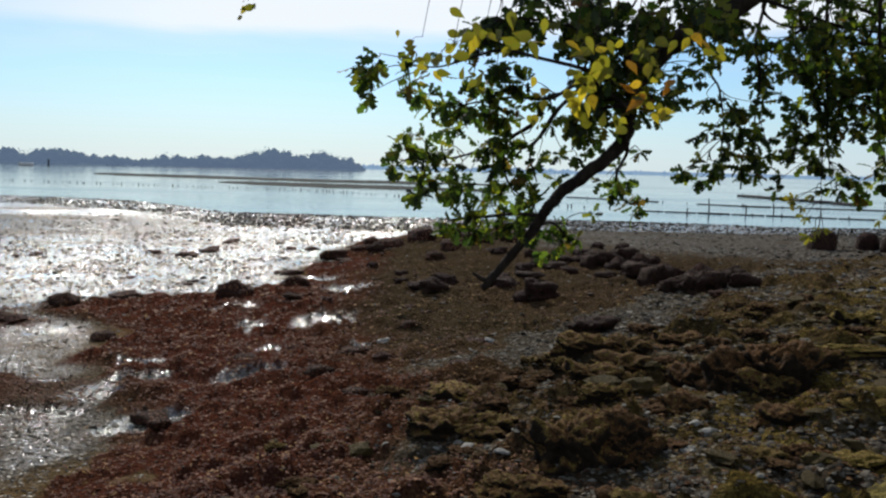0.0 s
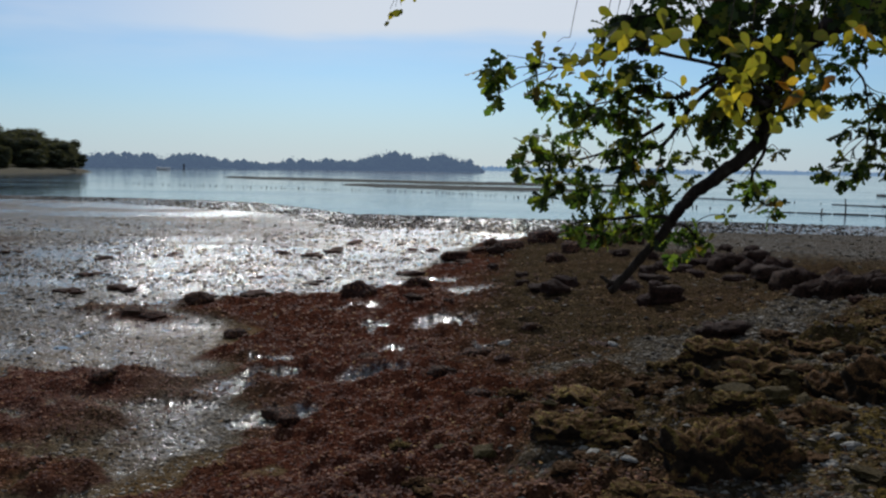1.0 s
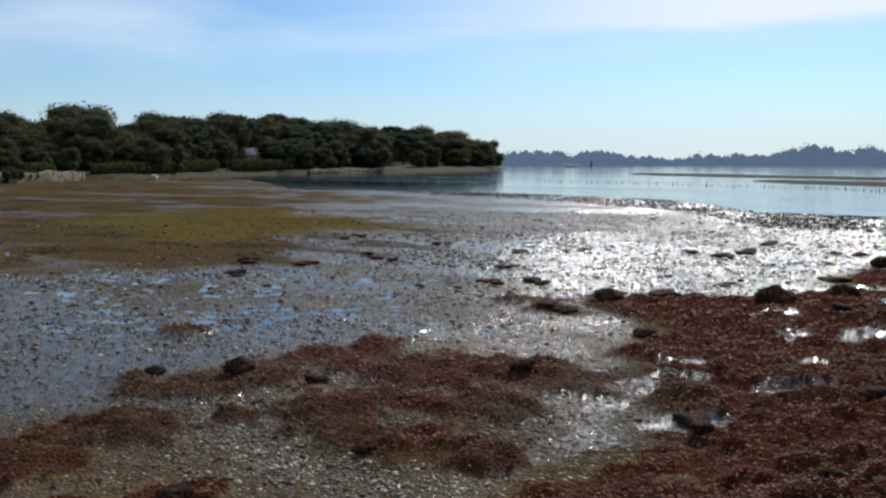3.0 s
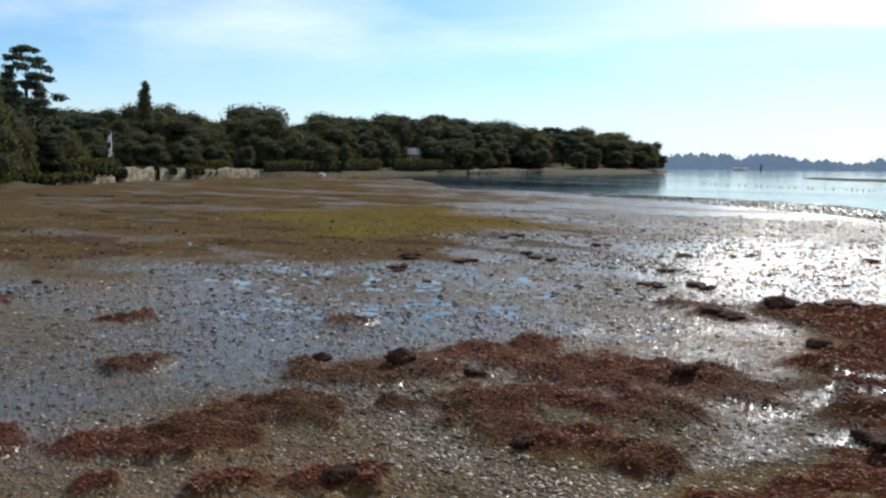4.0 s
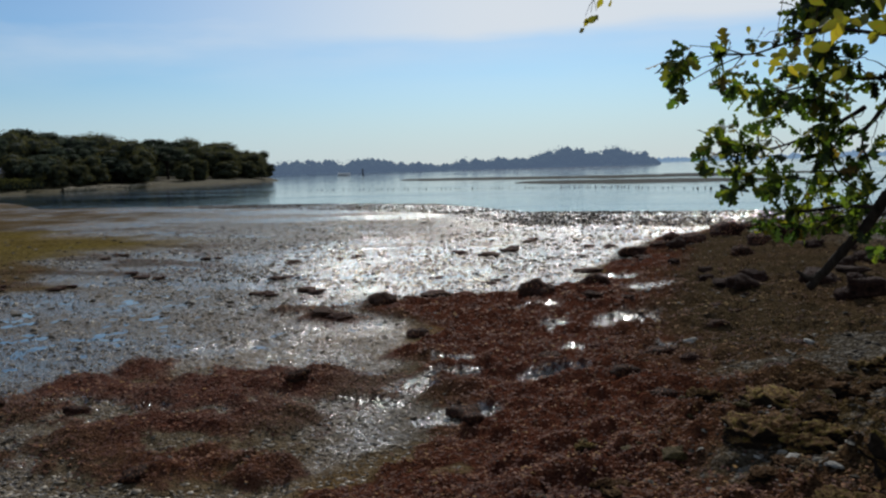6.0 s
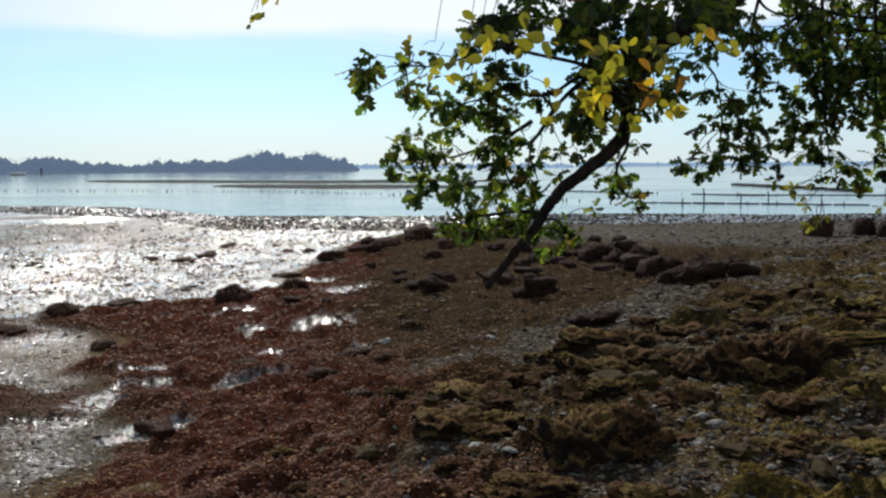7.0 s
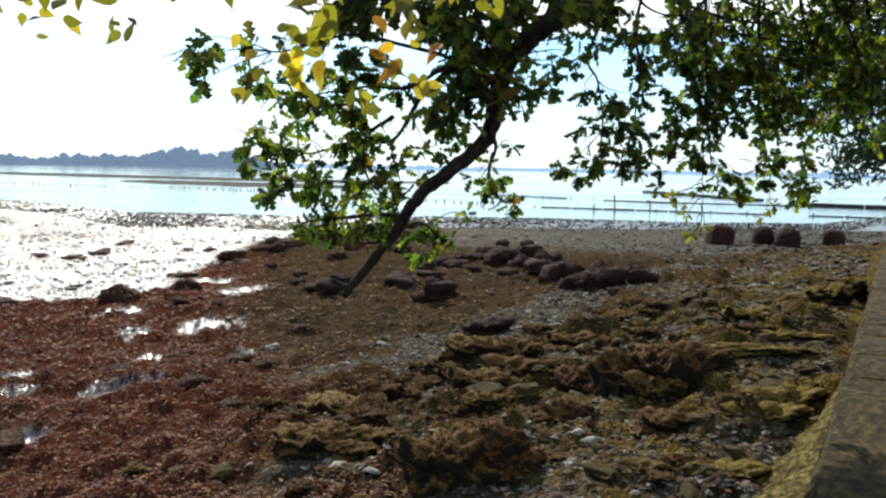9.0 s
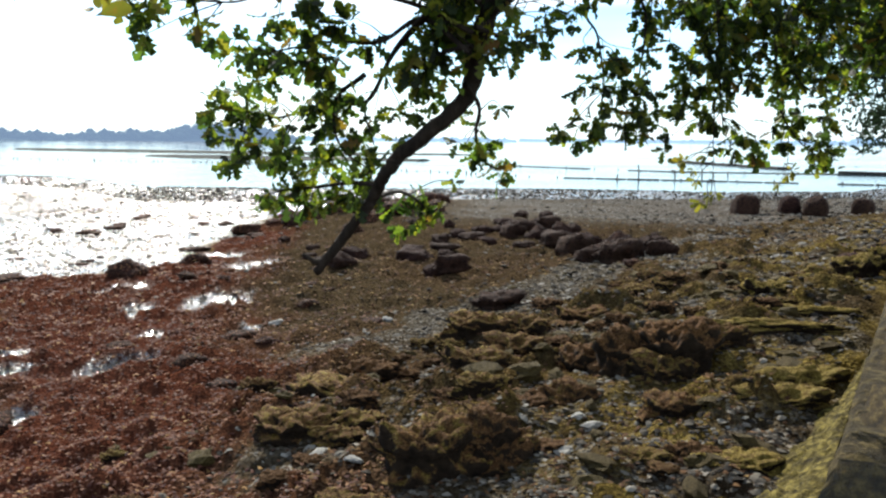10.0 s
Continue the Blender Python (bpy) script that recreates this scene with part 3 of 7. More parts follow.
def shore(x, y):
    """Height, weed, stones, algae and wetness of the shore."""
    s = along(x, y)
    c = inland(x, y) - np.maximum(s - 19, 0) ** 2 * 0.02
    r, az = np.hypot(x, y), np.degrees(np.arctan2(x, y))
    ragged = 0.9 * fbm(x * 0.5, y * 0.5, 3, 4)
    rim = np.interp(y, [-30, 2, 7.3, 9, 10.4, 12, 13.7, 15.5, 17.4, 19, 20.7, 21.8, 29.8, 35.6, 42.6], [-4, -3.6, -3.4, -3.4, -4.0, -4.6, -5.2, -6.2, -8.0, -7.4, -5.4, -3.5, -3.6, -2.7, 0])
    beach = np.minimum((x - rim) * 0.8, 44 + 0.05 * x + 0.10 * np.maximum(x - 20, 0) - y) + ragged
    rise = np.interp(c, [-16, -9.5, -7, -5.5, -3.4, -2, -0.3], [0, .06, .33, .53, .80, .97, 1.12])
    spit = 0.32 * step(beach, 0, 5) * step(s, 9, 16)
    z = np.maximum(rise * step(beach, -1, 3), spit)
    level = z
    z = z + 0.05 * step(beach, -0.3, 0.5)
    xb = np.interp(y, [6.7, 9.8, 13.4, 18.8], [.3, -.1, -.8, -1.6])  # red wrack seaward, olive towards the wall
    # weed: thick along the rim of the beach, thinner among the stones higher up
    cover = fbm(x * 0.9, y * 0.9, 11, 4)
    weed = step(beach + 0.6 * cover, 0.0, 0.5) * np.clip(step(cover + 0.75 - 0.11 * np.clip(c + 9, 0, 9) * step(x, 0.0, 2.2), -0.12, 0.18), 0, 1)
    pools = blobs(x, y, [(p, q, .85 * a, .75 * b) for p, q, a, b in POOLS], 0.2, 21)
    weed = weed * (1 - pools) * (1 - blobs(x, y, GRAVEL, 0.3, 22))
    heaps = blobs(x, y, [(p, q, 1.3 * a, 1.15 * b) for p, q, a, b in HEAPS], 0.35, 31)
    weed = np.maximum(weed, heaps * step(-beach, -4.0, 0.5))
    far_weed = step(fbm(x * 0.35, y * 0.8, 51, 4) - 0.14, 0, 0.15) * step(r, 24, 30) * step(-az, 28, 36) * (beach < 0)
    weed = np.maximum(weed, 0.7 * far_weed)
    # the stony bar along the water
    wl = waterline(az)
    bar = step(r, wl - 12 + 3 * ragged, wl - 6) * step(-r, -wl - 2, -wl + 1) * step(az, -36, -20)
    stony = np.clip(step(fbm(x * 0.28, y * 0.28, 61, 3), -0.25, 0.25) * 0.7 + 0.5 * bar + step(beach, 0, 1) * (step(x - xb + 0.8 * cover, -0.9, 0.8) - 0.7), 0, 1)
    algae = (0.3 + 0.7 * step(c, -3.2, -1.2)) * step(c, -7.0, -2.6) * step(x + cover, 0.2, 2.6) * step(fbm(x * 1.5, y * 1.5, 71, 4) + 0.22, -0.1, 0.25)
    green = step(1.2 - np.hypot(((x + 33) * .735 - (y - 31) * .678) / 11, ((x + 33) * .678 + (y - 31) * .735) / 7.5) + 0.6 * fbm(x * 0.18, y * 0.18, 81, 3), 0, 0.6)
    algae = np.maximum(algae, green * step(r, 28, 34))
    ochre = step(-az + 8 * ragged, 34, 50) * step(r + 6 * ragged, 20, 32) * (beach < 0) * (0.55 + 0.45 * step(fbm(x * 0.2, y * 0.35, 161, 3), -0.3, 0.2))
    ochre = np.clip(ochre + 0.50 * step(fbm(x * 0.13, y * 0.22, 171, 3) - 0.05, -0.05, 0.25) * (beach < -0.5) * step(-az, 8, 18), 0, 1)
    sand = step(r, 27, 33) * step(az, 3, 9)
    # a band of bare grey shingle along the middle of the beach, and patches of it higher up
    shingle = step(-np.abs(c + 5.3 + 0.7 * cover), -1.25, -0.55) * step(s, 7.5, 10) * step(-s, -27, -22)
    shingle = np.maximum(shingle, 0.9 * step(fbm(x * 0.8, y * 0.8, 231, 3), 0.22, 0.42) * step(c, -4.6, -3.6) * step(-c, 1.2, 2.2) * step(s, 4, 6)) * step(beach, 0, 1)
    weed, algae = weed * (1 - 0.9 * shingle), algae * (1 - 0.8 * shingle)
    stony = np.maximum(stony, shingle)
    stony = np.maximum(stony, 0.92 * step(beach, 0, 1) * step(x - xb + 1.0 * cover, -1.4, 1.6))
    weed = weed * (1 - sand * (0.55 + 0.4 * step(cover, -0.3, 0.1)))
    stony = np.clip(stony + 1.0 * sand, 0, 1)
    stony = np.maximum(stony, far_weed)
    # relief
    near = step(-r, -70, -25)
    streak = fbm(x * 0.30, y * 0.55, 91, 4)
    puddle = fbm(x * 3.2, y * 4.4, 101, 3)
    flat = step(-beach, -0.2, 0.6)
    shine = np.maximum(step(streak, -0.2, 0.35), 0.85 * step(az, -45, -33))
    shine = np.maximum(shine, 1.0 * step(r, 10, 13) * step(-r, -36, -24) * step(az, -66, -58) * step(-az, 28, 36)) * (1 - far_weed) * (1 - 0.9 * green)
    z = z + flat * (0.050 - 0.038 * shine + 0.040 * puddle * (0.5 + 0.5 * near))
    z = z + bar * (0.03 + 0.10 * puddle)
    lumps = fbm(x * 2.6, y * 2.6, 111, 4)
    billow = 1 - np.abs(fbm(x * 1.1, y * 1.1, 121, 4)) * 2.2
    z = z + weed * (0.03 + 0.10 * lumps + 0.05 * step(lumps, 0.05, 0.4) + 0.05 * fbm(x * 6.5, y * 6.5, 201, 3)) * (1 - 0.6 * flat) * step(-r, -60, -30)
    z = z + (0.075 + 0.06 * lumps) * heaps * flat
    high = step(c, -8, -3.5) * step(-c, 0.1, 0.5) * step(beach, 0, 2)
    ledge = 1 - np.abs(fbm(s * 1.5, c * 0.55, 141, 3)) * 2.4
    z = z + high * (0.05 * billow + 0.08 * lumps + 0.06 * ledge * step(c, -3.5, -1.5) + 0.05 * fbm(x * 7, y * 7, 221, 3))
    humps = blobs(x, y, HUMPS, 0.6, 151)
    z = z + 0.10 * humps * (0.85 + 0.3 * lumps)
    algae = np.maximum(algae, 0.4 * humps * step(c, -5.5, -2.5))
    z = z * (1 - pools) + pools * (level * 0.9 + 0.006)
    z = z + 0.03 * flat * step(-r, -17, -11)
    # under the sea
    z = z - np.clip((r - wl) * 0.02, 0, 1.6)
    # behind the wall the land lies just under its top
    land = step(c, 0.02, 0.10)
    # a drier, rusty band of gravel close under the beach
    dry = step(-(r + 2.5 * streak), -17.5, -13.5) * flat * step(az, -48, -36)
    ochre = np.clip(ochre + 0.4 * dry * step(r, 11.5, 13.5) * step(fbm(x * 0.5, y * 0.8, 211, 3), -0.35, 0.1), 0, 1)
    brown = step(-(r + 1.8 * streak), -11.8, -9.2) * flat
    ochre = np.clip(ochre + 0.40 * brown, 0, 1)
    z = z * (1 - land) + land * (TOP - 0.10 + 0.02 * lumps)
    wet = np.clip(0.95 * flat * (0.5 + 0.5 * shine) * (1 - 0.9 * weed) + 0.06 * sand + (1.35 - 0.45 * flat) * pools, 0, 1.35) * (1 - green) * (1 - np.clip(1.15 * ochre, 0, 1)) * (1 - 0.35 * dry) * (1 - 0.5 * brown)
    return z, weed * (1 - land), np.clip(stony * (1 - land), 0, 1), np.clip(algae * (1 - land) + 0.7 * land, 0, 1), wet * (1 - land), ochre * (1 - land)


def shore_height(x, y):
    return shore(np.atleast_1d(np.asarray(x, float)), np.atleast_1d(np.asarray(y, float)))[0]


def build_shore():
    fine = np.radians(np.arange(-80, 54, 0.29))
    rest = np.radians(np.arange(56, 278, 4.0))
    ang = np.concatenate([fine, rest])
    rad = np.concatenate([[0.02, 0.25], np.geomspace(0.7, 125, 540), np.geomspace(135, 4600, 22)])
    a, r = np.meshgrid(ang, rad, indexing="ij")
    x, y = 0.3 + r * np.sin(a), 0.3 + r * np.cos(a)
    z, weed, stony, algae, wet, rust = shore(x.ravel(), y.ravel())
    na, nr = len(ang), len(rad)
    v = np.stack([x.ravel(), y.ravel(), z], -1)
    i, j = np.meshgrid(np.arange(na), np.arange(nr - 1), indexing="ij")
    k = (i + 1) % na
    f = np.stack([i * nr + j, i * nr + j + 1, k * nr + j + 1, k * nr + j], -1).reshape(-1, 4)
    me = mesh_of("ground", v, f)
    at = me.color_attributes.new("cover", "FLOAT_COLOR", "POINT")
    col = np.stack([weed, stony, algae, wet], -1)
    at.data.foreach_set("color", col.astype(np.float32).ravel())
    me.attributes.new("rust", "FLOAT", "POINT").data.foreach_set("value", rust.astype(np.float32))
    me.materials.append(M_SHORE)
    ob = new("ground", me)
    return tagged(ob, "tidal mud, gravel and red-brown seaweed at low tide", "shore", kind="structure")


build_shore()


def build_water():
    ang = np.linspace(0, 2 * math.pi, 96, endpoint=False)
    rad = np.array([0.0, 40, 80, 160, 400, 1000, 2500, 4700])
    v = [(0, 0, 0)] + [(r * math.sin(a), r * math.cos(a), 0) for r in rad[1:] for a in ang]
    n = len(ang)
    f = [(0, 1 + k, 1 + (k + 1) % n) for k in range(n)]
    f += [(1 + q * n + k, 1 + (q + 1) * n + k, 1 + (q + 1) * n + (k + 1) % n, 1 + q * n + (k + 1) % n) for q in range(len(rad) - 2) for k in range(n)]
    me = bpy.data.meshes.new("water")
    me.from_pydata(v, [], [tuple(reversed(q)) for q in f])
    me.update()
    for p in me.polygons:
        if p.normal.z < 0:
            p.flip()
    me.materials.append(M_WATER)
    tagged(new("water", me), "calm pale sea and pools at low tide", "sea", kind="structure")


build_water()


# ---- the sea wall with the path on it ----
def build_wall():
    ss = np.arange(-14, 30.01, 0.06)
    profile = [(EDGE - 0.20, 0.35), (EDGE - 0.10, 1.05), (EDGE - 0.02, TOP - 0.05), (EDGE, TOP - 0.012), (EDGE + 0.03, TOP), (EDGE + 0.1, TOP + .002), (EDGE + 0.17, TOP + .002), (EDGE + 0.24, TOP + .002), (EDGE + 0.31, TOP + .003), (EDGE + 0.38, TOP + .003), (EDGE + 0.45, TOP + 0.004)]
    s, k = np.meshgrid(ss, np.arange(len(profile)), indexing="ij")
    c = np.array([p[0] for p in profile])[k]
    z = np.array([p[1] for p in profile])[k]
    bend = np.maximum(s - 19, 0) ** 2 * 0.02
    c = c + bend + 0.03 * fbm(s * 1.7, k * 0.9, 5, 3) + 0.012 * fbm(s * 9, k * 3.0, 6, 2)
    z = z + (0.022 * fbm(s * 2.3, c * 3, 7, 3) + 0.055 * np.minimum(fbm(s * 5, c * 3.5, 17, 4), 0.10)) * (k > 1)
    v = np.stack([WALL_DIR[0] * s + WALL_OUT[0] * c, WALL_DIR[1] * s + WALL_OUT[1] * c, z], -1).reshape(-1, 3)
    n = len(profile)
    i, j = np.meshgrid(np.arange(len(ss) - 1), np.arange(n - 1), indexing="ij")
    f = np.stack([i * n + j, i * n + j + 1, (i + 1) * n + j + 1, (i + 1) * n + j], -1).reshape(-1, 4)[:, ::-1]
    wall = tagged(new("sea_wall", mesh_of("sea_wall", v, f)), "low old sea wall of worn masonry", "sea wall", kind="structure")
    wall.data.materials.append(M_WALL)
    # trodden path behind the coping
    cs = np.arange(EDGE + 0.44, 3.2, 0.12)
    s, c0 = np.meshgrid(ss, cs, indexing="ij")
    c = c0 + np.maximum(s - 19, 0) ** 2 * 0.02
    z = TOP + 0.012 + 0.03 * fbm(s * 0.9, c * 1.1, 8, 4) - 0.03 * step(c0, 0.3, 0.8) + 0.03 * step(c0, 1.8, 2.6)
    v = np.stack([WALL_DIR[0] * s + WALL_OUT[0] * c, WALL_DIR[1] * s + WALL_OUT[1] * c, z], -1).reshape(-1, 3)
    n = len(cs)
    i, j = np.meshgrid(np.arange(len(ss) - 1), np.arange(n - 1), indexing="ij")
    f = np.stack([i * n + j, i * n + j + 1, (i + 1) * n + j + 1, (i + 1) * n + j], -1).reshape(-1, 4)[:, ::-1]
    path = tagged(new("path", mesh_of("path", v, f)), "trodden earth path along the sea wall", "path", kind="structure")
    path.data.materials.append(M_PATH)


build_wall()


def coping_stones():
    """Flat stones along the wall's edge, each with its own tilt and worn corners."""
    rng = random.Random(9)
    wall = bpy.data.objects["sea_wall"]
    shapes = []
    for k in range(7):
        bm = bmesh.new()
        bmesh.ops.create_cube(bm, size=1)
        bmesh.ops.subdivide_edges(bm, edges=bm.edges[:], cuts=2, use_grid_fill=True)
        for v in bm.verts:
            n = noise.noise(v.co * 1.7 + Vector((k * 5.1, 0, 0))) + 0.5 * noise.noise(v.co * 4 + Vector((0, k * 3.3, 0)))
            v.co.x *= 1 - 0.05 * abs(v.co.y) + 0.08 * n
            v.co.y *= 1 - 0.10 * abs(v.co.x) + 0.12 * n
            v.co.z += 0.10 * n
            if v.co.z > 0.3:
                v.co.z -= 0.18 * (v.co.x ** 2 + v.co.y ** 2)
        for f in bm.faces:
            f.smooth = True
        me = bpy.data.meshes.new("coping_stone")
        bm.to_mesh(me)
        bm.free()
        me.materials.append(M_COPING)
        shapes.append(me)
    s = 1.2
    while s < 27:
        length = rng.uniform(.4, 1.5)
        deep = rng.uniform(.5, .62)
        c = EDGE + 0.02 + deep / 2 + rng.uniform(-.03, .03) + max(s - 19, 0) ** 2 * .02
        ob = new("coping_stone", rng.choice(shapes))
        ob.parent = wall
        x, y = WALL_DIR * (s + length / 2) + WALL_OUT * c
        ob.matrix_basis = Matrix.LocRotScale((x, y, TOP - 0.062 + rng.uniform(-.012, .010)), Euler((rng.uniform(-.03, .03), rng.uniform(-.03, .03), math.atan2(WALL_DIR[1], WALL_DIR[0]) + rng.uniform(-.05, .05))), (length, deep, .13))
        s += length + rng.uniform(-.05, .0)


M_COPING = grained("worn_coping", ((0.34, (0.012, 0.008, 0.003)), (0.5, (0.044, 0.030, 0.009)), (0.68, (0.125, 0.088, 0.026))), 9.0, 0.95, 1.0, 0.05, None, 0.25)
coping_stones()


def build_apron():
    """The sloping slab of old mortar at the wall's foot."""
    ss = np.linspace(4.0, 9.3, 300)
    qs = np.linspace(0, 1, 44)
    s, q = np.meshgrid(ss, qs, indexing="ij")
    wide = 0.42 * step(-s, -9.4, -6.0) + 0.03
    c = EDGE - 0.04 - wide * (1 - q) + 0.05 * fbm(s * 2, q * 2, 9, 3) * (1 - q)
    z = 1.12 + (TOP - 0.10 - 1.12) * q + 0.05 * fbm(s * 3, c * 5, 10, 4) + 0.04 * np.minimum(fbm(s * 9, c * 12, 110, 3), .1) + 0.022 * fbm(s * 26, c * 30, 120, 3)
    z[:, 0] -= 0.3
    v = np.stack([WALL_DIR[0] * s + WALL_OUT[0] * c, WALL_DIR[1] * s + WALL_OUT[1] * c, z], -1).reshape(-1, 3)
    n = len(qs)
    i, j = np.meshgrid(np.arange(len(ss) - 1), np.arange(n - 1), indexing="ij")
    f = np.stack([i * n + j, i * n + j + 1, (i + 1) * n + j + 1, (i + 1) * n + j], -1).reshape(-1, 4)[:, ::-1]
    ob = new("wall_apron", mesh_of("wall_apron", v, f))
    ob.data.materials.append(M_APRON)
    tagged(ob, "sloping mossy mortar apron at the foot of the sea wall", "wall footing", kind="structure")


build_apron()


# ---- rocks ----
def rock_mesh(name, seed, flat=0.62, rough=0.22, detail=3, smooth=True):
    bm = bmesh.new()
    bmesh.ops.create_icosphere(bm, subdivisions=detail, radius=0.5)
    off = Vector((seed * 3.7, seed * 1.3, -seed * 2.1))
    for v in bm.verts:
        p = v.co.copy()
        d = 1 + rough * 2.0 * noise.noise(p * 1.9 + off) + rough * 0.9 * noise.noise(p * 5 + off) + rough * 0.5 * noise.noise(p * 12 + off)
        box = 0.5 * p / (abs(p.x) ** 5 + abs(p.y) ** 5 + abs(p.z) ** 5) ** 0.2
        v.co = (p * 0.45 + box * 0.48) * d
        v.co.z = v.co.z * flat
        if v.co.z < -0.12:
            v.co.z = -0.12 + 0.3 * (v.co.z + 0.12)
    for f in bm.faces:
        f.smooth = smooth
    me = bpy.data.meshes.new(name)
    bm.to_mesh(me)
    bm.free()
    return me


ROCK_SHAPES = [rock_mesh("rock", k, 0.66 + 0.1 * (k % 3), 0.32) for k in range(1, 7)]
for me in ROCK_SHAPES:
    me.materials.append(M_ROCK)
MOSSY_SHAPES = [rock_mesh("stone", k + 20, 0.55 + 0.08 * (k % 3), 0.5, 2, False) for k in range(6)]
for me in MOSSY_SHAPES:
    me.materials.append(M_MOSSY)


def weed_on_rock(me, seed, material):
    """Wrack that clings to the upper half of a rock."""
    rng = np.random.default_rng(seed)
    v = np.array([q.co for q in me.vertices])
    n = np.array([q.normal for q in me.vertices])
    ok = np.where(v[:, 2] > -0.05)[0]
    k = rng.choice(ok, 560)
    pos = v[k] + rng.normal(0, .012, (560, 3))
    shape = [(-.10, 0, 0), (.10, 0, 0), (.16, .45, .10), (-.06, .5, .12), (.42, .85, .04), (.22, .98, .05), (-.10, .92, .0), (-.26, .80, .02)]
    faces = [(0, 1, 2, 3), (2, 4, 5, 3), (3, 5, 6, 7)]
    out = strewn("seaweed", shape, faces, pos, frames_of(n[k] + rng.normal(0, .2, (560, 3)), rng.uniform(0, 6.28, 560)), rng.uniform(.035, .09, 560))
    out.materials.append(material)
    return out


ROCK_WEED = {me.name: weed_on_rock(me, 80 + k, M_ROCKWEED) for k, me in enumerate(ROCK_SHAPES)}
HEAP_WEED = {me.name: weed_on_rock(me, 90 + k, M_WEED) for k, me in enumerate(ROCK_SHAPES)}


def place_rocks(table, label, group, tall=1.0, weeds=ROCK_WEED):
    rng = random.Random(7 + len(table))
    for k, (x, y, w) in enumerate(table):
        ob = new("rock", ROCK_SHAPES[rng.randrange(6)])
        z = float(shore_height(x, y)[0])
        ob.matrix_basis = Matrix.LocRotScale((x, y, z + 0.08 * w), Euler((0, 0, rng.uniform(0, 6.28))), (w, w * rng.uniform(0.8, 1.0), w * tall * rng.uniform(0.85, 1.1)))
        tagged(ob, label, "rock", group)
        tagged(part("seaweed", weeds[ob.data.name], None, ob), kind="stuff")


place_rocks([(2.29, 17.7, .70), (5.71, 18.1, .95), (6.7, 18.1, .66), (6.1, 21.9, .75), (5.35, 18.6, .7), (6.15, 18.5, .7), (6.1, 19.6, .8), (6.75, 19.2, .6), (5.5, 20.6, .8), (5.9, 23.6, .8), (5.2, 23.9, .7), (4.7, 24.6, .7), (5.83, 26.2, .85), (5.2, 25.6, .75), (4.86, 26.1, .75), (2.05, 17.9, .5)], "dark rock under brown seaweed on the beach", "rocks on the beach", 0.95)
place_rocks([(1.72, 19.9, .8), (2.45, 21.1, .65), (5.5, 22.6, 1.2), (6.6, 21.0, .6), (4.35, 25.8, .7), (3.4, 23.4, .65), (2.6, 13.2, .78), (.21, 18.8, .6), (-.15, 19.3, .5), (3.75, 23.1, .57), (2.55, 22.6, .55), (1.78, 20.9, .5), (4.5, 22.0, .5)],
            "low dark rock under brown seaweed on the beach", "low rocks on the beach", 0.62)
place_rocks([(-2.08, 33.1, .72), (-3.08, 28.45, .87), (1.76, 31.6, 1.1), (-.21, 33.5, 1.1), (.77, 29.7, .9), (5.42, 16.1, .3), (8.0, 13.5, .38), (-3.01, 20.6, .63), (-4.15, 19.05, .71),
             (-1.4, 31.0, .9), (1.0, 35.5, 1.2), (3.4, 37.5, 1.2), (-2.4, 30.3, .7), (3.0, 33.0, 1.0), (0.2, 26.8, .6)],
            "low weed-covered rock on the spit", "rocks of the spit", 0.75, HEAP_WEED)
DOMES = [rock_mesh("boulder", k + 40, 0.92, 0.13) for k in range(4)]
for k, (x, y, w) in enumerate(((14.75, 32.8, 1.0), (16.55, 33.0, .84), (17.1, 32.1, .95), (19.1, 32.4, .88))):
    DOMES[k].materials.append(M_ROCK)
    ob = new("boulder", DOMES[k])
    ob.matrix_basis = Matrix.LocRotScale((x, y, float(shore_height(x, y)[0]) + 0.10 * w), Euler((0, 0, 1.3 * k)), (w, w, 1.4 * w))
    tagged(ob, "rounded dark boulder standing on the upper beach", "boulder", "boulders")
    tagged(part("seaweed", weed_on_rock(DOMES[k], 70 + k, M_ROCKWEED), None, ob), kind="stuff")
RNG = random.Random(77)
place_rocks([(RNG.uniform(-2.5, 7.5), RNG.uniform(19.5, 31), RNG.uniform(.28, .6)) for _ in range(26)], "small weed-hung rock among the wrack of the spit", "small rocks of the spit", 0.85)
place_rocks([(RNG.uniform(-3.0, 1.0), RNG.uniform(9, 19), RNG.uniform(.22, .45)) for _ in range(16)], "lump of red-brown wrack over a low stone", "lumps in the wrack", 0.55, HEAP_WEED)
# dark clumps of wrack on the wet flats
CLUMPS = []
for hx, hy, ha, hb in FAR_HEAPS:
    for k in range(3):
        CLUMPS.append((hx + ha * RNG.uniform(-.7, .7), hy + hb * RNG.uniform(-.5, .5), RNG.uniform(.6, 1.1) * min(ha, .5)))
place_rocks(CLUMPS, "flat dark clump of wrack on the wet flats", "clumps on the flats", 0.32, HEAP_WEED)
# lone stones on the wrack heaps
place_rocks([(-10.2, 8.1, .26), (-9.04, 8.62, .36), (-7.85, 8.9, .3), (-5.34, 14.7, .42), (-7.32, 17.8, .5), (-6.05, 5.0, .3), (-5.73, 10.8, .34), (-5.56, 7.06, .3)],
            "small dark stone half buried in seaweed", "stones in the wrack", 0.8, HEAP_WEED)


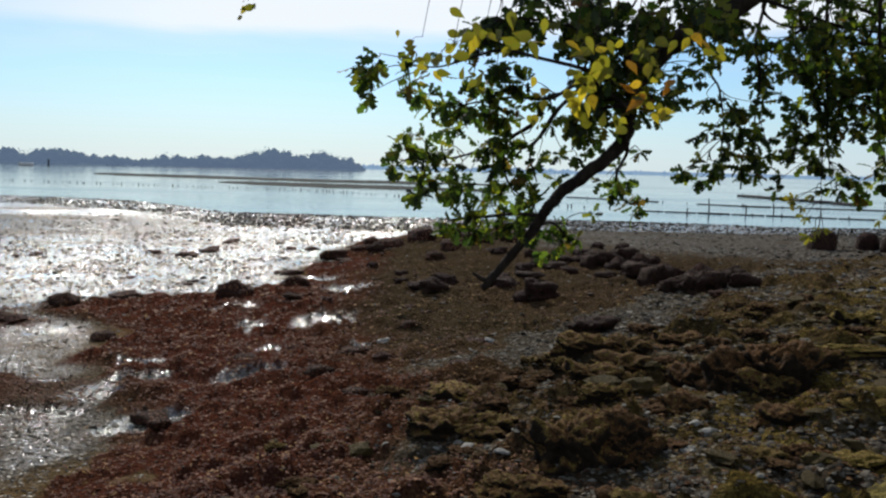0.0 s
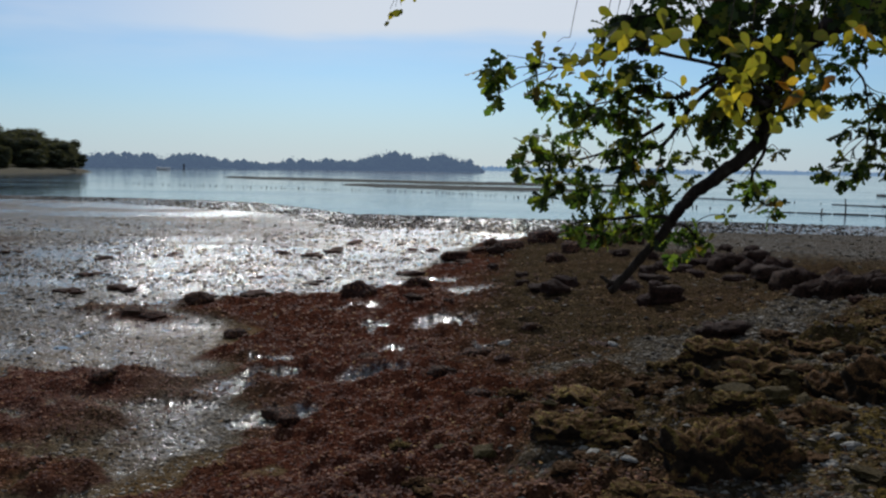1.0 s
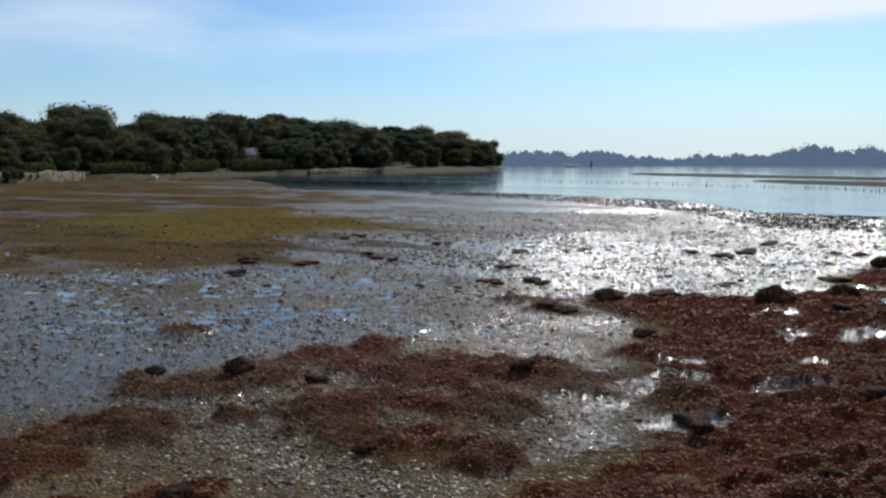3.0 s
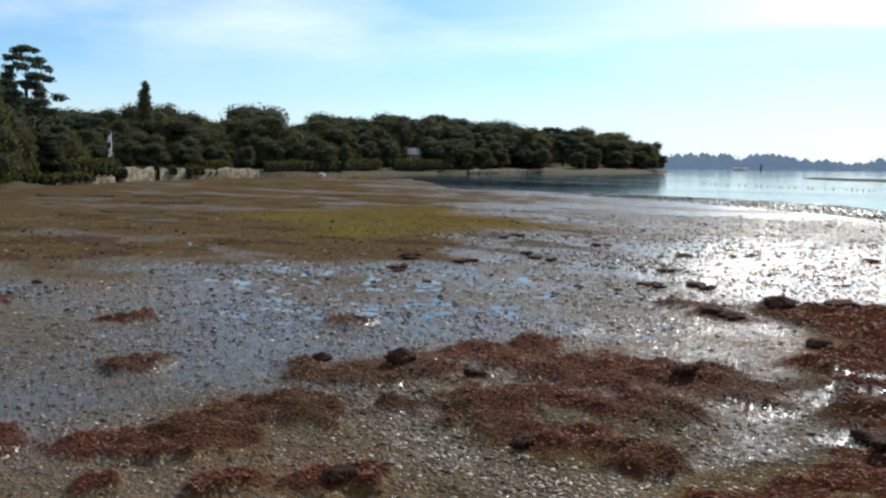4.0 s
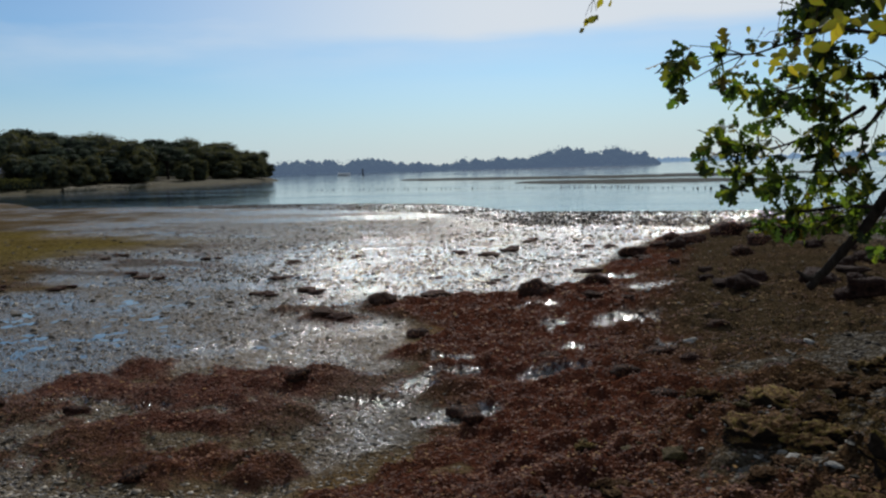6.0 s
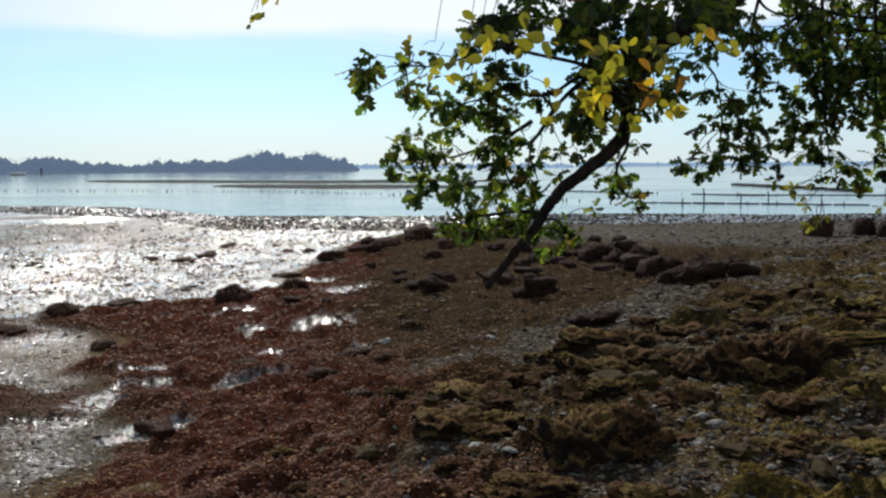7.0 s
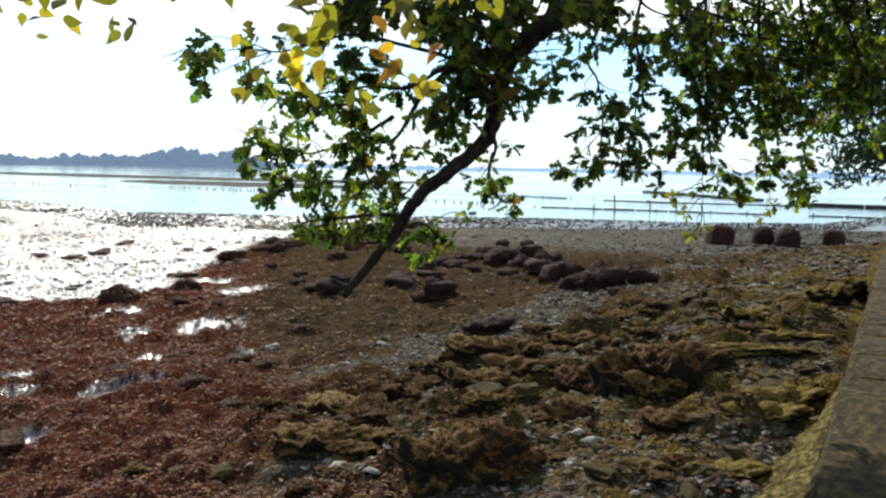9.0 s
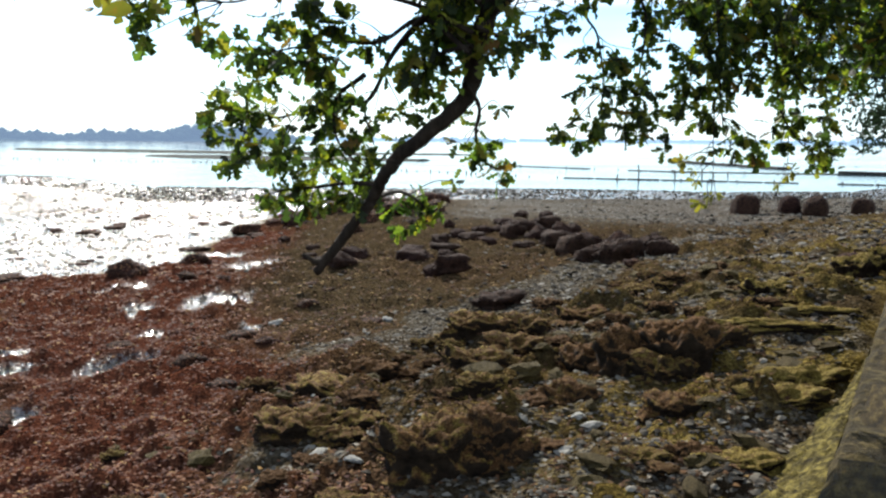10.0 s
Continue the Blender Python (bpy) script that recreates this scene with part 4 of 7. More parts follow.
def ledge_material(name, bare):
    """Old reef: yellow moss and brown weed on top; dark stone with painted shade on the steep sides."""
    m = Mat(name, 0.9, 0.12)
    up = m.node("ShaderNodeSeparateXYZ")
    m.link(m.node("ShaderNodeNewGeometry").outputs["Normal"], up.inputs["Vector"])
    mid, fine = m.noise(9, 5, 0.65), m.noise(34, 5, 0.65)
    moss = m.ramp(fine, (0.32, (0.05, 0.034, 0.006)), (0.5, (0.22, 0.158, 0.030)), (0.68, (0.44, 0.335, 0.10)))
    brown = m.ramp(fine, (0.3, (0.036, 0.016, 0.007)), (0.55, (0.15, 0.075, 0.028)), (0.75, (0.30, 0.175, 0.065)))
    top = m.mix(m.ramp(m.math("ADD", m.math("MULTIPLY", m.node("ShaderNodeObjectInfo").outputs["Random"], 0.3), mid), (bare, (0, 0, 0)), (bare + .22, (1, 1, 1))), brown, moss)
    # near-black side tone: bare stone plus the shade of faces turned from the sun
    stone = m.ramp(mid, (0.3, (0.010, 0.007, 0.005)), (0.7, (0.045, 0.030, 0.018)))
    m.color(m.mix(m.ramp(m.math("ADD", up.outputs["Z"], m.math("MULTIPLY", m.math("SUBTRACT", fine, 0.5), 0.7)), (0.30, (0, 0, 0)), (0.62, (1, 1, 1))), stone, top))
    m.bump(m.math("ADD", fine, m.math("MULTIPLY", mid, 1.5)), 1.0, 0.03)
    return m.mat


def reef_mesh(seed):
    """A lump of reef with a flat, pitted top and undercut, broken sides, one metre wide."""
    bm = bmesh.new()
    bmesh.ops.create_icosphere(bm, subdivisions=5, radius=0.5)
    off = Vector((seed * 2.3, -seed * 1.9, seed * 4.1))
    for v in bm.verts:
        p = v.co.copy()
        n1, n2, n3 = noise.noise(p * 2.2 + off), noise.noise(p * 6 + off), noise.noise(p * 15 + off)
        n4 = noise.noise(p * 34 + off)
        d = 1 + 0.42 * n1 + 0.24 * n2 + 0.09 * n3 + 0.04 * n4
        h = p.z * 2
        v.co = Vector((p.x * d, p.y * d, 0.5 * math.copysign(abs(h) ** 0.7, h) + 0.20 * n1 + 0.17 * n2 + 0.07 * n3 + 0.03 * n4))
        if h > 0 and v.co.z < 0.25:
            v.co.xy *= 0.88
    for f in bm.faces:
        f.smooth = True
    me = bpy.data.meshes.new("reef")
    bm.to_mesh(me)
    bm.free()
    me.materials.append(M_REEF)
    return me


M_REEF = ledge_material("weedy_reef", 0.66)
M_LEDGE = ledge_material("mossy_reef", 0.40)
REEFS = [reef_mesh(k) for k in range(1, 7)]
LEDGES = [me.copy() for me in REEFS]
for me in LEDGES:
    me.materials[0] = M_LEDGE


def reef_tufts(me, seed):
    """Short weed that grows on the top of a reef lump."""
    rng = np.random.default_rng(seed)
    v = np.array([q.co for q in me.vertices])
    n = np.array([q.normal for q in me.vertices])
    ok = np.where((n[:, 2] > .7) & (v[:, 2] > .2))[0]
    k = rng.choice(ok, 420)
    shape = [(-.10, 0, 0), (.10, 0, 0), (.16, .45, .10), (-.06, .5, .10), (.42, .85, .02), (.22, .98, .03), (-.10, .92, -.03), (-.26, .80, .0)]
    faces = [(0, 1, 2, 3), (2, 4, 5, 3), (3, 5, 6, 7)]
    out = strewn("seaweed", shape, faces, v[k], frames_of(n[k] + rng.normal(0, .2, (420, 3)), rng.uniform(0, 6.28, 420)), rng.uniform(.02, .045, 420))
    out.materials.append(M_BROWNWEED)
    return out


REEF_WEED = {me.name: reef_tufts(me, 60 + k) for k, me in enumerate(REEFS + LEDGES)}


def place_reef(table, name, label, group):
    """x, y, width across, depth, height above the shore"""
    rng = random.Random(41 + len(table))
    for k, (x, y, w, d, h) in enumerate(table):
        ob = new(name, (LEDGES if name == "mossy_ledge" else REEFS)[(k * 5 + len(table)) % 6])
        z = float(shore_height(x, y)[0])
        ob.matrix_basis = Matrix.LocRotScale((x, y, z), Euler((rng.uniform(-.08, .08), rng.uniform(-.08, .08), rng.uniform(-.35, .35) + 3.14 * (k % 2))), (w, d, 1.7 * h))
        tagged(ob, label, "rock", group)
        tagged(part("seaweed", REEF_WEED[ob.data.name], None, ob), kind="stuff")


place_reef([(3.0, 8.1, .6, .55, .34), (3.45, 8.0, .62, .5, .36), (3.85, 8.25, .7, .4, .24), (2.7, 8.35, .5, .45, .26), (3.2, 7.75, .5, .35, .2), (1.2, 6.0, .62, .5, .30), (1.55, 6.1, .5, .4, .24), (0.55, 8.3, .8, .6, .24), (0.85, 8.9, .6, .45, .22), (2.0, 10.2, .85, .5, .24),
            (2.5, 10.1, .5, .4, .20), (1.75, 8.3, .6, .45, .2), (2.3, 7.2, .55, .4, .2), (0.3, 7.2, .55, .45, .18), (0.75, 7.3, .5, .4, .18), (2.9, 6.6, .5, .4, .16), (2.2, 9.0, .6, .4, .18), (3.4, 11.2, .7, .5, .2)],
           "reef", "lump of dark reef topped with yellow-brown weed", "reef lumps")
place_reef([(4.75, 8.9, 1.3, .36, .13), (5.5, 9.75, 1.2, .32, .13), (4.1, 7.2, .8, .34, .13), (5.8, 11.3, .8, .5, .24), (6.9, 12.3, .7, .5, .26), (7.6, 12.6, .6, .5, .28), (8.1, 12.9, .5, .45, .34), (6.4, 11.2, .8, .4, .18), (3.6, 6.5, .7, .34, .12),
            (2.9, 5.5, .6, .32, .10)],
           "mossy_ledge", "low ledge of rock yellow with moss below the sea wall", "mossy ledges")


def wrack_clumps():
    """Knobs of rock under brown wrack, all over the upper beach."""
    rng = random.Random(53)
    table = []
    while len(table) < 90:
        s, c = rng.uniform(4.5, 15), rng.uniform(-5.6, -0.9)
        x, y = WALL_DIR * s + WALL_OUT * c
        if abs(c + 5.3) < 0.9 and rng.random() < .8:
            continue
        w = rng.uniform(.16, .42)
        table.append((x, y, w, w * rng.uniform(.6, .9), w * rng.uniform(.2, .38)))
    place_reef(table, "weedy_stone", "knob of dark stone hung with brown wrack", "weedy stones")


wrack_clumps()


def beach_stones():
    """The larger loose stones of the upper beach, each one lying free."""
    rng = random.Random(11)
    made = 0
    while made < 280:
        s, c = rng.uniform(5.5, 18), -rng.uniform(0.5, 6.0) ** 1.0
        x, y = WALL_DIR * s + WALL_OUT * c
        if rng.random() > step(np.array([c]), -6.5, -1.5)[0] + 0.15:
            continue
        w = rng.uniform(0.07, 0.20) * (1.25 if c > -3 else 0.9) * (1.5 if rng.random() < .12 else 1)
        ob = new("stone", MOSSY_SHAPES[rng.randrange(6)])
        z = float(shore_height(x, y)[0])
        ob.matrix_basis = Matrix.LocRotScale((x, y, z + 0.05 * w), Euler((rng.uniform(-.25, .25), rng.uniform(-.25, .25), rng.uniform(0, 6.28))), (w, w * rng.uniform(.55, .95), w * rng.uniform(.4, .75)))
        tagged(ob, "mossy stone lying loose at the foot of the wall", "stone", "loose stones")
        made += 1


beach_stones()


def pale_stones():
    """A few bleached stones that catch the eye among the dark weed."""
    rng = random.Random(61)
    shapes = [rock_mesh("stone", k + 60, 0.5, 0.4, 2, False) for k in range(4)]
    for me in shapes:
        me.materials.append(M_PALE)
    for k, (x, y, w) in enumerate(((0.82, 7.26, 0.17), (0.47, 6.71, 0.16), (0.72, 6.34, 0.11), (2.27, 6.75, 0.12), (2.35, 6.67, 0.16), (2.03, 6.08, 0.16), (1.82, 7.49, 0.10), (2.67, 11.22, 0.18), (2.42, 8.74, 0.13), (1.65, 7.62, 0.11), (-0.59, 13.85, 0.22), (1.05, 13.14, 0.17))):
        ob = new("stone", shapes[k % 4])
        ob.matrix_basis = Matrix.LocRotScale((x, y, float(shore_height(x, y)[0]) + 0.12 * w), Euler((rng.uniform(-.2, .2), rng.uniform(-.2, .2), rng.uniform(0, 6.28))), (w, w * .7, w * .8))
        tagged(ob, "pale bleached stone among dark weed", "stone", "pale stones")


pale_stones()


# ---- wrack and pebbles ----
def strewn_wrack(seed, upper, material, label):
    rng = np.random.default_rng(seed)
    n = 200000 if upper else 360000
    r = 5.0 * np.exp(rng.uniform(0, math.log(7.5), n))
    a = np.radians(rng.uniform(-78, 42, n))
    x, y = 0.3 + r * np.sin(a), 0.3 + r * np.cos(a)
    z, weed, stony, algae, wet, rust = shore(x, y)
    c = inland(x, y)
    share = step(x - np.interp(y, [6.7, 9.8, 13.4, 18.8], [.3, -.1, -.8, -1.6]) + 1.2 * fbm(x * 0.7, y * 0.7, 181, 3), -1.4, 1.6)
    want = np.maximum(weed * 0.5, 0.22 * step(c, -6, -3)) * share * (1 - 0.75 * (weed < 0.25) * (c < -3.6)) if upper else weed * 0.55 * (1 - share)
    keep = (rng.uniform(0, 1, n) < want) & (c < -0.5)
    x, y, z, r = x[keep], y[keep], z[keep], r[keep]
    m = len(x)
    # a forked, curled frond
    shape = [(-.10, 0, 0), (.10, 0, 0), (.16, .45, .16), (-.06, .5, .18), (.42, .85, .08), (.22, .98, .10), (-.10, .92, .02), (-.26, .80, .05)]
    faces = [(0, 1, 2, 3), (2, 4, 5, 3), (3, 5, 6, 7)]
    nrm = np.stack([rng.normal(0, .3, m), rng.normal(0, .3, m), np.ones(m)], -1)
    size = rng.uniform(.022, .062, m) * np.clip(r / 9, 1, 2.0)
    me = strewn("wrack", shape, faces, np.stack([x, y, z], -1), frames_of(nrm, rng.uniform(0, 6.28, m)), size)
    me.materials.append(material)
    tagged(new("seaweed", me), label, "seaweed", kind="stuff")


def strewn_pebbles():
    rng = np.random.default_rng(4)
    n = 170000
    r = 4.5 * np.exp(rng.uniform(0, math.log(11), n))
    a = np.radians(rng.uniform(-78, 45, n))
    x, y = 0.3 + r * np.sin(a), 0.3 + r * np.cos(a)
    z, weed, stony, algae, wet, rust = shore(x, y)
    keep = (rng.uniform(0, 1, n) < (0.05 + 0.42 * stony * step(inland(x, y), -13, -4) + 0.10 * stony) * (1 - 0.8 * weed)) & (inland(x, y) < -0.4) & (z > -0.03)
    x, y, z, r = x[keep], y[keep], z[keep], r[keep]
    m = len(x)
    shape = [(1, 0, 0), (.35, .9, .05), (-.6, .75, 0), (-1, -.1, .05), (-.3, -.85, 0), (.65, -.7, .05), (.1, .1, .62), (0, 0, -.4)]
    faces = [(i, (i + 1) % 6, 6) for i in range(6)] + [((i + 1) % 6, i, 7) for i in range(6)]
    nrm = np.stack([rng.normal(0, .25, m), rng.normal(0, .25, m), np.ones(m)], -1)
    size = (np.minimum(rng.lognormal(-3.9, .45, m), .045) * (1 + 0.35 * step(inland(x, y), -7, -4)))[:, None] * np.clip(r / 10, .8, 3.2)[:, None] * np.stack([np.ones(m), rng.uniform(.6, 1, m), rng.uniform(.35, .75, m)], -1)
    me = strewn("pebbles", shape, faces, np.stack([x, y, z], -1), frames_of(nrm, rng.uniform(0, 6.28, m)), size, False)
    me.materials.append(M_PEBBLE)
    tagged(new("pebbles", me), "small grey and pale pebbles on wet mud", "pebbles", kind="stuff")


def mud_lumps():
    """Dark stones and worm casts that stand out of the wet film on the flats."""
    rng = np.random.default_rng(14)
    n = 230000
    r = 6.0 * np.exp(rng.uniform(0, math.log(9), n))
    a = np.radians(rng.uniform(-78, 12, n))
    x, y = 0.3 + r * np.sin(a), 0.3 + r * np.cos(a)
    z, weed, stony, algae, wet, rust = shore(x, y)
    keep = (rng.uniform(0, 1, n) < (0.10 + 0.30 * step(fbm(x * 0.45, y * 0.7, 191, 3), -0.15, 0.3)) * np.maximum(step(wet, 0.1, 0.5), (r < 12.5) * (weed < 0.3) * (inland(x, y) < -6))) & (z > -0.01)
    x, y, z, r = x[keep], y[keep], z[keep], r[keep]
    m = len(x)
    shape = [(1, 0, 0), (.35, .9, .05), (-.6, .75, 0), (-1, -.1, .05), (-.3, -.85, 0), (.65, -.7, .05), (.1, .1, .55), (0, 0, -.4)]
    faces = [(i, (i + 1) % 6, 6) for i in range(6)] + [((i + 1) % 6, i, 7) for i in range(6)]
    nrm = np.stack([rng.normal(0, .25, m), rng.normal(0, .25, m), np.ones(m)], -1)
    size = rng.lognormal(-3.55, .4, m)[:, None] * np.clip(r / 16, .8, 2.2)[:, None] * np.stack([np.ones(m), rng.uniform(.6, 1, m), rng.uniform(.3, .7, m)], -1)
    me = strewn("mud_lumps", shape, faces, np.stack([x, y, z], -1), frames_of(nrm, rng.uniform(0, 6.28, m)), size)
    me.materials.append(M_LUMP)
    tagged(new("stones", me), "small dark stones and casts of mud on the wet flats", "stones", kind="stuff")


def stony_bar():
    """Dark stones and weed lumps on the bar along the water's edge."""
    rng = np.random.default_rng(6)
    n = 26000
    az = rng.uniform(-34, 38, n)
    r = waterline(az) - rng.uniform(-1.5, 11, n) * np.interp(az, [-34, -22, -10, 38], [.6, 1.2, 1, 1])
    x, y = r * np.sin(np.radians(az)), r * np.cos(np.radians(az))
    z = shore_height(x, y)
    keep = (rng.uniform(0, 1, n) < .35 + .6 * step(fbm(x * .22, y * .22, 131, 3), -.2, .3)) & (z > -.1)
    x, y, z = x[keep], y[keep], z[keep]
    m = len(x)
    shape = [(1, 0, 0), (.35, .9, .05), (-.6, .75, 0), (-1, -.1, .05), (-.3, -.85, 0), (.65, -.7, .05), (.1, .1, .55), (0, 0, -.4)]
    faces = [(i, (i + 1) % 6, 6) for i in range(6)] + [((i + 1) % 6, i, 7) for i in range(6)]
    nrm = np.stack([rng.normal(0, .2, m), rng.normal(0, .2, m), np.ones(m)], -1)
    me = strewn("bar_stones", shape, faces, np.stack([x, y, z], -1), frames_of(nrm, rng.uniform(0, 6.28, m)), rng.uniform(.03, .115, m))
    me.materials.append(M_PEBBLE)
    tagged(new("bar_stones", me), "dark weedy stones along the water's edge", "stones", kind="stuff")


strewn_wrack(3, False, M_WEED, "red-brown bladder wrack strewn over the beach")
strewn_wrack(13, True, M_BROWNWEED, "drying olive-brown wrack among the stones below the wall")
strewn_pebbles()
mud_lumps()
stony_bar()


# ---- the oak whose boughs hang over the beach ----
def along_line(line, spacing):
    """Evenly spaced places and ways along a line."""
    d = np.r_[0, np.cumsum(np.linalg.norm(np.diff(line, axis=0), axis=1))]
    at = np.arange(spacing * 0.5, d[-1], spacing)
    p = np.stack([np.interp(at, d, line[:, k]) for k in range(3)], -1)
    q = np.stack([np.interp(np.minimum(at + 0.02, d[-1]), d, line[:, k]) for k in range(3)], -1)
    w = q - p
    return p, w / (np.linalg.norm(w, axis=1)[:, None] + 1e-9), at / d[-1]


def leafy_bough(tree, points, r0, r1, rng, start=0.15, spacing=0.10, reach=0.26, per=9, leaf=0.095, droop=0.35):
    """A bough with side twigs and tufts of leaves at their tips."""
    line = spline(points, 6)
    limbs = [(line, r0, r1, 8)]
    spots, ways = [], []
    p, w, q = along_line(line, spacing)
    for k in range(len(p)):
        if q[k] < start:
            continue
        for _ in range(2):
            out = rng.normal(0, 1, 3)
            out -= out @ w[k] * w[k] * 0.6
            out = out / np.linalg.norm(out) + 0.5 * w[k] - np.array([0, 0, droop * 0.5])
            out /= np.linalg.norm(out)
            size = reach * rng.uniform(0.35, 1.15) * (0.6 + 0.6 * math.sin(math.pi * min(1, q[k] + 0.1)))
            tip = p[k] + out * size + np.array([0, 0, -droop * size * 0.4])
            mid = (p[k] + tip) / 2 + rng.normal(0, 0.02, 3)
            limbs.append((np.array([p[k], mid, tip]), 0.006, 0.003, 4))
            spots.append(tip)
            ways.append(tip - mid)
            if rng.random() < 0.34:
                spots.append(mid)
                ways.append(rng.normal(0, 1, 3))
    spots.append(line[-1])
    ways.append(line[-1] - line[-2])
    bough = part("bough", tubes_mesh("bough", limbs), M_BARK, tree)
    spots, ways = np.array(spots), np.array(ways)
    k = rng.integers(per - 3, per + 3, len(spots))
    pos = np.repeat(spots, k, axis=0)
    base = np.repeat(ways / (np.linalg.norm(ways, axis=1)[:, None] + 1e-9), k, axis=0)
    m = len(pos)
    way = base * 0.7 + rng.normal(0, 0.75, (m, 3)) - np.array([0, 0, 0.25])
    way /= np.linalg.norm(way, axis=1)[:, None]
    side = np.cross(way, rng.normal(0, 1, (m, 3)))
    side /= np.linalg.norm(side, axis=1)[:, None] + 1e-9
    turn = np.stack([side, way, np.cross(side, way)], -1)
    me = strewn("foliage", OAK, OAK_F, pos + rng.normal(0, 0.015, (m, 3)), turn, rng.uniform(0.7, 1.25, m) * leaf)
    me.materials.append(M_OAK)
    tagged(part("foliage", me, None, bough), kind="stuff")
    return line


def tufted_bough(tree, points, tufts, rng, r0=0.014, r1=0.004, leaf=0.112, material=None):
    """A bare bough with a twig to each tuft of leaves: tufts are (x, y, z, radius)."""
    line = spline(points, 6)
    limbs = [(line, r0, r1, 8)]
    pos, way, size = [], [], []
    for x, y, z, r in tufts:
        c = np.array([x, y, z])
        k = int(np.argmin(np.linalg.norm(line - c, axis=1) + 0.25 * np.maximum(0, c[2] - line[:, 2])))
        hang = line[max(0, k - 3)]
        mid = (hang + c) / 2 + rng.normal(0, 0.02, 3) + (0, 0, 0.02)
        limbs.append((spline([hang, mid, c], 4), 0.0045, 0.002, 5))
        out = (c - mid) / (np.linalg.norm(c - mid) + 1e-9)
        for _ in range(max(1, round((r / 0.049) ** 2))):
            core = c + rng.normal(0, 0.56 * r, 3) * (1, 1.2, 1) * (r > 0.05)
            limbs.append((np.array([c, (c + core) / 2 + rng.normal(0, 0.006, 3), core]), 0.0025, 0.0015, 4))
            n = int(rng.integers(6, 10))
            w = rng.normal(0, 1, (n, 3)) + 0.55 * out - (0, 0, 0.35)
            w /= np.linalg.norm(w, axis=1)[:, None]
            pos.append(core + w * 0.012)
            way.append(w)
            size.append(np.clip(leaf * rng.uniform(0.62, 1.12, n), 0, 1.25 * r + 0.03))
    pos, way, size = np.vstack(pos), np.vstack(way), np.concatenate(size)
    side = np.cross(way, rng.normal(0, 1, way.shape))
    side /= np.linalg.norm(side, axis=1)[:, None] + 1e-9
    bough = part("bough", tubes_mesh("bough", limbs), M_BARK, tree)
    me = strewn("foliage", OAK, OAK_F, pos, np.stack([side, way, np.cross(side, way)], -1), size)
    me.materials.append(material or M_OAK)
    tagged(part("foliage", me, None, bough), kind="stuff")


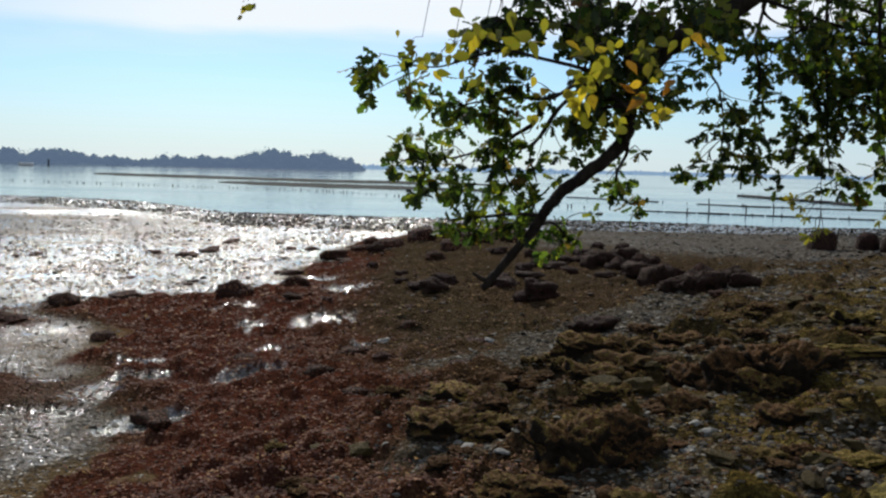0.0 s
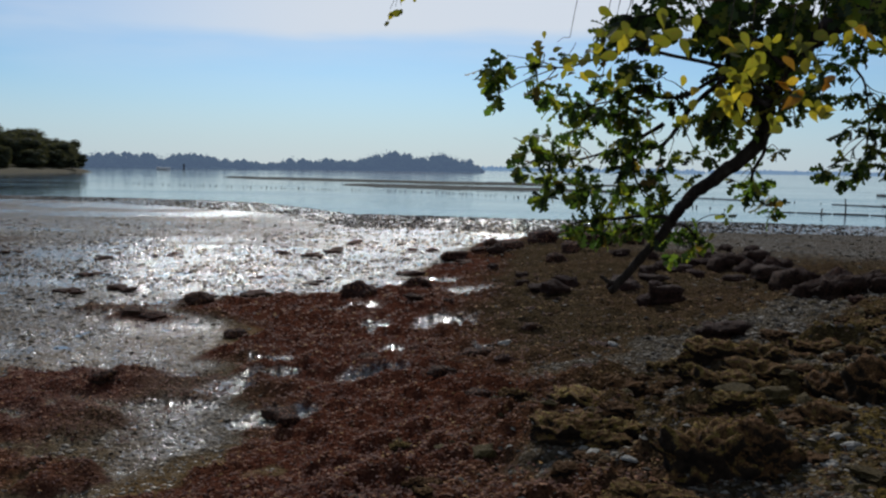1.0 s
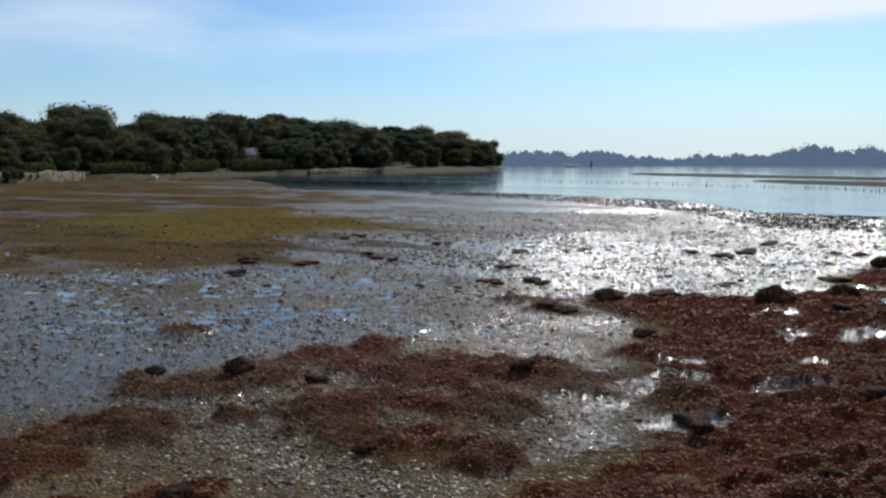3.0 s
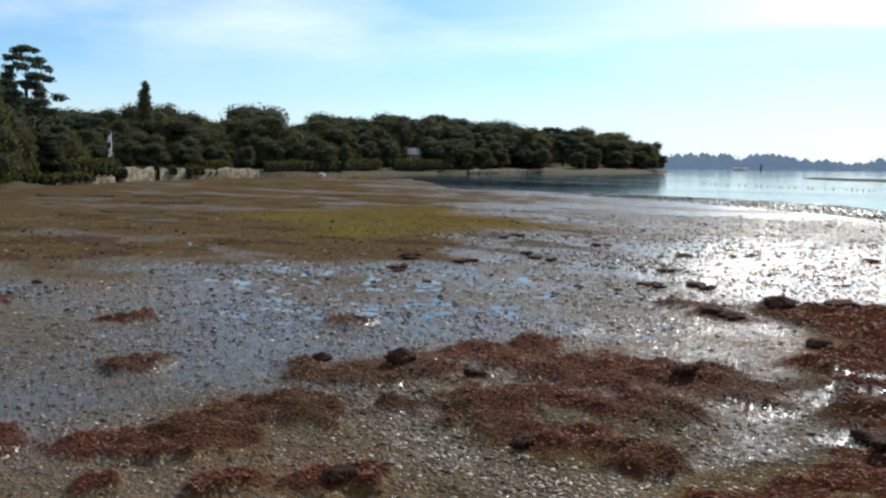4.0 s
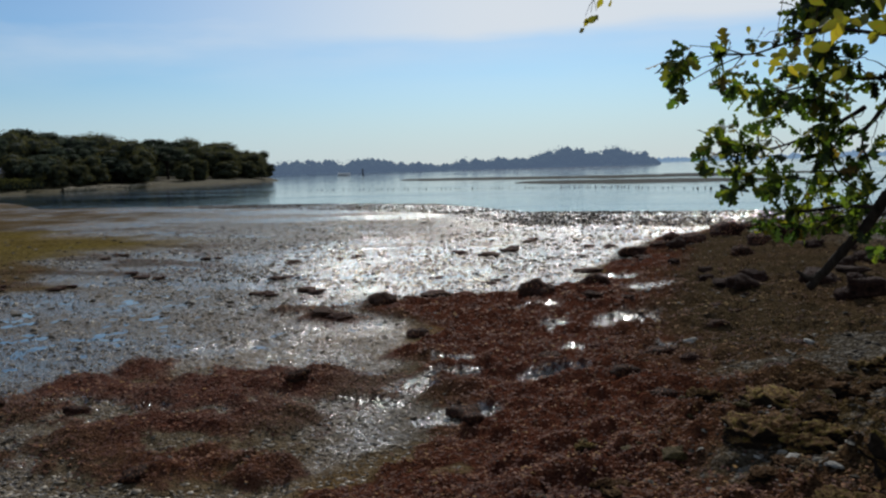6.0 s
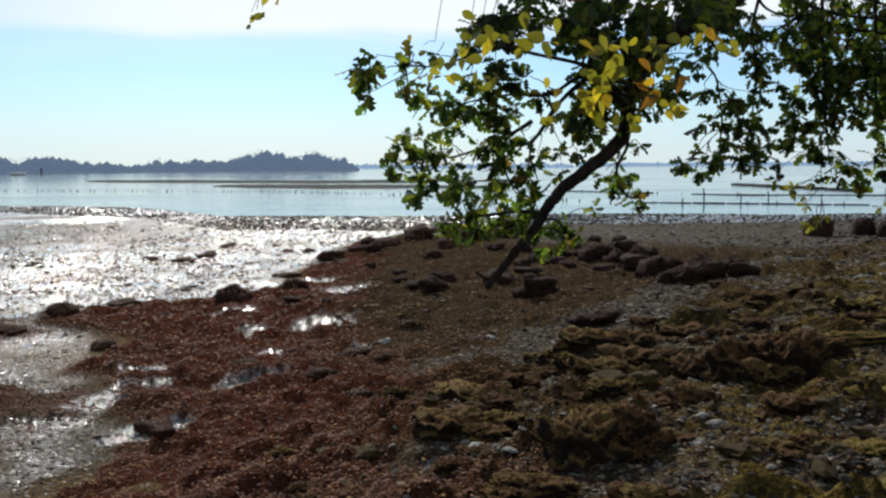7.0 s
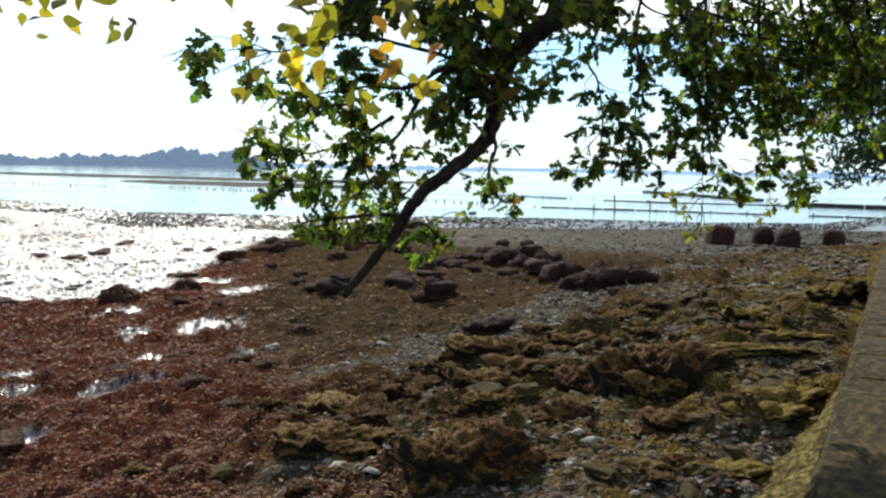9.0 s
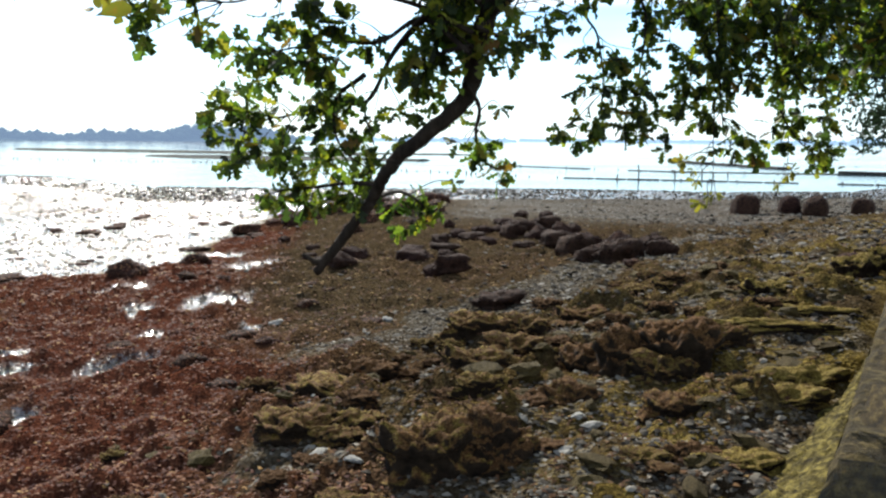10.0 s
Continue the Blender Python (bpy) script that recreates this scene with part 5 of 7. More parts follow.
def build_oak():
    rng = np.random.default_rng(12)
    tree = thing("oak_tree", (0, 0, 0), "old oak leaning over the beach with lobed green leaves", "tree")
    trunk = spline([(6.6, 7.1, 1.3), (6.5, 7.15, 2.2), (6.2, 7.2, 3.3), (5.9, 7.3, 4.4), (5.7, 7.6, 6.0), (5.8, 8.0, 8.2)], 6)
    part("trunk", tubes_mesh("trunk", [(trunk, 0.36, 0.12, 14)]), M_BARK, tree, "thick dark trunk")
    limb = spline([(5.95, 7.3, 4.2), (5.1, 6.9, 4.75), (4.1, 6.3, 4.95), (3.0, 5.7, 4.75), (2.3, 5.6, 4.3), (1.73, 5.46, 3.95), (1.53, 5.42, 3.82), (1.40, 5.42, 3.67), (1.36, 5.44, 3.52), (1.35, 5.45, 3.40), (1.31, 5.48, 3.25), (1.14, 5.54, 3.06), (1.00, 5.59, 2.95), (0.93, 5.61, 2.86), (0.87, 5.71, 2.72), (0.77, 5.80, 2.55), (0.63, 5.89, 2.38), (0.52, 5.93, 2.25)], 7)
    knots = np.cumsum(rng.normal(0, 0.004, limb.shape), axis=0)
    limb = limb + knots - np.linspace(0, 1, len(limb))[:, None] * knots[-1]
    cut = int(len(limb) * 0.42)
    part("limb", tubes_mesh("limb", [(limb[: cut + 1], 0.10, 0.052, 12), (limb[cut:], 0.052, 0.026, 10)]), M_BARK, tree, "dark crooked limb hanging down to a broken end")
    stub = limb[-4]
    part("stub", tubes_mesh("stub", [(np.array([stub, stub + (-.05, 0, .01), stub + (-.11, 0, .05)]), 0.022, 0.010, 7)]), M_BARK, tree)
    bough = lambda pts, tufts, **kw: tufted_bough(tree, pts, tufts, rng, **kw)
    bough([(1.31, 5.14, 3.50), (1.07, 5.17, 3.62), (0.79, 5.13, 3.68), (0.56, 5.33, 3.75), (0.33, 5.29, 3.68), (0.19, 5.29, 3.64), (0.08, 5.28, 3.64)],
          [(-0.16, 5.26, 3.60, 0.10), (-0.20, 5.22, 3.48, 0.09), (-0.00, 5.29, 3.48, 0.09), (0.00, 5.32, 3.65, 0.08), (-0.16, 5.30, 3.71, 0.06), (0.19, 5.33, 3.71, 0.04), (0.33, 5.34, 3.73, 0.05)])
    bough([(1.33, 5.02, 3.62), (1.15, 5.13, 3.80), (0.92, 5.24, 3.89), (0.68, 5.35, 3.94), (0.46, 5.36, 3.92)],
          [(0.46, 5.37, 3.87, 0.08), (0.59, 5.36, 3.92, 0.09), (0.68, 5.27, 3.84, 0.08), (0.80, 5.26, 3.87, 0.08), (0.94, 5.24, 3.89, 0.09), (1.05, 5.25, 3.78, 0.08), (0.43, 5.39, 3.75, 0.07), (0.53, 5.30, 3.64, 0.08), (0.39, 5.31, 3.57, 0.07), (1.15, 5.12, 3.87, 0.09), (1.21, 5.13, 3.74, 0.08)])
    bough([(1.30, 5.15, 3.41), (1.09, 5.37, 3.59), (0.88, 5.50, 3.49), (0.66, 5.61, 3.50), (0.46, 5.62, 3.47), (0.24, 5.61, 3.42)],
          [(0.20, 5.61, 3.41, 0.09), (0.30, 5.62, 3.34, 0.07), (0.13, 5.60, 3.50, 0.05), (0.43, 5.51, 3.49, 0.09), (0.37, 5.62, 3.42, 0.08), (0.56, 5.51, 3.56, 0.09), (0.66, 5.50, 3.59, 0.08), (0.69, 5.51, 3.44, 0.08), (0.50, 5.62, 3.37, 0.08), (0.78, 5.50, 3.59, 0.06), (0.82, 5.51, 3.43, 0.07), (0.63, 5.62, 3.34, 0.08)])
    bough([(1.11, 5.26, 3.60), (0.94, 5.60, 3.43), (0.81, 5.92, 3.21), (0.57, 6.13, 3.20), (0.30, 6.18, 3.12), (0.10, 6.22, 3.15), (-0.09, 6.26, 3.07)],
          [(-0.03, 6.11, 3.29, 0.05), (-0.03, 6.21, 3.17, 0.09), (0.12, 6.12, 3.22, 0.10), (0.14, 6.17, 3.08, 0.11), (0.08, 6.02, 2.93, 0.09), (0.07, 5.96, 2.85, 0.06), (-0.13, 6.30, 3.06, 0.08), (0.32, 6.18, 3.00, 0.09), (0.42, 6.13, 3.01, 0.06), (0.25, 6.13, 3.17, 0.06), (0.19, 6.13, 2.97, 0.07)])
    bough([(0.80, 5.72, 3.34), (0.65, 5.83, 3.23), (0.63, 5.83, 3.08), (0.68, 5.83, 2.94), (0.80, 5.82, 2.85)],
          [(0.57, 5.83, 3.26, 0.09), (0.56, 5.83, 3.12, 0.10), (0.65, 5.93, 3.18, 0.08), (0.49, 5.83, 3.15, 0.06), (0.60, 5.83, 2.97, 0.09), (0.71, 5.83, 2.97, 0.07), (0.80, 5.82, 2.89, 0.07), (0.72, 5.93, 3.06, 0.06), (0.73, 5.72, 3.28, 0.06)])
    bough([(0.87, 5.66, 2.76), (0.72, 5.82, 2.76), (0.53, 5.92, 2.73), (0.35, 6.02, 2.71), (0.21, 6.01, 2.67)],
          [(0.30, 6.03, 2.83, 0.07), (0.41, 6.03, 2.79, 0.11), (0.57, 5.93, 2.80, 0.10), (0.70, 5.92, 2.76, 0.10), (0.50, 6.02, 2.68, 0.11), (0.25, 6.02, 2.68, 0.08), (0.63, 5.92, 2.67, 0.10), (0.36, 6.02, 2.66, 0.08), (0.80, 5.82, 2.81, 0.06), (0.76, 5.81, 2.69, 0.07)])
    bough([(1.10, 5.21, 3.60), (0.96, 5.50, 3.46), (0.87, 5.71, 3.29), (0.80, 5.82, 3.16), (0.85, 5.82, 2.97)],
          [(0.86, 5.82, 3.17, 0.06), (1.00, 5.71, 3.16, 0.06), (0.97, 5.81, 2.99, 0.05), (0.91, 5.61, 3.34, 0.04)])
    bough([(1.31, 5.15, 3.44), (1.17, 5.37, 3.42), (1.09, 5.49, 3.31), (1.04, 5.60, 3.18)],
          [(1.07, 5.49, 3.35, 0.08), (1.12, 5.49, 3.26, 0.08), (1.04, 5.60, 3.19, 0.06), (1.16, 5.38, 3.39, 0.08), (1.19, 5.16, 3.53, 0.08), (1.13, 5.27, 3.51, 0.07)])
    bough([(1.32, 5.14, 3.53), (1.47, 5.42, 3.52), (1.61, 5.70, 3.49), (1.69, 5.78, 3.49)],
          [(1.40, 5.33, 3.55, 0.09), (1.57, 5.61, 3.48, 0.09), (1.35, 5.24, 3.43, 0.07), (1.69, 5.78, 3.50, 0.06), (1.56, 5.62, 3.39, 0.04), (1.45, 5.31, 3.64, 0.07)])
    bough([(1.29, 5.26, 3.27), (1.42, 5.75, 3.18), (1.46, 6.25, 3.04), (1.52, 6.44, 2.89), (1.64, 6.52, 2.81)],
          [(1.47, 6.25, 3.04, 0.07), (1.39, 6.26, 2.96, 0.06), (1.53, 6.44, 2.89, 0.10), (1.63, 6.52, 2.81, 0.08), (1.37, 5.96, 3.13, 0.06), (1.59, 6.13, 3.20, 0.04), (1.55, 6.34, 3.00, 0.05)])
    bough([(0.83, 5.76, 2.67), (0.99, 6.20, 2.69), (1.13, 6.58, 2.61), (1.22, 6.77, 2.50)],
          [(1.19, 6.68, 2.60, 0.08), (1.12, 6.68, 2.52, 0.10), (1.24, 6.76, 2.48, 0.07), (1.05, 6.68, 2.48, 0.06), (1.36, 6.56, 2.74, 0.04)])
    bough([(1.67, 5.11, 3.92), (1.68, 5.54, 3.87), (1.66, 5.96, 3.79), (1.62, 6.19, 3.66)],
          [(1.67, 6.08, 3.69, 0.07), (1.90, 6.34, 3.65, 0.08), (2.04, 6.40, 3.75, 0.08), (2.07, 6.38, 3.81, 0.05), (1.93, 6.32, 3.80, 0.05), (1.54, 5.78, 3.83, 0.07)])
    bough([(2.21, 6.16, 4.30), (2.23, 6.40, 4.08), (2.21, 6.66, 3.83), (2.31, 6.75, 3.70), (2.37, 6.80, 3.46), (2.39, 6.86, 3.21)],
          [(2.23, 6.53, 3.95, 0.07), (2.24, 6.77, 3.63, 0.07), (2.36, 6.75, 3.54, 0.11), (2.51, 6.81, 3.50, 0.08), (2.64, 6.86, 3.61, 0.08), (2.24, 6.79, 3.35, 0.09), (2.40, 6.85, 3.33, 0.09), (2.47, 6.84, 3.20, 0.12), (2.19, 6.92, 3.12, 0.09), (2.12, 6.93, 3.04, 0.05), (2.29, 6.89, 3.06, 0.08), (2.37, 6.87, 3.12, 0.07)])
    bough([(2.61, 6.65, 4.42), (2.63, 6.92, 4.07), (2.75, 7.12, 3.84), (2.67, 6.97, 3.43), (2.64, 6.89, 3.09)],
          [(2.77, 7.22, 3.85, 0.12), (2.92, 7.16, 3.90, 0.06), (2.59, 6.94, 4.03, 0.09), (2.67, 6.98, 3.37, 0.12), (2.76, 6.95, 3.34, 0.07), (2.58, 6.91, 3.13, 0.08), (2.66, 6.88, 3.15, 0.08), (2.66, 6.88, 3.03, 0.06), (2.81, 6.93, 3.24, 0.04)])
    bough([(3.05, 6.67, 4.54), (3.14, 6.84, 4.05), (3.19, 6.87, 3.62), (3.22, 6.88, 3.31), (3.25, 6.87, 3.05)],
          [(3.05, 7.01, 3.84, 0.11), (3.02, 7.05, 3.62, 0.11), (2.96, 7.08, 3.48, 0.07), (3.10, 6.91, 3.66, 0.12), (3.23, 6.86, 3.58, 0.13), (3.36, 6.81, 3.52, 0.12), (3.03, 6.95, 3.43, 0.10), (3.00, 6.97, 3.29, 0.10), (2.90, 6.90, 3.05, 0.07), (2.97, 6.98, 3.16, 0.07), (3.23, 6.87, 3.38, 0.11), (3.18, 6.90, 3.26, 0.10), (3.18, 6.90, 3.14, 0.08), (3.26, 6.87, 3.05, 0.09), (3.38, 6.82, 2.99, 0.11), (3.45, 6.79, 3.02, 0.07), (3.28, 6.82, 3.79, 0.11), (3.11, 6.97, 4.02, 0.12)])
    bough([(3.47, 6.72, 4.54), (3.58, 6.89, 3.90), (3.65, 6.96, 3.40), (3.72, 6.99, 3.19), (3.82, 6.94, 3.02), (3.94, 6.88, 2.91)],
          [(3.72, 6.87, 3.46, 0.13), (3.59, 6.92, 3.50, 0.11), (3.72, 6.99, 3.20, 0.11), (3.73, 6.98, 3.06, 0.08), (3.85, 6.92, 3.00, 0.10), (3.94, 6.88, 2.91, 0.11), (4.00, 6.84, 2.93, 0.05), (3.55, 6.93, 3.68, 0.13), (3.77, 6.93, 3.69, 0.13), (3.89, 6.89, 3.45, 0.08), (3.50, 6.93, 3.90, 0.13)])
    bough([(2.2, 5.3, 4.3), (2.3, 5.9, 4.15), (2.6, 6.3, 4.1), (3.0, 6.6, 4.15)],
          [(1.75, 5.6, 3.95, 0.1), (2.15, 6.2, 4.02, 0.08), (2.35, 6.3, 4.0, 0.08), (2.75, 6.5, 4.0, 0.08), (2.95, 6.6, 3.98, 0.1), (2.85, 6.7, 3.9, 0.08), (3.05, 6.6, 4.1, 0.1)])
    # leaves crowding round the upper limb and the thick of the crown
    for p0, p1, spread, count in (((0.5, 5.35, 3.93), (1.7, 5.2, 3.98), (.18, .30, .08), 20), ((1.1, 5.5, 3.5), (1.4, 5.4, 3.9), (.10, .15, .10), 12), ((1.6, 5.5, 4.08), (3.3, 6.7, 4.2), (.2, .3, .09), 4),
                                  ((3.0, 7.0, 3.95), (4.3, 7.2, 3.85), (.25, .35, .20), 26), ((3.9, 7.4, 3.75), (5.4, 8.4, 3.8), (.3, .4, .26), 22)):
        p0, p1 = np.array(p0), np.array(p1)
        line = [p0 + (0, 0, .25), p0 * .6 + p1 * .4 + (0, 0, .2), p0 * .3 + p1 * .7 + (0, 0, .2), p1 + (0, 0, .25)]
        at = p0 + (p1 - p0) * rng.uniform(0, 1, (count, 1)) + rng.normal(0, 1, (count, 3)) * spread
        bough(line, [(*q, rng.uniform(.07, .12)) for q in at], r0=0.02)
    # unseen tufts added over the beach, laid out so their shadow covers the wall
    run, out = rng.uniform(2.4, 5.5, 150), rng.uniform(.05, 1.35, 150)
    flat = WALL_DIR * run[:, None] + WALL_OUT * (out + EDGE)[:, None]
    at = np.column_stack([flat + (-1.22, 6.28), rng.uniform(5.45, 5.75, 150)])
    bough([(3.6, 7.4, 5.3), (2.6, 8.6, 5.8), (1.6, 9.2, 5.85), (0.8, 8.9, 5.8)], [(*q, rng.uniform(.10, .16)) for q in at], r0=0.03)
    # unseen crown added over the path to keep skylight off the wall
    at = np.column_stack([rng.uniform(2.8, 6.5, 230), rng.uniform(.6, 7.0, 230), rng.uniform(5.7, 6.6, 230)])
    bough([(5.75, 7.6, 5.9), (5.2, 5.6, 6.3), (4.7, 3.6, 6.4), (4.4, 1.4, 6.2)], [(*q, rng.uniform(.14, .22)) for q in at], r0=0.06, r1=.02, leaf=.14)
    # a thin pale shoot hanging below the boughs
    pale = dict(r0=0.004, r1=0.0015, leaf=0.07, material=M_OAK_PALE)
    bough([(3.16, 6.83, 3.3), (3.15, 6.80, 3.0), (3.14, 6.75, 2.88), (3.11, 6.70, 2.61)], [(3.00, 6.87, 2.88, 0.06), (3.07, 6.83, 2.82, 0.06), (2.95, 6.88, 2.86, 0.04), (3.11, 6.82, 2.92, 0.03), (3.06, 6.84, 2.74, 0.03),
          (3.10, 6.71, 2.63, 0.06), (3.14, 6.69, 2.67, 0.04), (3.06, 6.72, 2.60, 0.04)], **pale)
    bough([(3.76, 6.97, 3.05), (3.74, 6.92, 2.9), (3.71, 6.88, 2.80)], [(3.70, 6.88, 2.79, 0.07), (3.74, 6.86, 2.82, 0.05)], **pale)
    # the thick of the crown towards the trunk
    B = lambda pts, r0=0.03, r1=0.008, **kw: leafy_bough(tree, pts, r0, r1, rng, **kw)
    for pts in ([(4.59, 7.41, 4.8), (4.37, 7.53, 4.2), (4.24, 7.6, 3.75)], [(4.2, 7.4, 4.85), (4.1, 7.3, 4.4), (4.2, 7.2, 4.0)], [(2.6, 7.15, 4.5), (2.9, 7.0, 4.35), (3.3, 6.9, 4.2), (3.8, 6.9, 4.15)],
                [(3.2, 7.3, 4.75), (3.6, 7.5, 4.5), (4.1, 7.7, 4.4), (4.7, 7.9, 4.3)], [(4.0, 7.35, 4.9), (4.3, 7.1, 4.6), (4.8, 7.0, 4.3), (5.2, 7.1, 4.0)], [(4.6, 7.4, 4.85), (4.9, 7.7, 4.5), (5.2, 8.1, 4.2), (5.4, 8.6, 3.9)],
                [(3.9, 7.4, 4.9), (4.1, 7.0, 4.5), (4.25, 6.8, 4.1), (4.3, 6.7, 3.75)], [(4.4, 7.4, 4.85), (4.75, 7.2, 4.4), (4.95, 7.1, 4.0), (5.0, 7.1, 3.6)], [(3.6, 7.35, 4.85), (3.5, 7.6, 4.55), (3.3, 7.8, 4.3), (3.0, 7.9, 4.15)],
                [(5.0, 7.4, 4.75), (5.3, 7.2, 4.5), (5.5, 7.3, 4.1), (5.5, 7.5, 3.7)], [(4.3, 7.4, 4.9), (4.6, 7.8, 4.7), (4.9, 8.2, 4.4), (5.0, 8.5, 4.0)], [(3.7, 7.3, 4.9), (3.9, 7.6, 4.65), (4.0, 7.9, 4.35), (3.9, 8.1, 4.1)],
                [(4.8, 7.4, 4.8), (4.7, 7.0, 4.6), (4.6, 6.7, 4.3), (4.5, 6.5, 4.0)], [(5.3, 7.3, 4.6), (5.4, 7.8, 4.4), (5.7, 8.3, 4.0), (5.8, 8.7, 3.5)]):
        B(pts, 0.02, spacing=0.13, reach=0.36, per=8)
    # unseen boughs added above the hanging limb, dense enough to shade the wall
    for k in range(12):
        q = np.array([3.4, 7.3, 4.95])
        e = np.array([-.6 + .3 * k, 7.2 + .55 * (k % 4), 5.25 + .3 * (k % 3)])
        B([q, q * .65 + e * .35 + (0, 0, .35), q * .3 + e * .7 + (0, 0, .3), e], 0.035, start=0.25, spacing=0.075, reach=0.5, per=9, leaf=0.12)
    # the crown overhead, out over the beach
    for k in range(12):
        a = radians(-70 + 26 * k)
        top = np.array([5.7, 7.6, 5.6 + 0.25 * (k % 4)])
        way = np.array([math.sin(a), math.cos(a), 0.12 + 0.1 * (k % 3)])
        B([top, top + way * 1.3 + (0, 0, .3), top + way * 2.6 + (0, 0, .45), top + way * 3.9 + (0, 0, .2)], 0.06, spacing=0.2, reach=0.6, per=8, leaf=0.14)
    return tree


build_oak()


# ---- yellowing elm twigs that hang close over the path ----
def elm_leaf_mesh(name, bend):
    """A pointed oval leaf with a toothed rim, one long."""
    v, f = [(0, 0, 0)], []
    n = 9
    for i in range(1, n):
        t = i / n
        w = 0.30 * math.sin(math.pi * t ** 0.75) * (1 - 0.25 * t) * (1 + 0.07 * (i % 2))
        z = bend * t * t
        v += [(-w, t, z + 0.10 * w), (0, t, z - 0.02), (w, t, z + 0.10 * w)]
    v.append((0, 1.06, bend * 1.1))
    for i in range(n - 2):
        a = 1 + 3 * i
        f += [(a, a + 1, a + 4, a + 3), (a + 1, a + 2, a + 5, a + 4)]
    me = bpy.data.meshes.new(name)
    e = len(v) - 1
    me.from_pydata(v, [], f + [(0, 2, 1), (0, 3, 2), (e - 3, e - 2, e), (e - 2, e - 1, e)])
    me.polygons.foreach_set("use_smooth", np.ones(len(me.polygons), bool))
    return me


def build_elm():
    rng = random.Random(21)
    tree = thing("elm_tree", (0, 0, 0), "young elm with small yellowing leaves hanging over the path", "tree")
    trunk = spline([(2.6, -1.6, 1.4), (2.5, -1.5, 2.6), (2.2, -1.1, 3.7), (1.6, -0.3, 4.5), (1.0, 0.8, 4.75), (0.7, 1.7, 4.5)], 6)
    part("trunk", tubes_mesh("trunk", [(trunk, 0.09, 0.018, 10)]), M_TWIG, tree)
    shapes = {}
    for mat, key in ((M_YELLOW, "y"), (M_ORANGE, "o"), (M_LIME, "g")):
        shapes[key] = [elm_leaf_mesh("leaf", b) for b in (-0.12, -0.3, 0.05)]
        for me in shapes[key]:
            me.materials.append(mat)
    # the sprays: each leaf's tip, its length and its colour (yellow, orange, green)
    sprays = (
        [(0.602, 1.903, 3.192, 0.042, "y"), (0.591, 1.895, 3.265, 0.032, "y"), (0.578, 1.901, 3.228, 0.032, "o"), (0.586, 1.901, 3.217, 0.027, "o"), (0.598, 1.899, 3.228, 0.024, "y"), (0.614, 1.901, 3.197, 0.024, "g"), (0.569, 1.908, 3.149, 0.024, "g"), (0.577, 1.908, 3.134, 0.027, "g"), (0.563, 1.908, 3.154, 0.020, "g")],
        [(0.678, 1.931, 3.236, 0.028, "o"), (0.673, 1.934, 3.221, 0.020, "o"), (0.633, 1.933, 3.261, 0.033, "g"), (0.643, 1.930, 3.280, 0.030, "g"), (0.657, 1.922, 3.320, 0.033, "g"), (0.628, 1.928, 3.300, 0.033, "g"), (0.646, 1.934, 3.243, 0.023, "g"), (0.661, 1.939, 3.181, 0.025, "g"), (0.679, 1.937, 3.177, 0.025, "g"), (0.654, 1.941, 3.165, 0.023, "g")],
        [(0.401, 1.823, 3.205, 0.026, "y"), (0.389, 1.827, 3.140, 0.035, "g"), (0.384, 1.827, 3.147, 0.023, "g"), (0.499, 1.827, 3.186, 0.030, "y"), (0.466, 1.829, 3.167, 0.035, "g"), (0.480, 1.829, 3.158, 0.039, "g"), (0.460, 1.827, 3.181, 0.030, "g"), (0.452, 1.826, 3.195, 0.028, "g"), (0.489, 1.825, 3.209, 0.026, "g")],
        [(0.471, 1.798, 3.261, 0.037, "g"), (0.488, 1.794, 3.288, 0.034, "g"), (0.507, 1.802, 3.234, 0.032, "g"), (0.484, 1.803, 3.225, 0.030, "g"), (0.500, 1.800, 3.252, 0.030, "g"), (0.452, 1.793, 3.293, 0.027, "y"), (0.466, 1.803, 3.230, 0.027, "g"), (0.516, 1.798, 3.261, 0.027, "g"), (0.525, 1.794, 3.288, 0.025, "g")],
        [(0.745, 1.911, 3.315, 0.033, "y"), (0.727, 1.911, 3.330, 0.030, "y"), (0.755, 1.911, 3.300, 0.025, "g"), (0.716, 1.916, 3.310, 0.025, "g")],
        [(0.325, 1.755, 3.288, 0.034, "g"), (0.347, 1.755, 3.300, 0.036, "g"), (0.380, 1.759, 3.294, 0.034, "g"), (0.316, 1.756, 3.275, 0.027, "g"), (0.289, 1.749, 3.297, 0.029, "g"), (0.267, 1.745, 3.300, 0.029, "g")],
        [(0.198, 1.673, 3.218, 0.023, "g"), (0.182, 1.667, 3.236, 0.026, "g"), (0.167, 1.663, 3.240, 0.021, "g"), (0.191, 1.668, 3.244, 0.021, "g"), (0.213, 1.670, 3.263, 0.026, "g"), (0.251, 1.676, 3.271, 0.030, "g"), (0.263, 1.686, 3.210, 0.023, "g"), (0.238, 1.672, 3.281, 0.028, "g"), (0.268, 1.685, 3.223, 0.015, "g"), (0.205, 1.671, 3.242, 0.019, "g")],
        [(0.124, 1.633, 3.225, 0.017, "g"), (0.136, 1.632, 3.256, 0.015, "g"), (0.148, 1.641, 3.213, 0.015, "g"), (0.232, 1.649, 3.288, 0.027, "g"), (0.162, 1.644, 3.217, 0.015, "g")],
        [(-0.150, 1.630, 3.318, 0.018, "g"), (-0.160, 1.632, 3.314, 0.016, "g"), (-0.142, 1.640, 3.322, 0.015, "g")],
    )
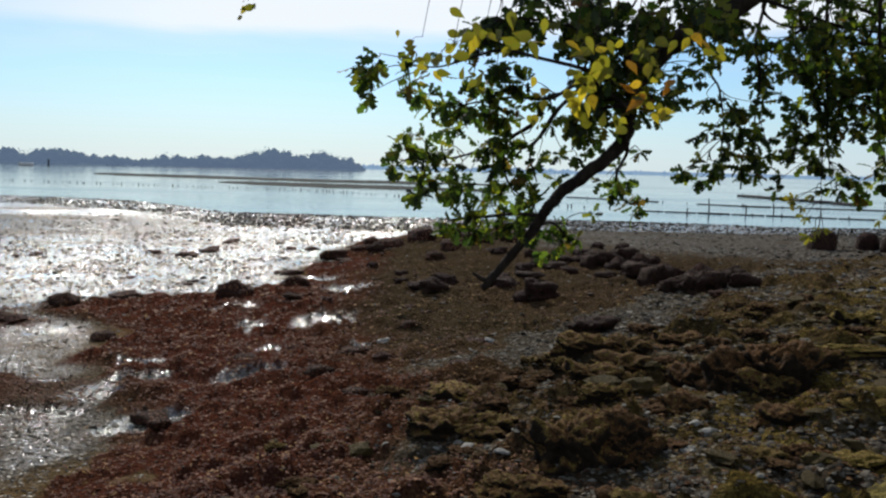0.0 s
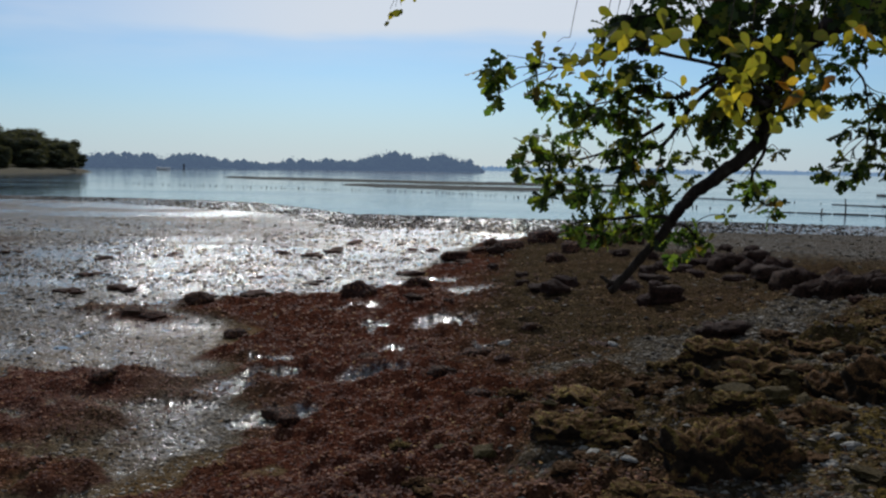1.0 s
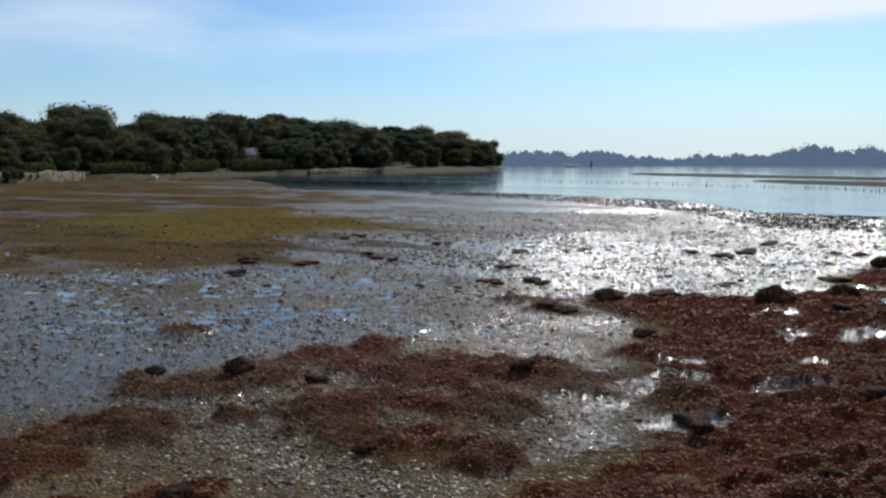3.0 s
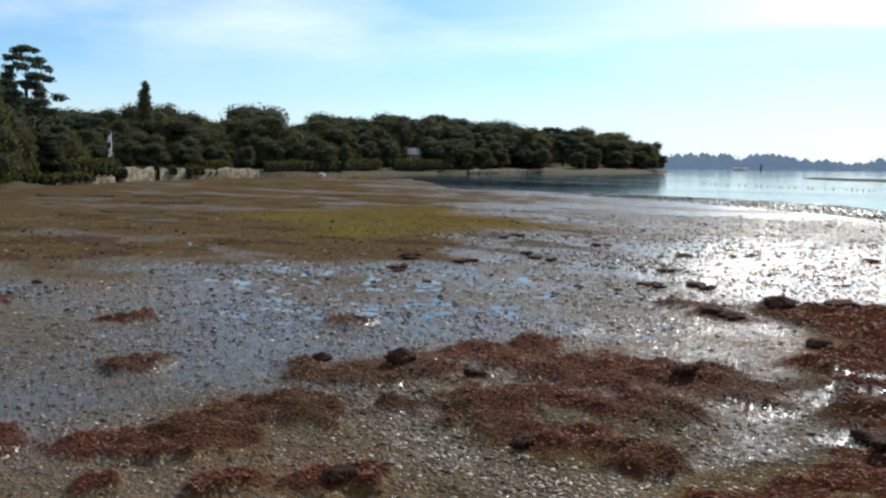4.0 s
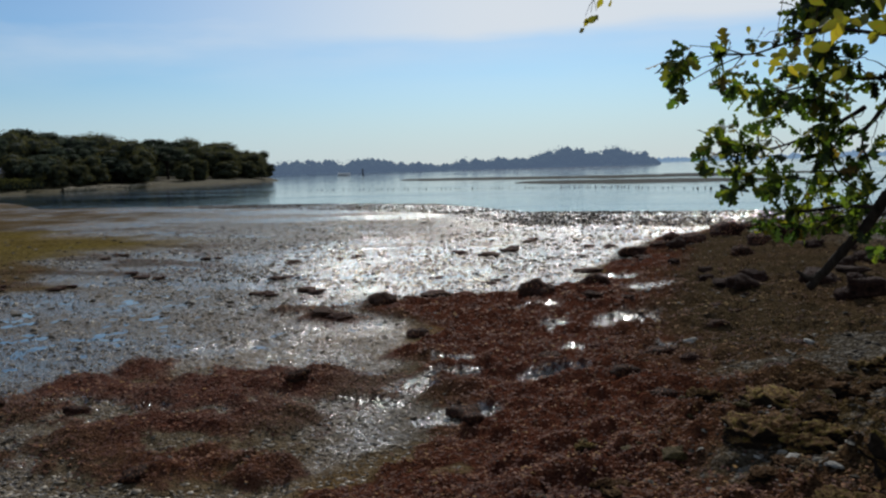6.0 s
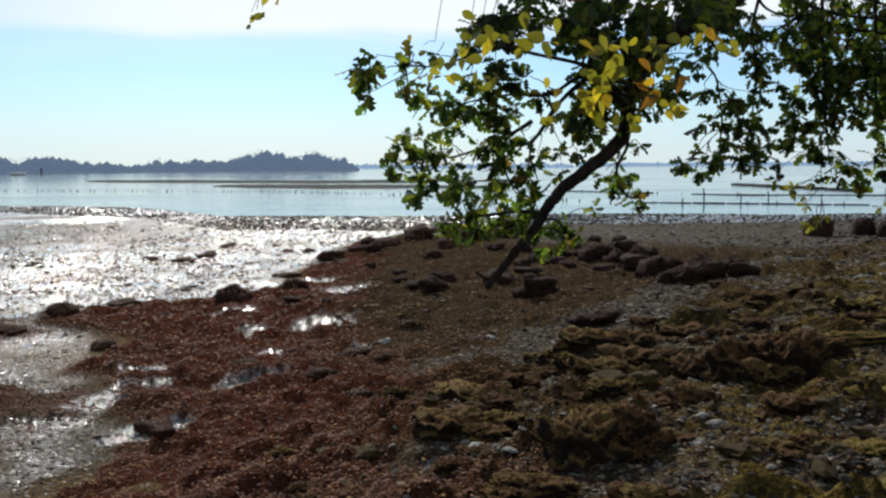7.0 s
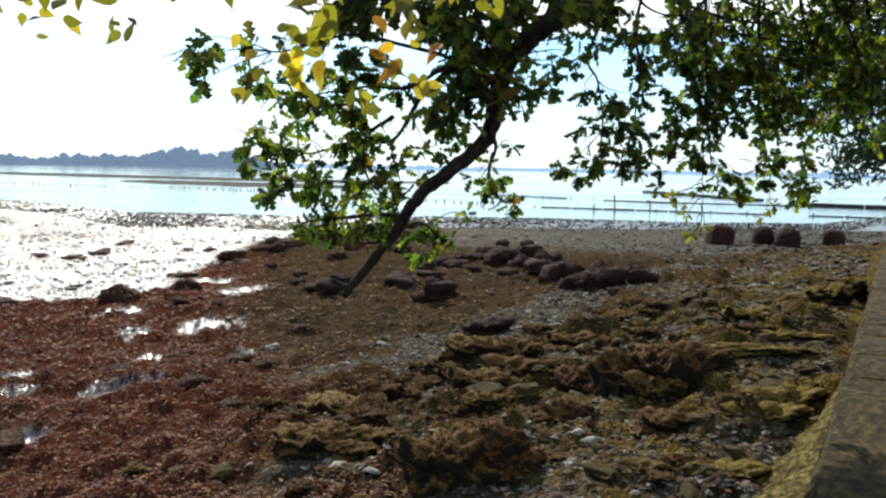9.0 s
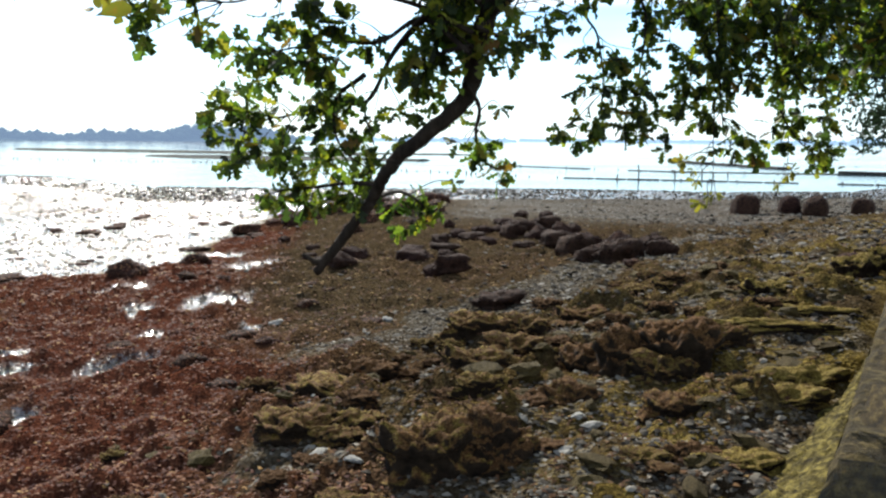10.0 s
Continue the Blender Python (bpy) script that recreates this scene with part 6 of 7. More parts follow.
    for spray in sprays:
        spray = [(x, y, z, 1.3 * size, kind) for x, y, z, size, kind in spray]
        spray += [(x + rng.uniform(-.035, .035), y + rng.uniform(-.05, .05), z + rng.uniform(-.025, .04), size * rng.uniform(.7, 1.0), "g") for x, y, z, size, kind in spray if kind == "g" or rng.random() < .4]
        tips = np.array([q[:3] for q in spray])
        mid = tips.mean(axis=0) + (0, 0, .03)
        stem = spline([(0.7, 1.7, 4.5), (mid[0] + 0.12, mid[1] + 0.06, 4.1), (mid[0] + 0.04, mid[1] + 0.04, mid[2] + .25), mid], 6)
        lines = [(stem, 0.0016, 0.0006, 5)]
        for q in tips[np.linalg.norm(tips - mid, axis=1) < .045]:
            lines.append((np.array([mid, (mid + q) / 2 + (0, 0, .01), q + (0, 0, .012)]), 0.0006, 0.0004, 4))
        twig = part("twig", tubes_mesh("twig", lines), M_TWIG, tree)
        for x, y, z, size, kind in spray:
            way = Vector((rng.uniform(-.9, .9), rng.uniform(-.8, .4), rng.uniform(-1.1, .35))).normalized()
            face = Vector((rng.uniform(-1.1, 1.1), -1, rng.uniform(-.9, 1.1)))
            side = way.cross(face).normalized()
            m = Matrix((side, way, side.cross(way))).transposed().to_4x4()
            ob = new("leaf", rng.choice(shapes[kind]))
            ob.parent = twig
            ob.matrix_basis = Matrix.Translation(Vector((x, y, z)) - way * size * 0.5) @ m @ Matrix.Scale(size, 4)
    return tree


build_elm()


# ---- the fine-leaved tree beyond the oak ----
def build_cypress():
    rng = np.random.default_rng(31)
    tree = thing("cypress_tree", (0, 0, 0), "dark fine-leaved cypress beside the path, its sprays hanging", "tree")
    trunk = spline([(9.7, 10.3, 1.3), (9.65, 10.35, 4), (9.6, 10.4, 7), (9.6, 10.5, 10.5)], 6)
    part("trunk", tubes_mesh("trunk", [(trunk, 0.26, 0.06, 12)]), M_BARK, tree)
    spots = []
    lines = []
    for k in range(64):
        h = 3.5 + 6.4 * k / 64
        a = rng.uniform(0, 6.28)
        if k < 38:
            a = radians(rng.uniform(105, 195))
        reach = (3.9 - 0.28 * (h - 3.4)) * rng.uniform(.7, 1.1)
        p0 = np.array([9.62, 10.38, h])
        out = np.array([math.cos(a), math.sin(a), 0])
        line = spline([p0, p0 + out * reach * .5 + (0, 0, .1), p0 + out * reach + (0, 0, -.35)], 5)
        lines.append((line, 0.03, 0.006, 5))
        p, w, q = along_line(line, 0.07)
        for i in range(len(p)):
            if q[i] > .25:
                for _ in range(12):
                    spots.append(p[i] + rng.normal(0, .2, 3) * (1, 1, .8) - (0, 0, .08))
    part("branches", tubes_mesh("branches", lines), M_BARK, tree)
    spots = np.array(spots)
    m = len(spots)
    nrm = rng.normal(0, 1, (m, 3))
    me = strewn("foliage", SPRAY, SPRAY_F, spots, frames_of(nrm, rng.uniform(0, 6.28, m)), rng.uniform(.04, .09, m))
    me.materials.append(M_FINE)
    tagged(part("foliage", me, None, tree), kind="stuff")


build_cypress()


# ---- the wooded headland across the bay ----
HEAD = [(-60, -20), (-70, 8), (-78, 28), (-95, 44), (-102, 58), (-110, 74), (-112, 88), (-126, 117), (-133, 142), (-136, 182), (-141, 247), (-150, 262), (-200, 275)]


def strip(name, line, offsets, material, label, category, kind="structure", seed=0, spacing=3.0):
    """Land lofted back from a shoreline: offsets are (metres behind the shore, height)."""
    ln = spline([(x, y, 0) for x, y in line], 8)
    p, w, _ = along_line(ln, spacing)
    back = np.stack([-w[:, 1], w[:, 0]], -1)
    rows = []
    for k, (d, h) in enumerate(offsets):
        wob = 1.4 * fbm(p[:, 0] * .12, p[:, 1] * .12, seed + k, 3) * min(1, 0.3 + k)
        q = p[:, :2] + back * (d + wob)[:, None]
        z = h + (0.25 * fbm(q[:, 0] * .2, q[:, 1] * .2, seed + 9, 3) * (k > 0) if k else np.zeros(len(p)))
        rows.append(np.stack([q[:, 0], q[:, 1], z + np.zeros(len(p))], -1))
    v = np.stack(rows, 1)
    n, m = v.shape[:2]
    i, j = np.meshgrid(np.arange(n - 1), np.arange(m - 1), indexing="ij")
    f = np.stack([i * m + j, (i + 1) * m + j, (i + 1) * m + j + 1, i * m + j + 1], -1).reshape(-1, 4)
    ob = new(name, mesh_of(name, v.reshape(-1, 3), f))
    ob.data.materials.append(material)
    return tagged(ob, label, category, kind=kind), ln


_, HEAD_LINE = strip("headland", HEAD, [(-2, -.5), (0, .15), (1.2, .7), (4, 1.1), (14, 1.6), (90, 3.5)], M_GRASS, "low wooded headland with a grassy bank", "headland", seed=3)


def crown_tree(kind, seed):
    """A tree one metre high: a trunk with limbs, and a crown of many sprays on uneven lobes."""
    rng = np.random.default_rng(seed)
    lobes = []
    if kind == "broad":
        for _ in range(36):
            a, h = rng.uniform(0, 6.28), rng.uniform(.10, .86)
            d = rng.uniform(.05, .30) * (1.15 - .5 * h)
            lobes.append((d * math.cos(a) * 1.25, d * math.sin(a) * 1.25, h, rng.uniform(.14, .25)))
    elif kind == "pine":
        for _ in range(24):
            a, h = rng.uniform(0, 6.28), rng.uniform(.5, .9)
            d = rng.uniform(.05, .38)
            lobes.append((d * math.cos(a), d * math.sin(a), h, rng.uniform(.09, .15)))
    elif kind == "cedar":
        for k in range(66):
            tier = k // 6
            h = .30 + .066 * tier + rng.uniform(-.012, .012)
            a = k * 1.05 + rng.uniform(-.4, .4)
            d = (.34 * (1 - h) ** .6 + .02) * rng.uniform(.35, 1.1)
            lobes.append((d * math.cos(a), d * math.sin(a), h - .10 * d, .085 * (1.15 - h * .75)))
    else:
        for k in range(22):
            h = .2 + .77 * k / 22
            lobes.append((rng.uniform(-.02, .02), rng.uniform(-.02, .02), h, .055 * math.sin(math.pi * (k + 2) / 25) + .018))
    root = new("tree")
    trunk = spline([(0, 0, -.05), (.02, .01, .25), (-.01, .02, .5), (0, 0, .72)], 4)
    lines = [(trunk, .028, .010, 7)]
    for lx, ly, lz, lr in lobes[:9]:
        b = min(lz - .08, .6)
        lines.append((np.array([(0, 0, b * .7), (lx * .5, ly * .5, b), (lx, ly, lz)]), .010, .004, 5))
    part("trunk", tubes_mesh("trunk", lines), M_BARK, root)
    spots, nrm = [], []
    flat = .42 if kind == "cedar" else (.62 if kind == "pine" else .85)
    for lx, ly, lz, lr in lobes:
        k = int(105 * (lr / .13) ** 2) + 30
        d = rng.normal(0, 1, (k, 3))
        d /= np.linalg.norm(d, axis=1)[:, None]
        q = d * lr * rng.uniform(.70, 1.09, (k, 1)) * (1, 1, flat) + (lx, ly, lz)
        spots.append(q)
        nrm.append(d + rng.normal(0, .5, (k, 3)))
    spots, nrm = np.vstack(spots), np.vstack(nrm)
    m = len(spots)
    me = strewn("crown", SPRAY, SPRAY_F, spots, frames_of(nrm, rng.uniform(0, 6.28, m)), rng.uniform(.012, .028, m))
    me.materials.append({"broad": M_FAR_LEAF, "pine": M_FAR_PINE, "cedar": M_FAR_PINE, "poplar": M_FAR_LIME}[kind])
    crown = part("crown", me, None, root)
    # dark lumps inside the lobes stand in for the crown's inner shade
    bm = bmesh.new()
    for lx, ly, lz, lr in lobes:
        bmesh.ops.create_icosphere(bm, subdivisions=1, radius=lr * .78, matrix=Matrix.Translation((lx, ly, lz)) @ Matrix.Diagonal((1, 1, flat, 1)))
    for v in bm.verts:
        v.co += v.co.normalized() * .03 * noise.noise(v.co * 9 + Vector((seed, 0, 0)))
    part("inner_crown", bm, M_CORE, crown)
    return root


BROAD = [crown_tree("broad", 40 + k) for k in range(5)]
PINES = [crown_tree("pine", 50 + k) for k in range(2)]
CEDAR, POPLAR = crown_tree("cedar", 60), crown_tree("poplar", 61)
USED = set()


def plant(template, x, y, z, height, wide, spin, label):
    m = Matrix.LocRotScale((x, y, z), Euler((0, 0, spin)), (1, 1, 1))
    if template.name in USED:
        ob = copy_thing(template, m)
    else:
        USED.add(template.name)
        ob = template
        ob.matrix_basis = m
    ob.scale = (height * wide, height * wide, height)
    tagged(ob, label, "tree", "trees of the headland")


def head_place(az, behind):
    """A place behind the headland's shore, by direction."""
    a = np.degrees(np.arctan2(HEAD_LINE[:, 0], HEAD_LINE[:, 1]))
    k = int(np.argmin(np.abs(a - az) + (HEAD_LINE[:, 1] < 0) * 90))
    p = HEAD_LINE[k, :2]
    d = np.hypot(*p)
    q = np.array([math.sin(radians(az)), math.cos(radians(az))]) * (d + behind)
    return q, d + behind


def plant_headland():
    rng = random.Random(17)
    # the line of the tree tops: direction and elevation, in degrees
    top_az = [-90, -76, -71.2, -69.6, -66.5, -64, -62.5, -60, -57.8, -56.4, -54.7, -53.3, -51.5, -49, -43.5, -40.3, -36.5, -33, -30.5, -29.4]
    top_el = [4.4, 4.4, 4.3, 2.9, 2.6, 2.75, 2.8, 2.55, 2.1, 2.1, 2.85, 1.7, 2.55, 2.7, 2.65, 2.3, 1.95, 1.6, 1.2, .75]
    az = -84.0
    while az < -29.4:
        for row, (behind, share) in enumerate(((8, .45), (14, .62), (24, .85), (36, .95), (50, 1.0))):
            a = az + rng.uniform(-.5, .5)
            q, d = head_place(a, behind + rng.uniform(-5, 5))
            h = 3 + d * math.tan(radians(float(np.interp(a, top_az, top_el)))) - 1.4
            h *= share * rng.uniform(1.0, 1.22)
            if row < 2 and min(abs(a + 45.0), abs(a + 36.2)) < 0.55:
                continue  # gardens open to the water in front of the houses
            t = rng.choice(BROAD) if a > -34 or rng.random() < (.8 if a < -50 else .6) else rng.choice(PINES)
            plant(t, q[0], q[1], 1.2, max(h, 3.5), rng.uniform(0.85, 1.55), rng.uniform(0, 6.28),
                  "dark umbrella pine in the headland wood" if t in PINES else "dense green broad-leaved tree on the headland")
        az += 300.0 / max(d, 80)
    # the large trees at the near end of the wood
    for a, el, wide in ((-73.5, 4.5, 1.0), (-72.2, 4.5, .95), (-71.0, 4.0, .9), (-70.2, 3.1, .9), (-69.6, 2.2, 1.0), (-71.6, 2.4, 1.3)):
        q, d = head_place(a, 3)
        plant(BROAD[int(-a) % 5], q[0], q[1], .8, 2.0 + d * math.tan(radians(el)), wide, rng.uniform(0, 6.28), "large dark broad-leaved tree at the end of the wood")
    q, d = head_place(-68.6, 12)
    plant(CEDAR, q[0], q[1], 1.2, 2.2 + d * math.tan(radians(6.15)), 1.05, .4, "tall dark cedar with layered boughs")
    q, d = head_place(-62.0, 30)
    plant(POPLAR, q[0], q[1], 1.2, 2.4 + d * math.tan(radians(4.5)), 1.1, 0, "slim pale poplar above the other trees")


plant_headland()


def hedge(p0, p1, height, wide, seed, label):
    rng = np.random.default_rng(seed)
    p0, p1 = np.array(p0, float), np.array(p1, float)
    n = int(np.linalg.norm(p1 - p0) / .22 * 11 * height)
    t = rng.uniform(0, 1, n)
    q = p0 + (p1 - p0) * t[:, None]
    q = np.stack([q[:, 0] + rng.normal(0, wide * .35, n), q[:, 1] + rng.normal(0, wide * .35, n), q[:, 2] + height * (1 + .22 * fbm(t * 14, t * 3, seed, 3)) * rng.uniform(0, 1, n) ** .6], -1)
    root = thing("hedge", tuple(p0), label, "hedge", "hedges on the shore")
    me = strewn("foliage", SPRAY, SPRAY_F, q - p0, frames_of(rng.normal(0, 1, (n, 3)), rng.uniform(0, 6.28, n)), rng.uniform(.14, .34, n))
    me.materials.append(M_FAR_LIME)
    tagged(part("foliage", me, None, root), kind="stuff")
    # dark filler lumps, coloured as the shade inside the hedge
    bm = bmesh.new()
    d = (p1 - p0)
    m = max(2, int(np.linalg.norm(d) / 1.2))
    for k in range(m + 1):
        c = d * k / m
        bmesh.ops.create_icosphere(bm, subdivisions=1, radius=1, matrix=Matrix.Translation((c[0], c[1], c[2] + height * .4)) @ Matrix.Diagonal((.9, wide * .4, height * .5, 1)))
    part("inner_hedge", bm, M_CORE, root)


hedge((-89.6, 39.0, .9), (-94.6, 46.4, .9), 1.7, 1.2, 1, "clipped green hedge above the garden wall")
hedge((-113, 80, .8), (-116, 92, .9), 1.6, 1.4, 2, "green hedge along the shore")
hedge((-117, 94, .9), (-128, 116, .9), 2.0, 1.5, 3, "green hedge along the shore")
hedge((-80, 28, .4), (-86.5, 34.5, .4), 1.5, 1.2, 5, "dark shrubs along the edge of the shore")
hedge((-131, 124, 1), (-136, 146, 1), 2.0, 1.5, 6, "green hedge along the shore")
hedge((-107, 66, .7), (-110, 71, .7), 1.8, 1.0, 4, "low shrubs on the bank")


hedge((-83.6, 32.4, .3), (-90.4, 41.9, .3), .85, .7, 10, "straggling shrubs along the foot of the garden wall")
hedge((-94.6, 46.6, .5), (-95.4, 48.0, .5), 1.3, .7, 11, "low shrubs in front of the garden wall")
hedge((-97.0, 48.6, .5), (-97.6, 49.6, .5), .8, .5, 12, "low shrubs in front of the garden wall")
hedge((-104.6, 62.6, .5), (-106.2, 66.6, .5), 1.0, .6, 13, "low shrubs in front of the garden wall")
hedge((-98.6, 50.6, .6), (-99.6, 52.6, .6), 1.1, .8, 7, "low shrubs in front of the garden wall")
hedge((-101.6, 57.0, .6), (-102.0, 58.0, .6), 1.3, .7, 8, "low shrubs in front of the garden wall")
hedge((-103.2, 60.8, .6), (-104.4, 63.4, .6), 1.2, .8, 9, "low shrubs in front of the garden wall")


def garden_wall(p0, p1, height, seed):
    """A rough stone wall with an uneven coping."""
    p0, p1 = np.array(p0, float), np.array(p1, float)
    d = np.linalg.norm(p1 - p0)
    w = (p1 - p0) / d
    nrm = np.array([-w[1], w[0]])
    t = np.arange(0, d + .01, .6)
    prof = [(-.3, -.8), (-.25, height), (0, height + .12), (.25, height), (.3, -.8)]
    v = []
    for k, s in enumerate(t):
        for q, (o, h) in enumerate(prof):
            wob = .12 * fbm(np.array([s * .8]), np.array([q * 1.7]), seed, 3)[0] + (.35 * fbm(np.array([s * .35]), np.array([3.0]), seed + 5, 3)[0] if 0 < q < 4 else 0)
            x, y = p0 + w * s + nrm * (o + wob * .5)
            v.append((x, y, .8 + h + wob))
    n = len(prof)
    f = [(k * n + j, k * n + j + 1, (k + 1) * n + j + 1, (k + 1) * n + j) for k in range(len(t) - 1) for j in range(n - 1)]
    ob = new("garden_wall", mesh_of("garden_wall", v, f))
    ob.data.materials.append(M_STONE)
    tagged(ob, "pale rough stone wall along the far shore", "wall", "shore walls")


garden_wall((-86.6, 36.2), (-93.2, 45.6), -.1, 8)
garden_wall((-95.2, 47), (-100.2, 54.3), .7, 2)
garden_wall((-100.6, 55), (-103, 60), .75, 3)
garden_wall((-103.4, 61), (-111, 77), .45, 5)
garden_wall((-134, 150), (-137, 184), .1, 6)


def house(x, y, spin, w, d, h, label):
    root = thing("house", (x, y, 1.6), label, "house", "houses in the wood")
    root.rotation_euler = (0, 0, spin)
    bm = bmesh.new()
    bmesh.ops.create_cube(bm, size=1, matrix=Matrix.Translation((0, 0, h / 2)) @ Matrix.Diagonal((w, d, h, 1)))
    part("wall", bm, M_RENDER, root)
    bm = bmesh.new()
    e = .4
    vs = [bm.verts.new(q) for q in ((-w / 2 - e, -d / 2 - e, h), (w / 2 + e, -d / 2 - e, h), (w / 2 + e, d / 2 + e, h), (-w / 2 - e, d / 2 + e, h), (-w / 2 - e, 0, h + d * .38), (w / 2 + e, 0, h + d * .38))]
    for q in ((0, 1, 5, 4), (2, 3, 4, 5), (1, 2, 5), (3, 0, 4), (3, 2, 1, 0)):
        bm.faces.new([vs[k] for k in q])
    part("roof", bm, M_ROOF, root, "pale grey pitched roof")
    for k in range(3):
        bm = bmesh.new()
        bmesh.ops.create_cube(bm, size=1, matrix=Matrix.Translation(((k - 1) * w * .3, -d / 2 - .02, h * .55)) @ Matrix.Diagonal((1.1, .08, 1.3, 1)))
        win = part("window", bm, M_WHITE, root)
        bm = bmesh.new()
        bmesh.ops.create_cube(bm, size=1, matrix=Matrix.Translation(((k - 1) * w * .3, -d / 2 - .07, h * .55)) @ Matrix.Diagonal((.85, .04, 1.05, 1)))
        part("pane", bm, M_GLASS, win)


Q, D = head_place(-44.8, 20)
house(Q[0], Q[1], radians(45), 7, 4, 2.6, "cream house with a pale roof among the trees")
Q, D = head_place(-36.2, 22)
house(Q[0], Q[1], radians(45), 4, 4, 2.9, "pale-roofed house half hidden by trees")


def flag():
    q, d = head_place(-64.0, 3)
    root = thing("flag", (q[0], q[1], 1.0), "black and white flag hanging on a white pole by the shore", "flag")
    part("pole", tubes_mesh("pole", [(np.array([(0, 0, -.3), (0, 0, 2), (0, 0, 4.7)]), .06, .035, 8)]), M_WHITE, root)
    for k, mat in enumerate((M_WHITE, M_BLACK, M_WHITE)):
        bm = bmesh.new()
        z0 = 4.6 - .8 * k
        grid = [[bm.verts.new((-.06 - u * (.8 - .1 * k) - .08 * k, .14 * math.sin(u * 7 + k), z0 - v * .8 - u * .45)) for v in (0, .5, 1)] for u in (0, .25, .5, .75, 1)]
        for a in range(4):
            for b in range(2):
                bm.faces.new((grid[a][b], grid[a + 1][b], grid[a + 1][b + 1], grid[a][b + 1]))
        ob = part("flag_cloth", bm, mat, root)
        ob.modifiers.new("thickness", "SOLIDIFY").thickness = .02


flag()


# ---- oyster grounds: stakes, trestles and bars ----
def stake_row(p0, p1, gap, tall, rail, seed, label, thick=.05):
    rng = random.Random(seed)
    p0, p1 = Vector((*p0, 0)), Vector((*p1, 0))
    root = thing("oyster_stakes", tuple(p0), label, "oyster stakes", "oyster grounds")
    d = p1 - p0
    n = int(d.length / gap)
    for k in range(n + 1):
        c = d * (k / max(n, 1)) + Vector((rng.uniform(-.3, .3), rng.uniform(-.6, .6), 0))
        h = tall * rng.uniform(.3, 1.25)
        if tall < .5 and rng.random() < .18:
            continue
        part("stake", tubes_mesh("stake", [(np.array([(c.x, c.y, -.6), (c.x, c.y, h * .5), (c.x + rng.uniform(-.08, .08), c.y, h)]), .06, .05, 6)]), M_STAKE, root)
    if rail:
        m = max(2, int(d.length / 2.5))
        for k in range(m):
            if rng.random() < .12:
                continue
            c = d * ((k + .5) / m)
            bm = bmesh.new()
            bmesh.ops.create_cube(bm, size=1, matrix=Matrix.Translation((c.x, c.y, tall * .15)) @ Matrix.Rotation(math.atan2(d.y, d.x), 4, "Z") @ Matrix.Diagonal((d.length / m * .96, rail, thick + .08 * rng.random(), 1)))
            bmesh.ops.bevel(bm, geom=bm.edges[:], offset=.012, segments=1, affect="EDGES")
            part("trestle", bm, M_STAKE, root, "dark trestle with oyster bags")


stake_row((-62, 122), (-18, 108), .75, .2, 0, 1, "row of short dark stakes in the shallow water")
stake_row((-18, 108), (-3, 95), .75, .2, 0, 2, "row of short dark stakes in the shallow water")
stake_row((-4, 94), (13, 76), .9, .2, 0, 3, "row of short dark stakes in the shallow water")
stake_row((16, 105), (31, 88), 3, .22, .8, 4, "low oyster trestles standing in the sea")
stake_row((31, 88), (47, 84), 3, .22, .6, 5, "low oyster trestles standing in the sea")
stake_row((46.7, 133), (48.6, 100), 5, .45, 1.8, 6, "dark oyster trestles standing in the sea", .30)
stake_row((45, 87), (60, 77), 3, .45, 1.8, 7, "dark oyster trestles standing in the sea", .42)
stake_row((14, 73), (40, 62), 2.2, .18, .4, 8, "row of stakes and trestles close to the beach")
stake_row((20.1, 69.4), (22.8, 71.5), 3.4, 1.0, 0, 9, "two tall stakes in the shallow water")
stake_row((26, 73), (33, 79), 4.5, 0.8, 0, 10, "thin tall stakes in the shallow water")


def mud_bank(p0, p1, wide, height, seed, label):
    p0, p1 = np.array(p0, float), np.array(p1, float)
    d = np.linalg.norm(p1 - p0)
    w = (p1 - p0) / d
    nrm = np.array([-w[1], w[0]])
    s, q = np.meshgrid(np.linspace(0, 1, 70), np.linspace(-1, 1, 9), indexing="ij")
    half = wide * np.sin(math.pi * np.clip(s, .02, .98)) ** .5 * (1 + .4 * fbm(s * 9, q * 0, seed, 3))
    x = p0[0] + w[0] * d * s + nrm[0] * half * q
    y = p0[1] + w[1] * d * s + nrm[1] * half * q
    z = height * (1 - q * q) - .06 + .10 * fbm(x * .5, y * .5, seed + 3, 3) * (1 - q * q)
    v = np.stack([x, y, z], -1).reshape(-1, 3)
    i, j = np.meshgrid(np.arange(69), np.arange(8), indexing="ij")
    f = np.stack([i * 9 + j, i * 9 + j + 1, (i + 1) * 9 + j + 1, (i + 1) * 9 + j], -1).reshape(-1, 4)[:, ::-1]
    ob = new("mud_bank", mesh_of("mud_bank", v, f))
    ob.data.materials.append(M_BANK)
    tagged(ob, label, "mud bank", "mud banks", "structure")


for k, (p0, p1) in enumerate((((-72, 23.6), (-66.5, 26.6)), ((-66, 26.4), (-61.8, 30.2)), ((-61.6, 31.6), (-58.6, 37.6)), ((-52.0, 27.2), (-49.5, 30.0)), ((-45.5, 21.5), (-43.5, 24.0)))):
    mud_bank(p0, p1, .75, .17, 4 + k, "dark strand line of stranded weed below the garden wall")
mud_bank((-75, 200), (0, 168), 18, .35, 1, "dark bank of mud and weed bared by the tide")
mud_bank((-33, 143), (8, 126), 14, .3, 2, "narrow dark mud bank in the bay")
mud_bank((-14, 190), (20, 176), 12, .25, 3, "narrow dark mud bank in the bay")


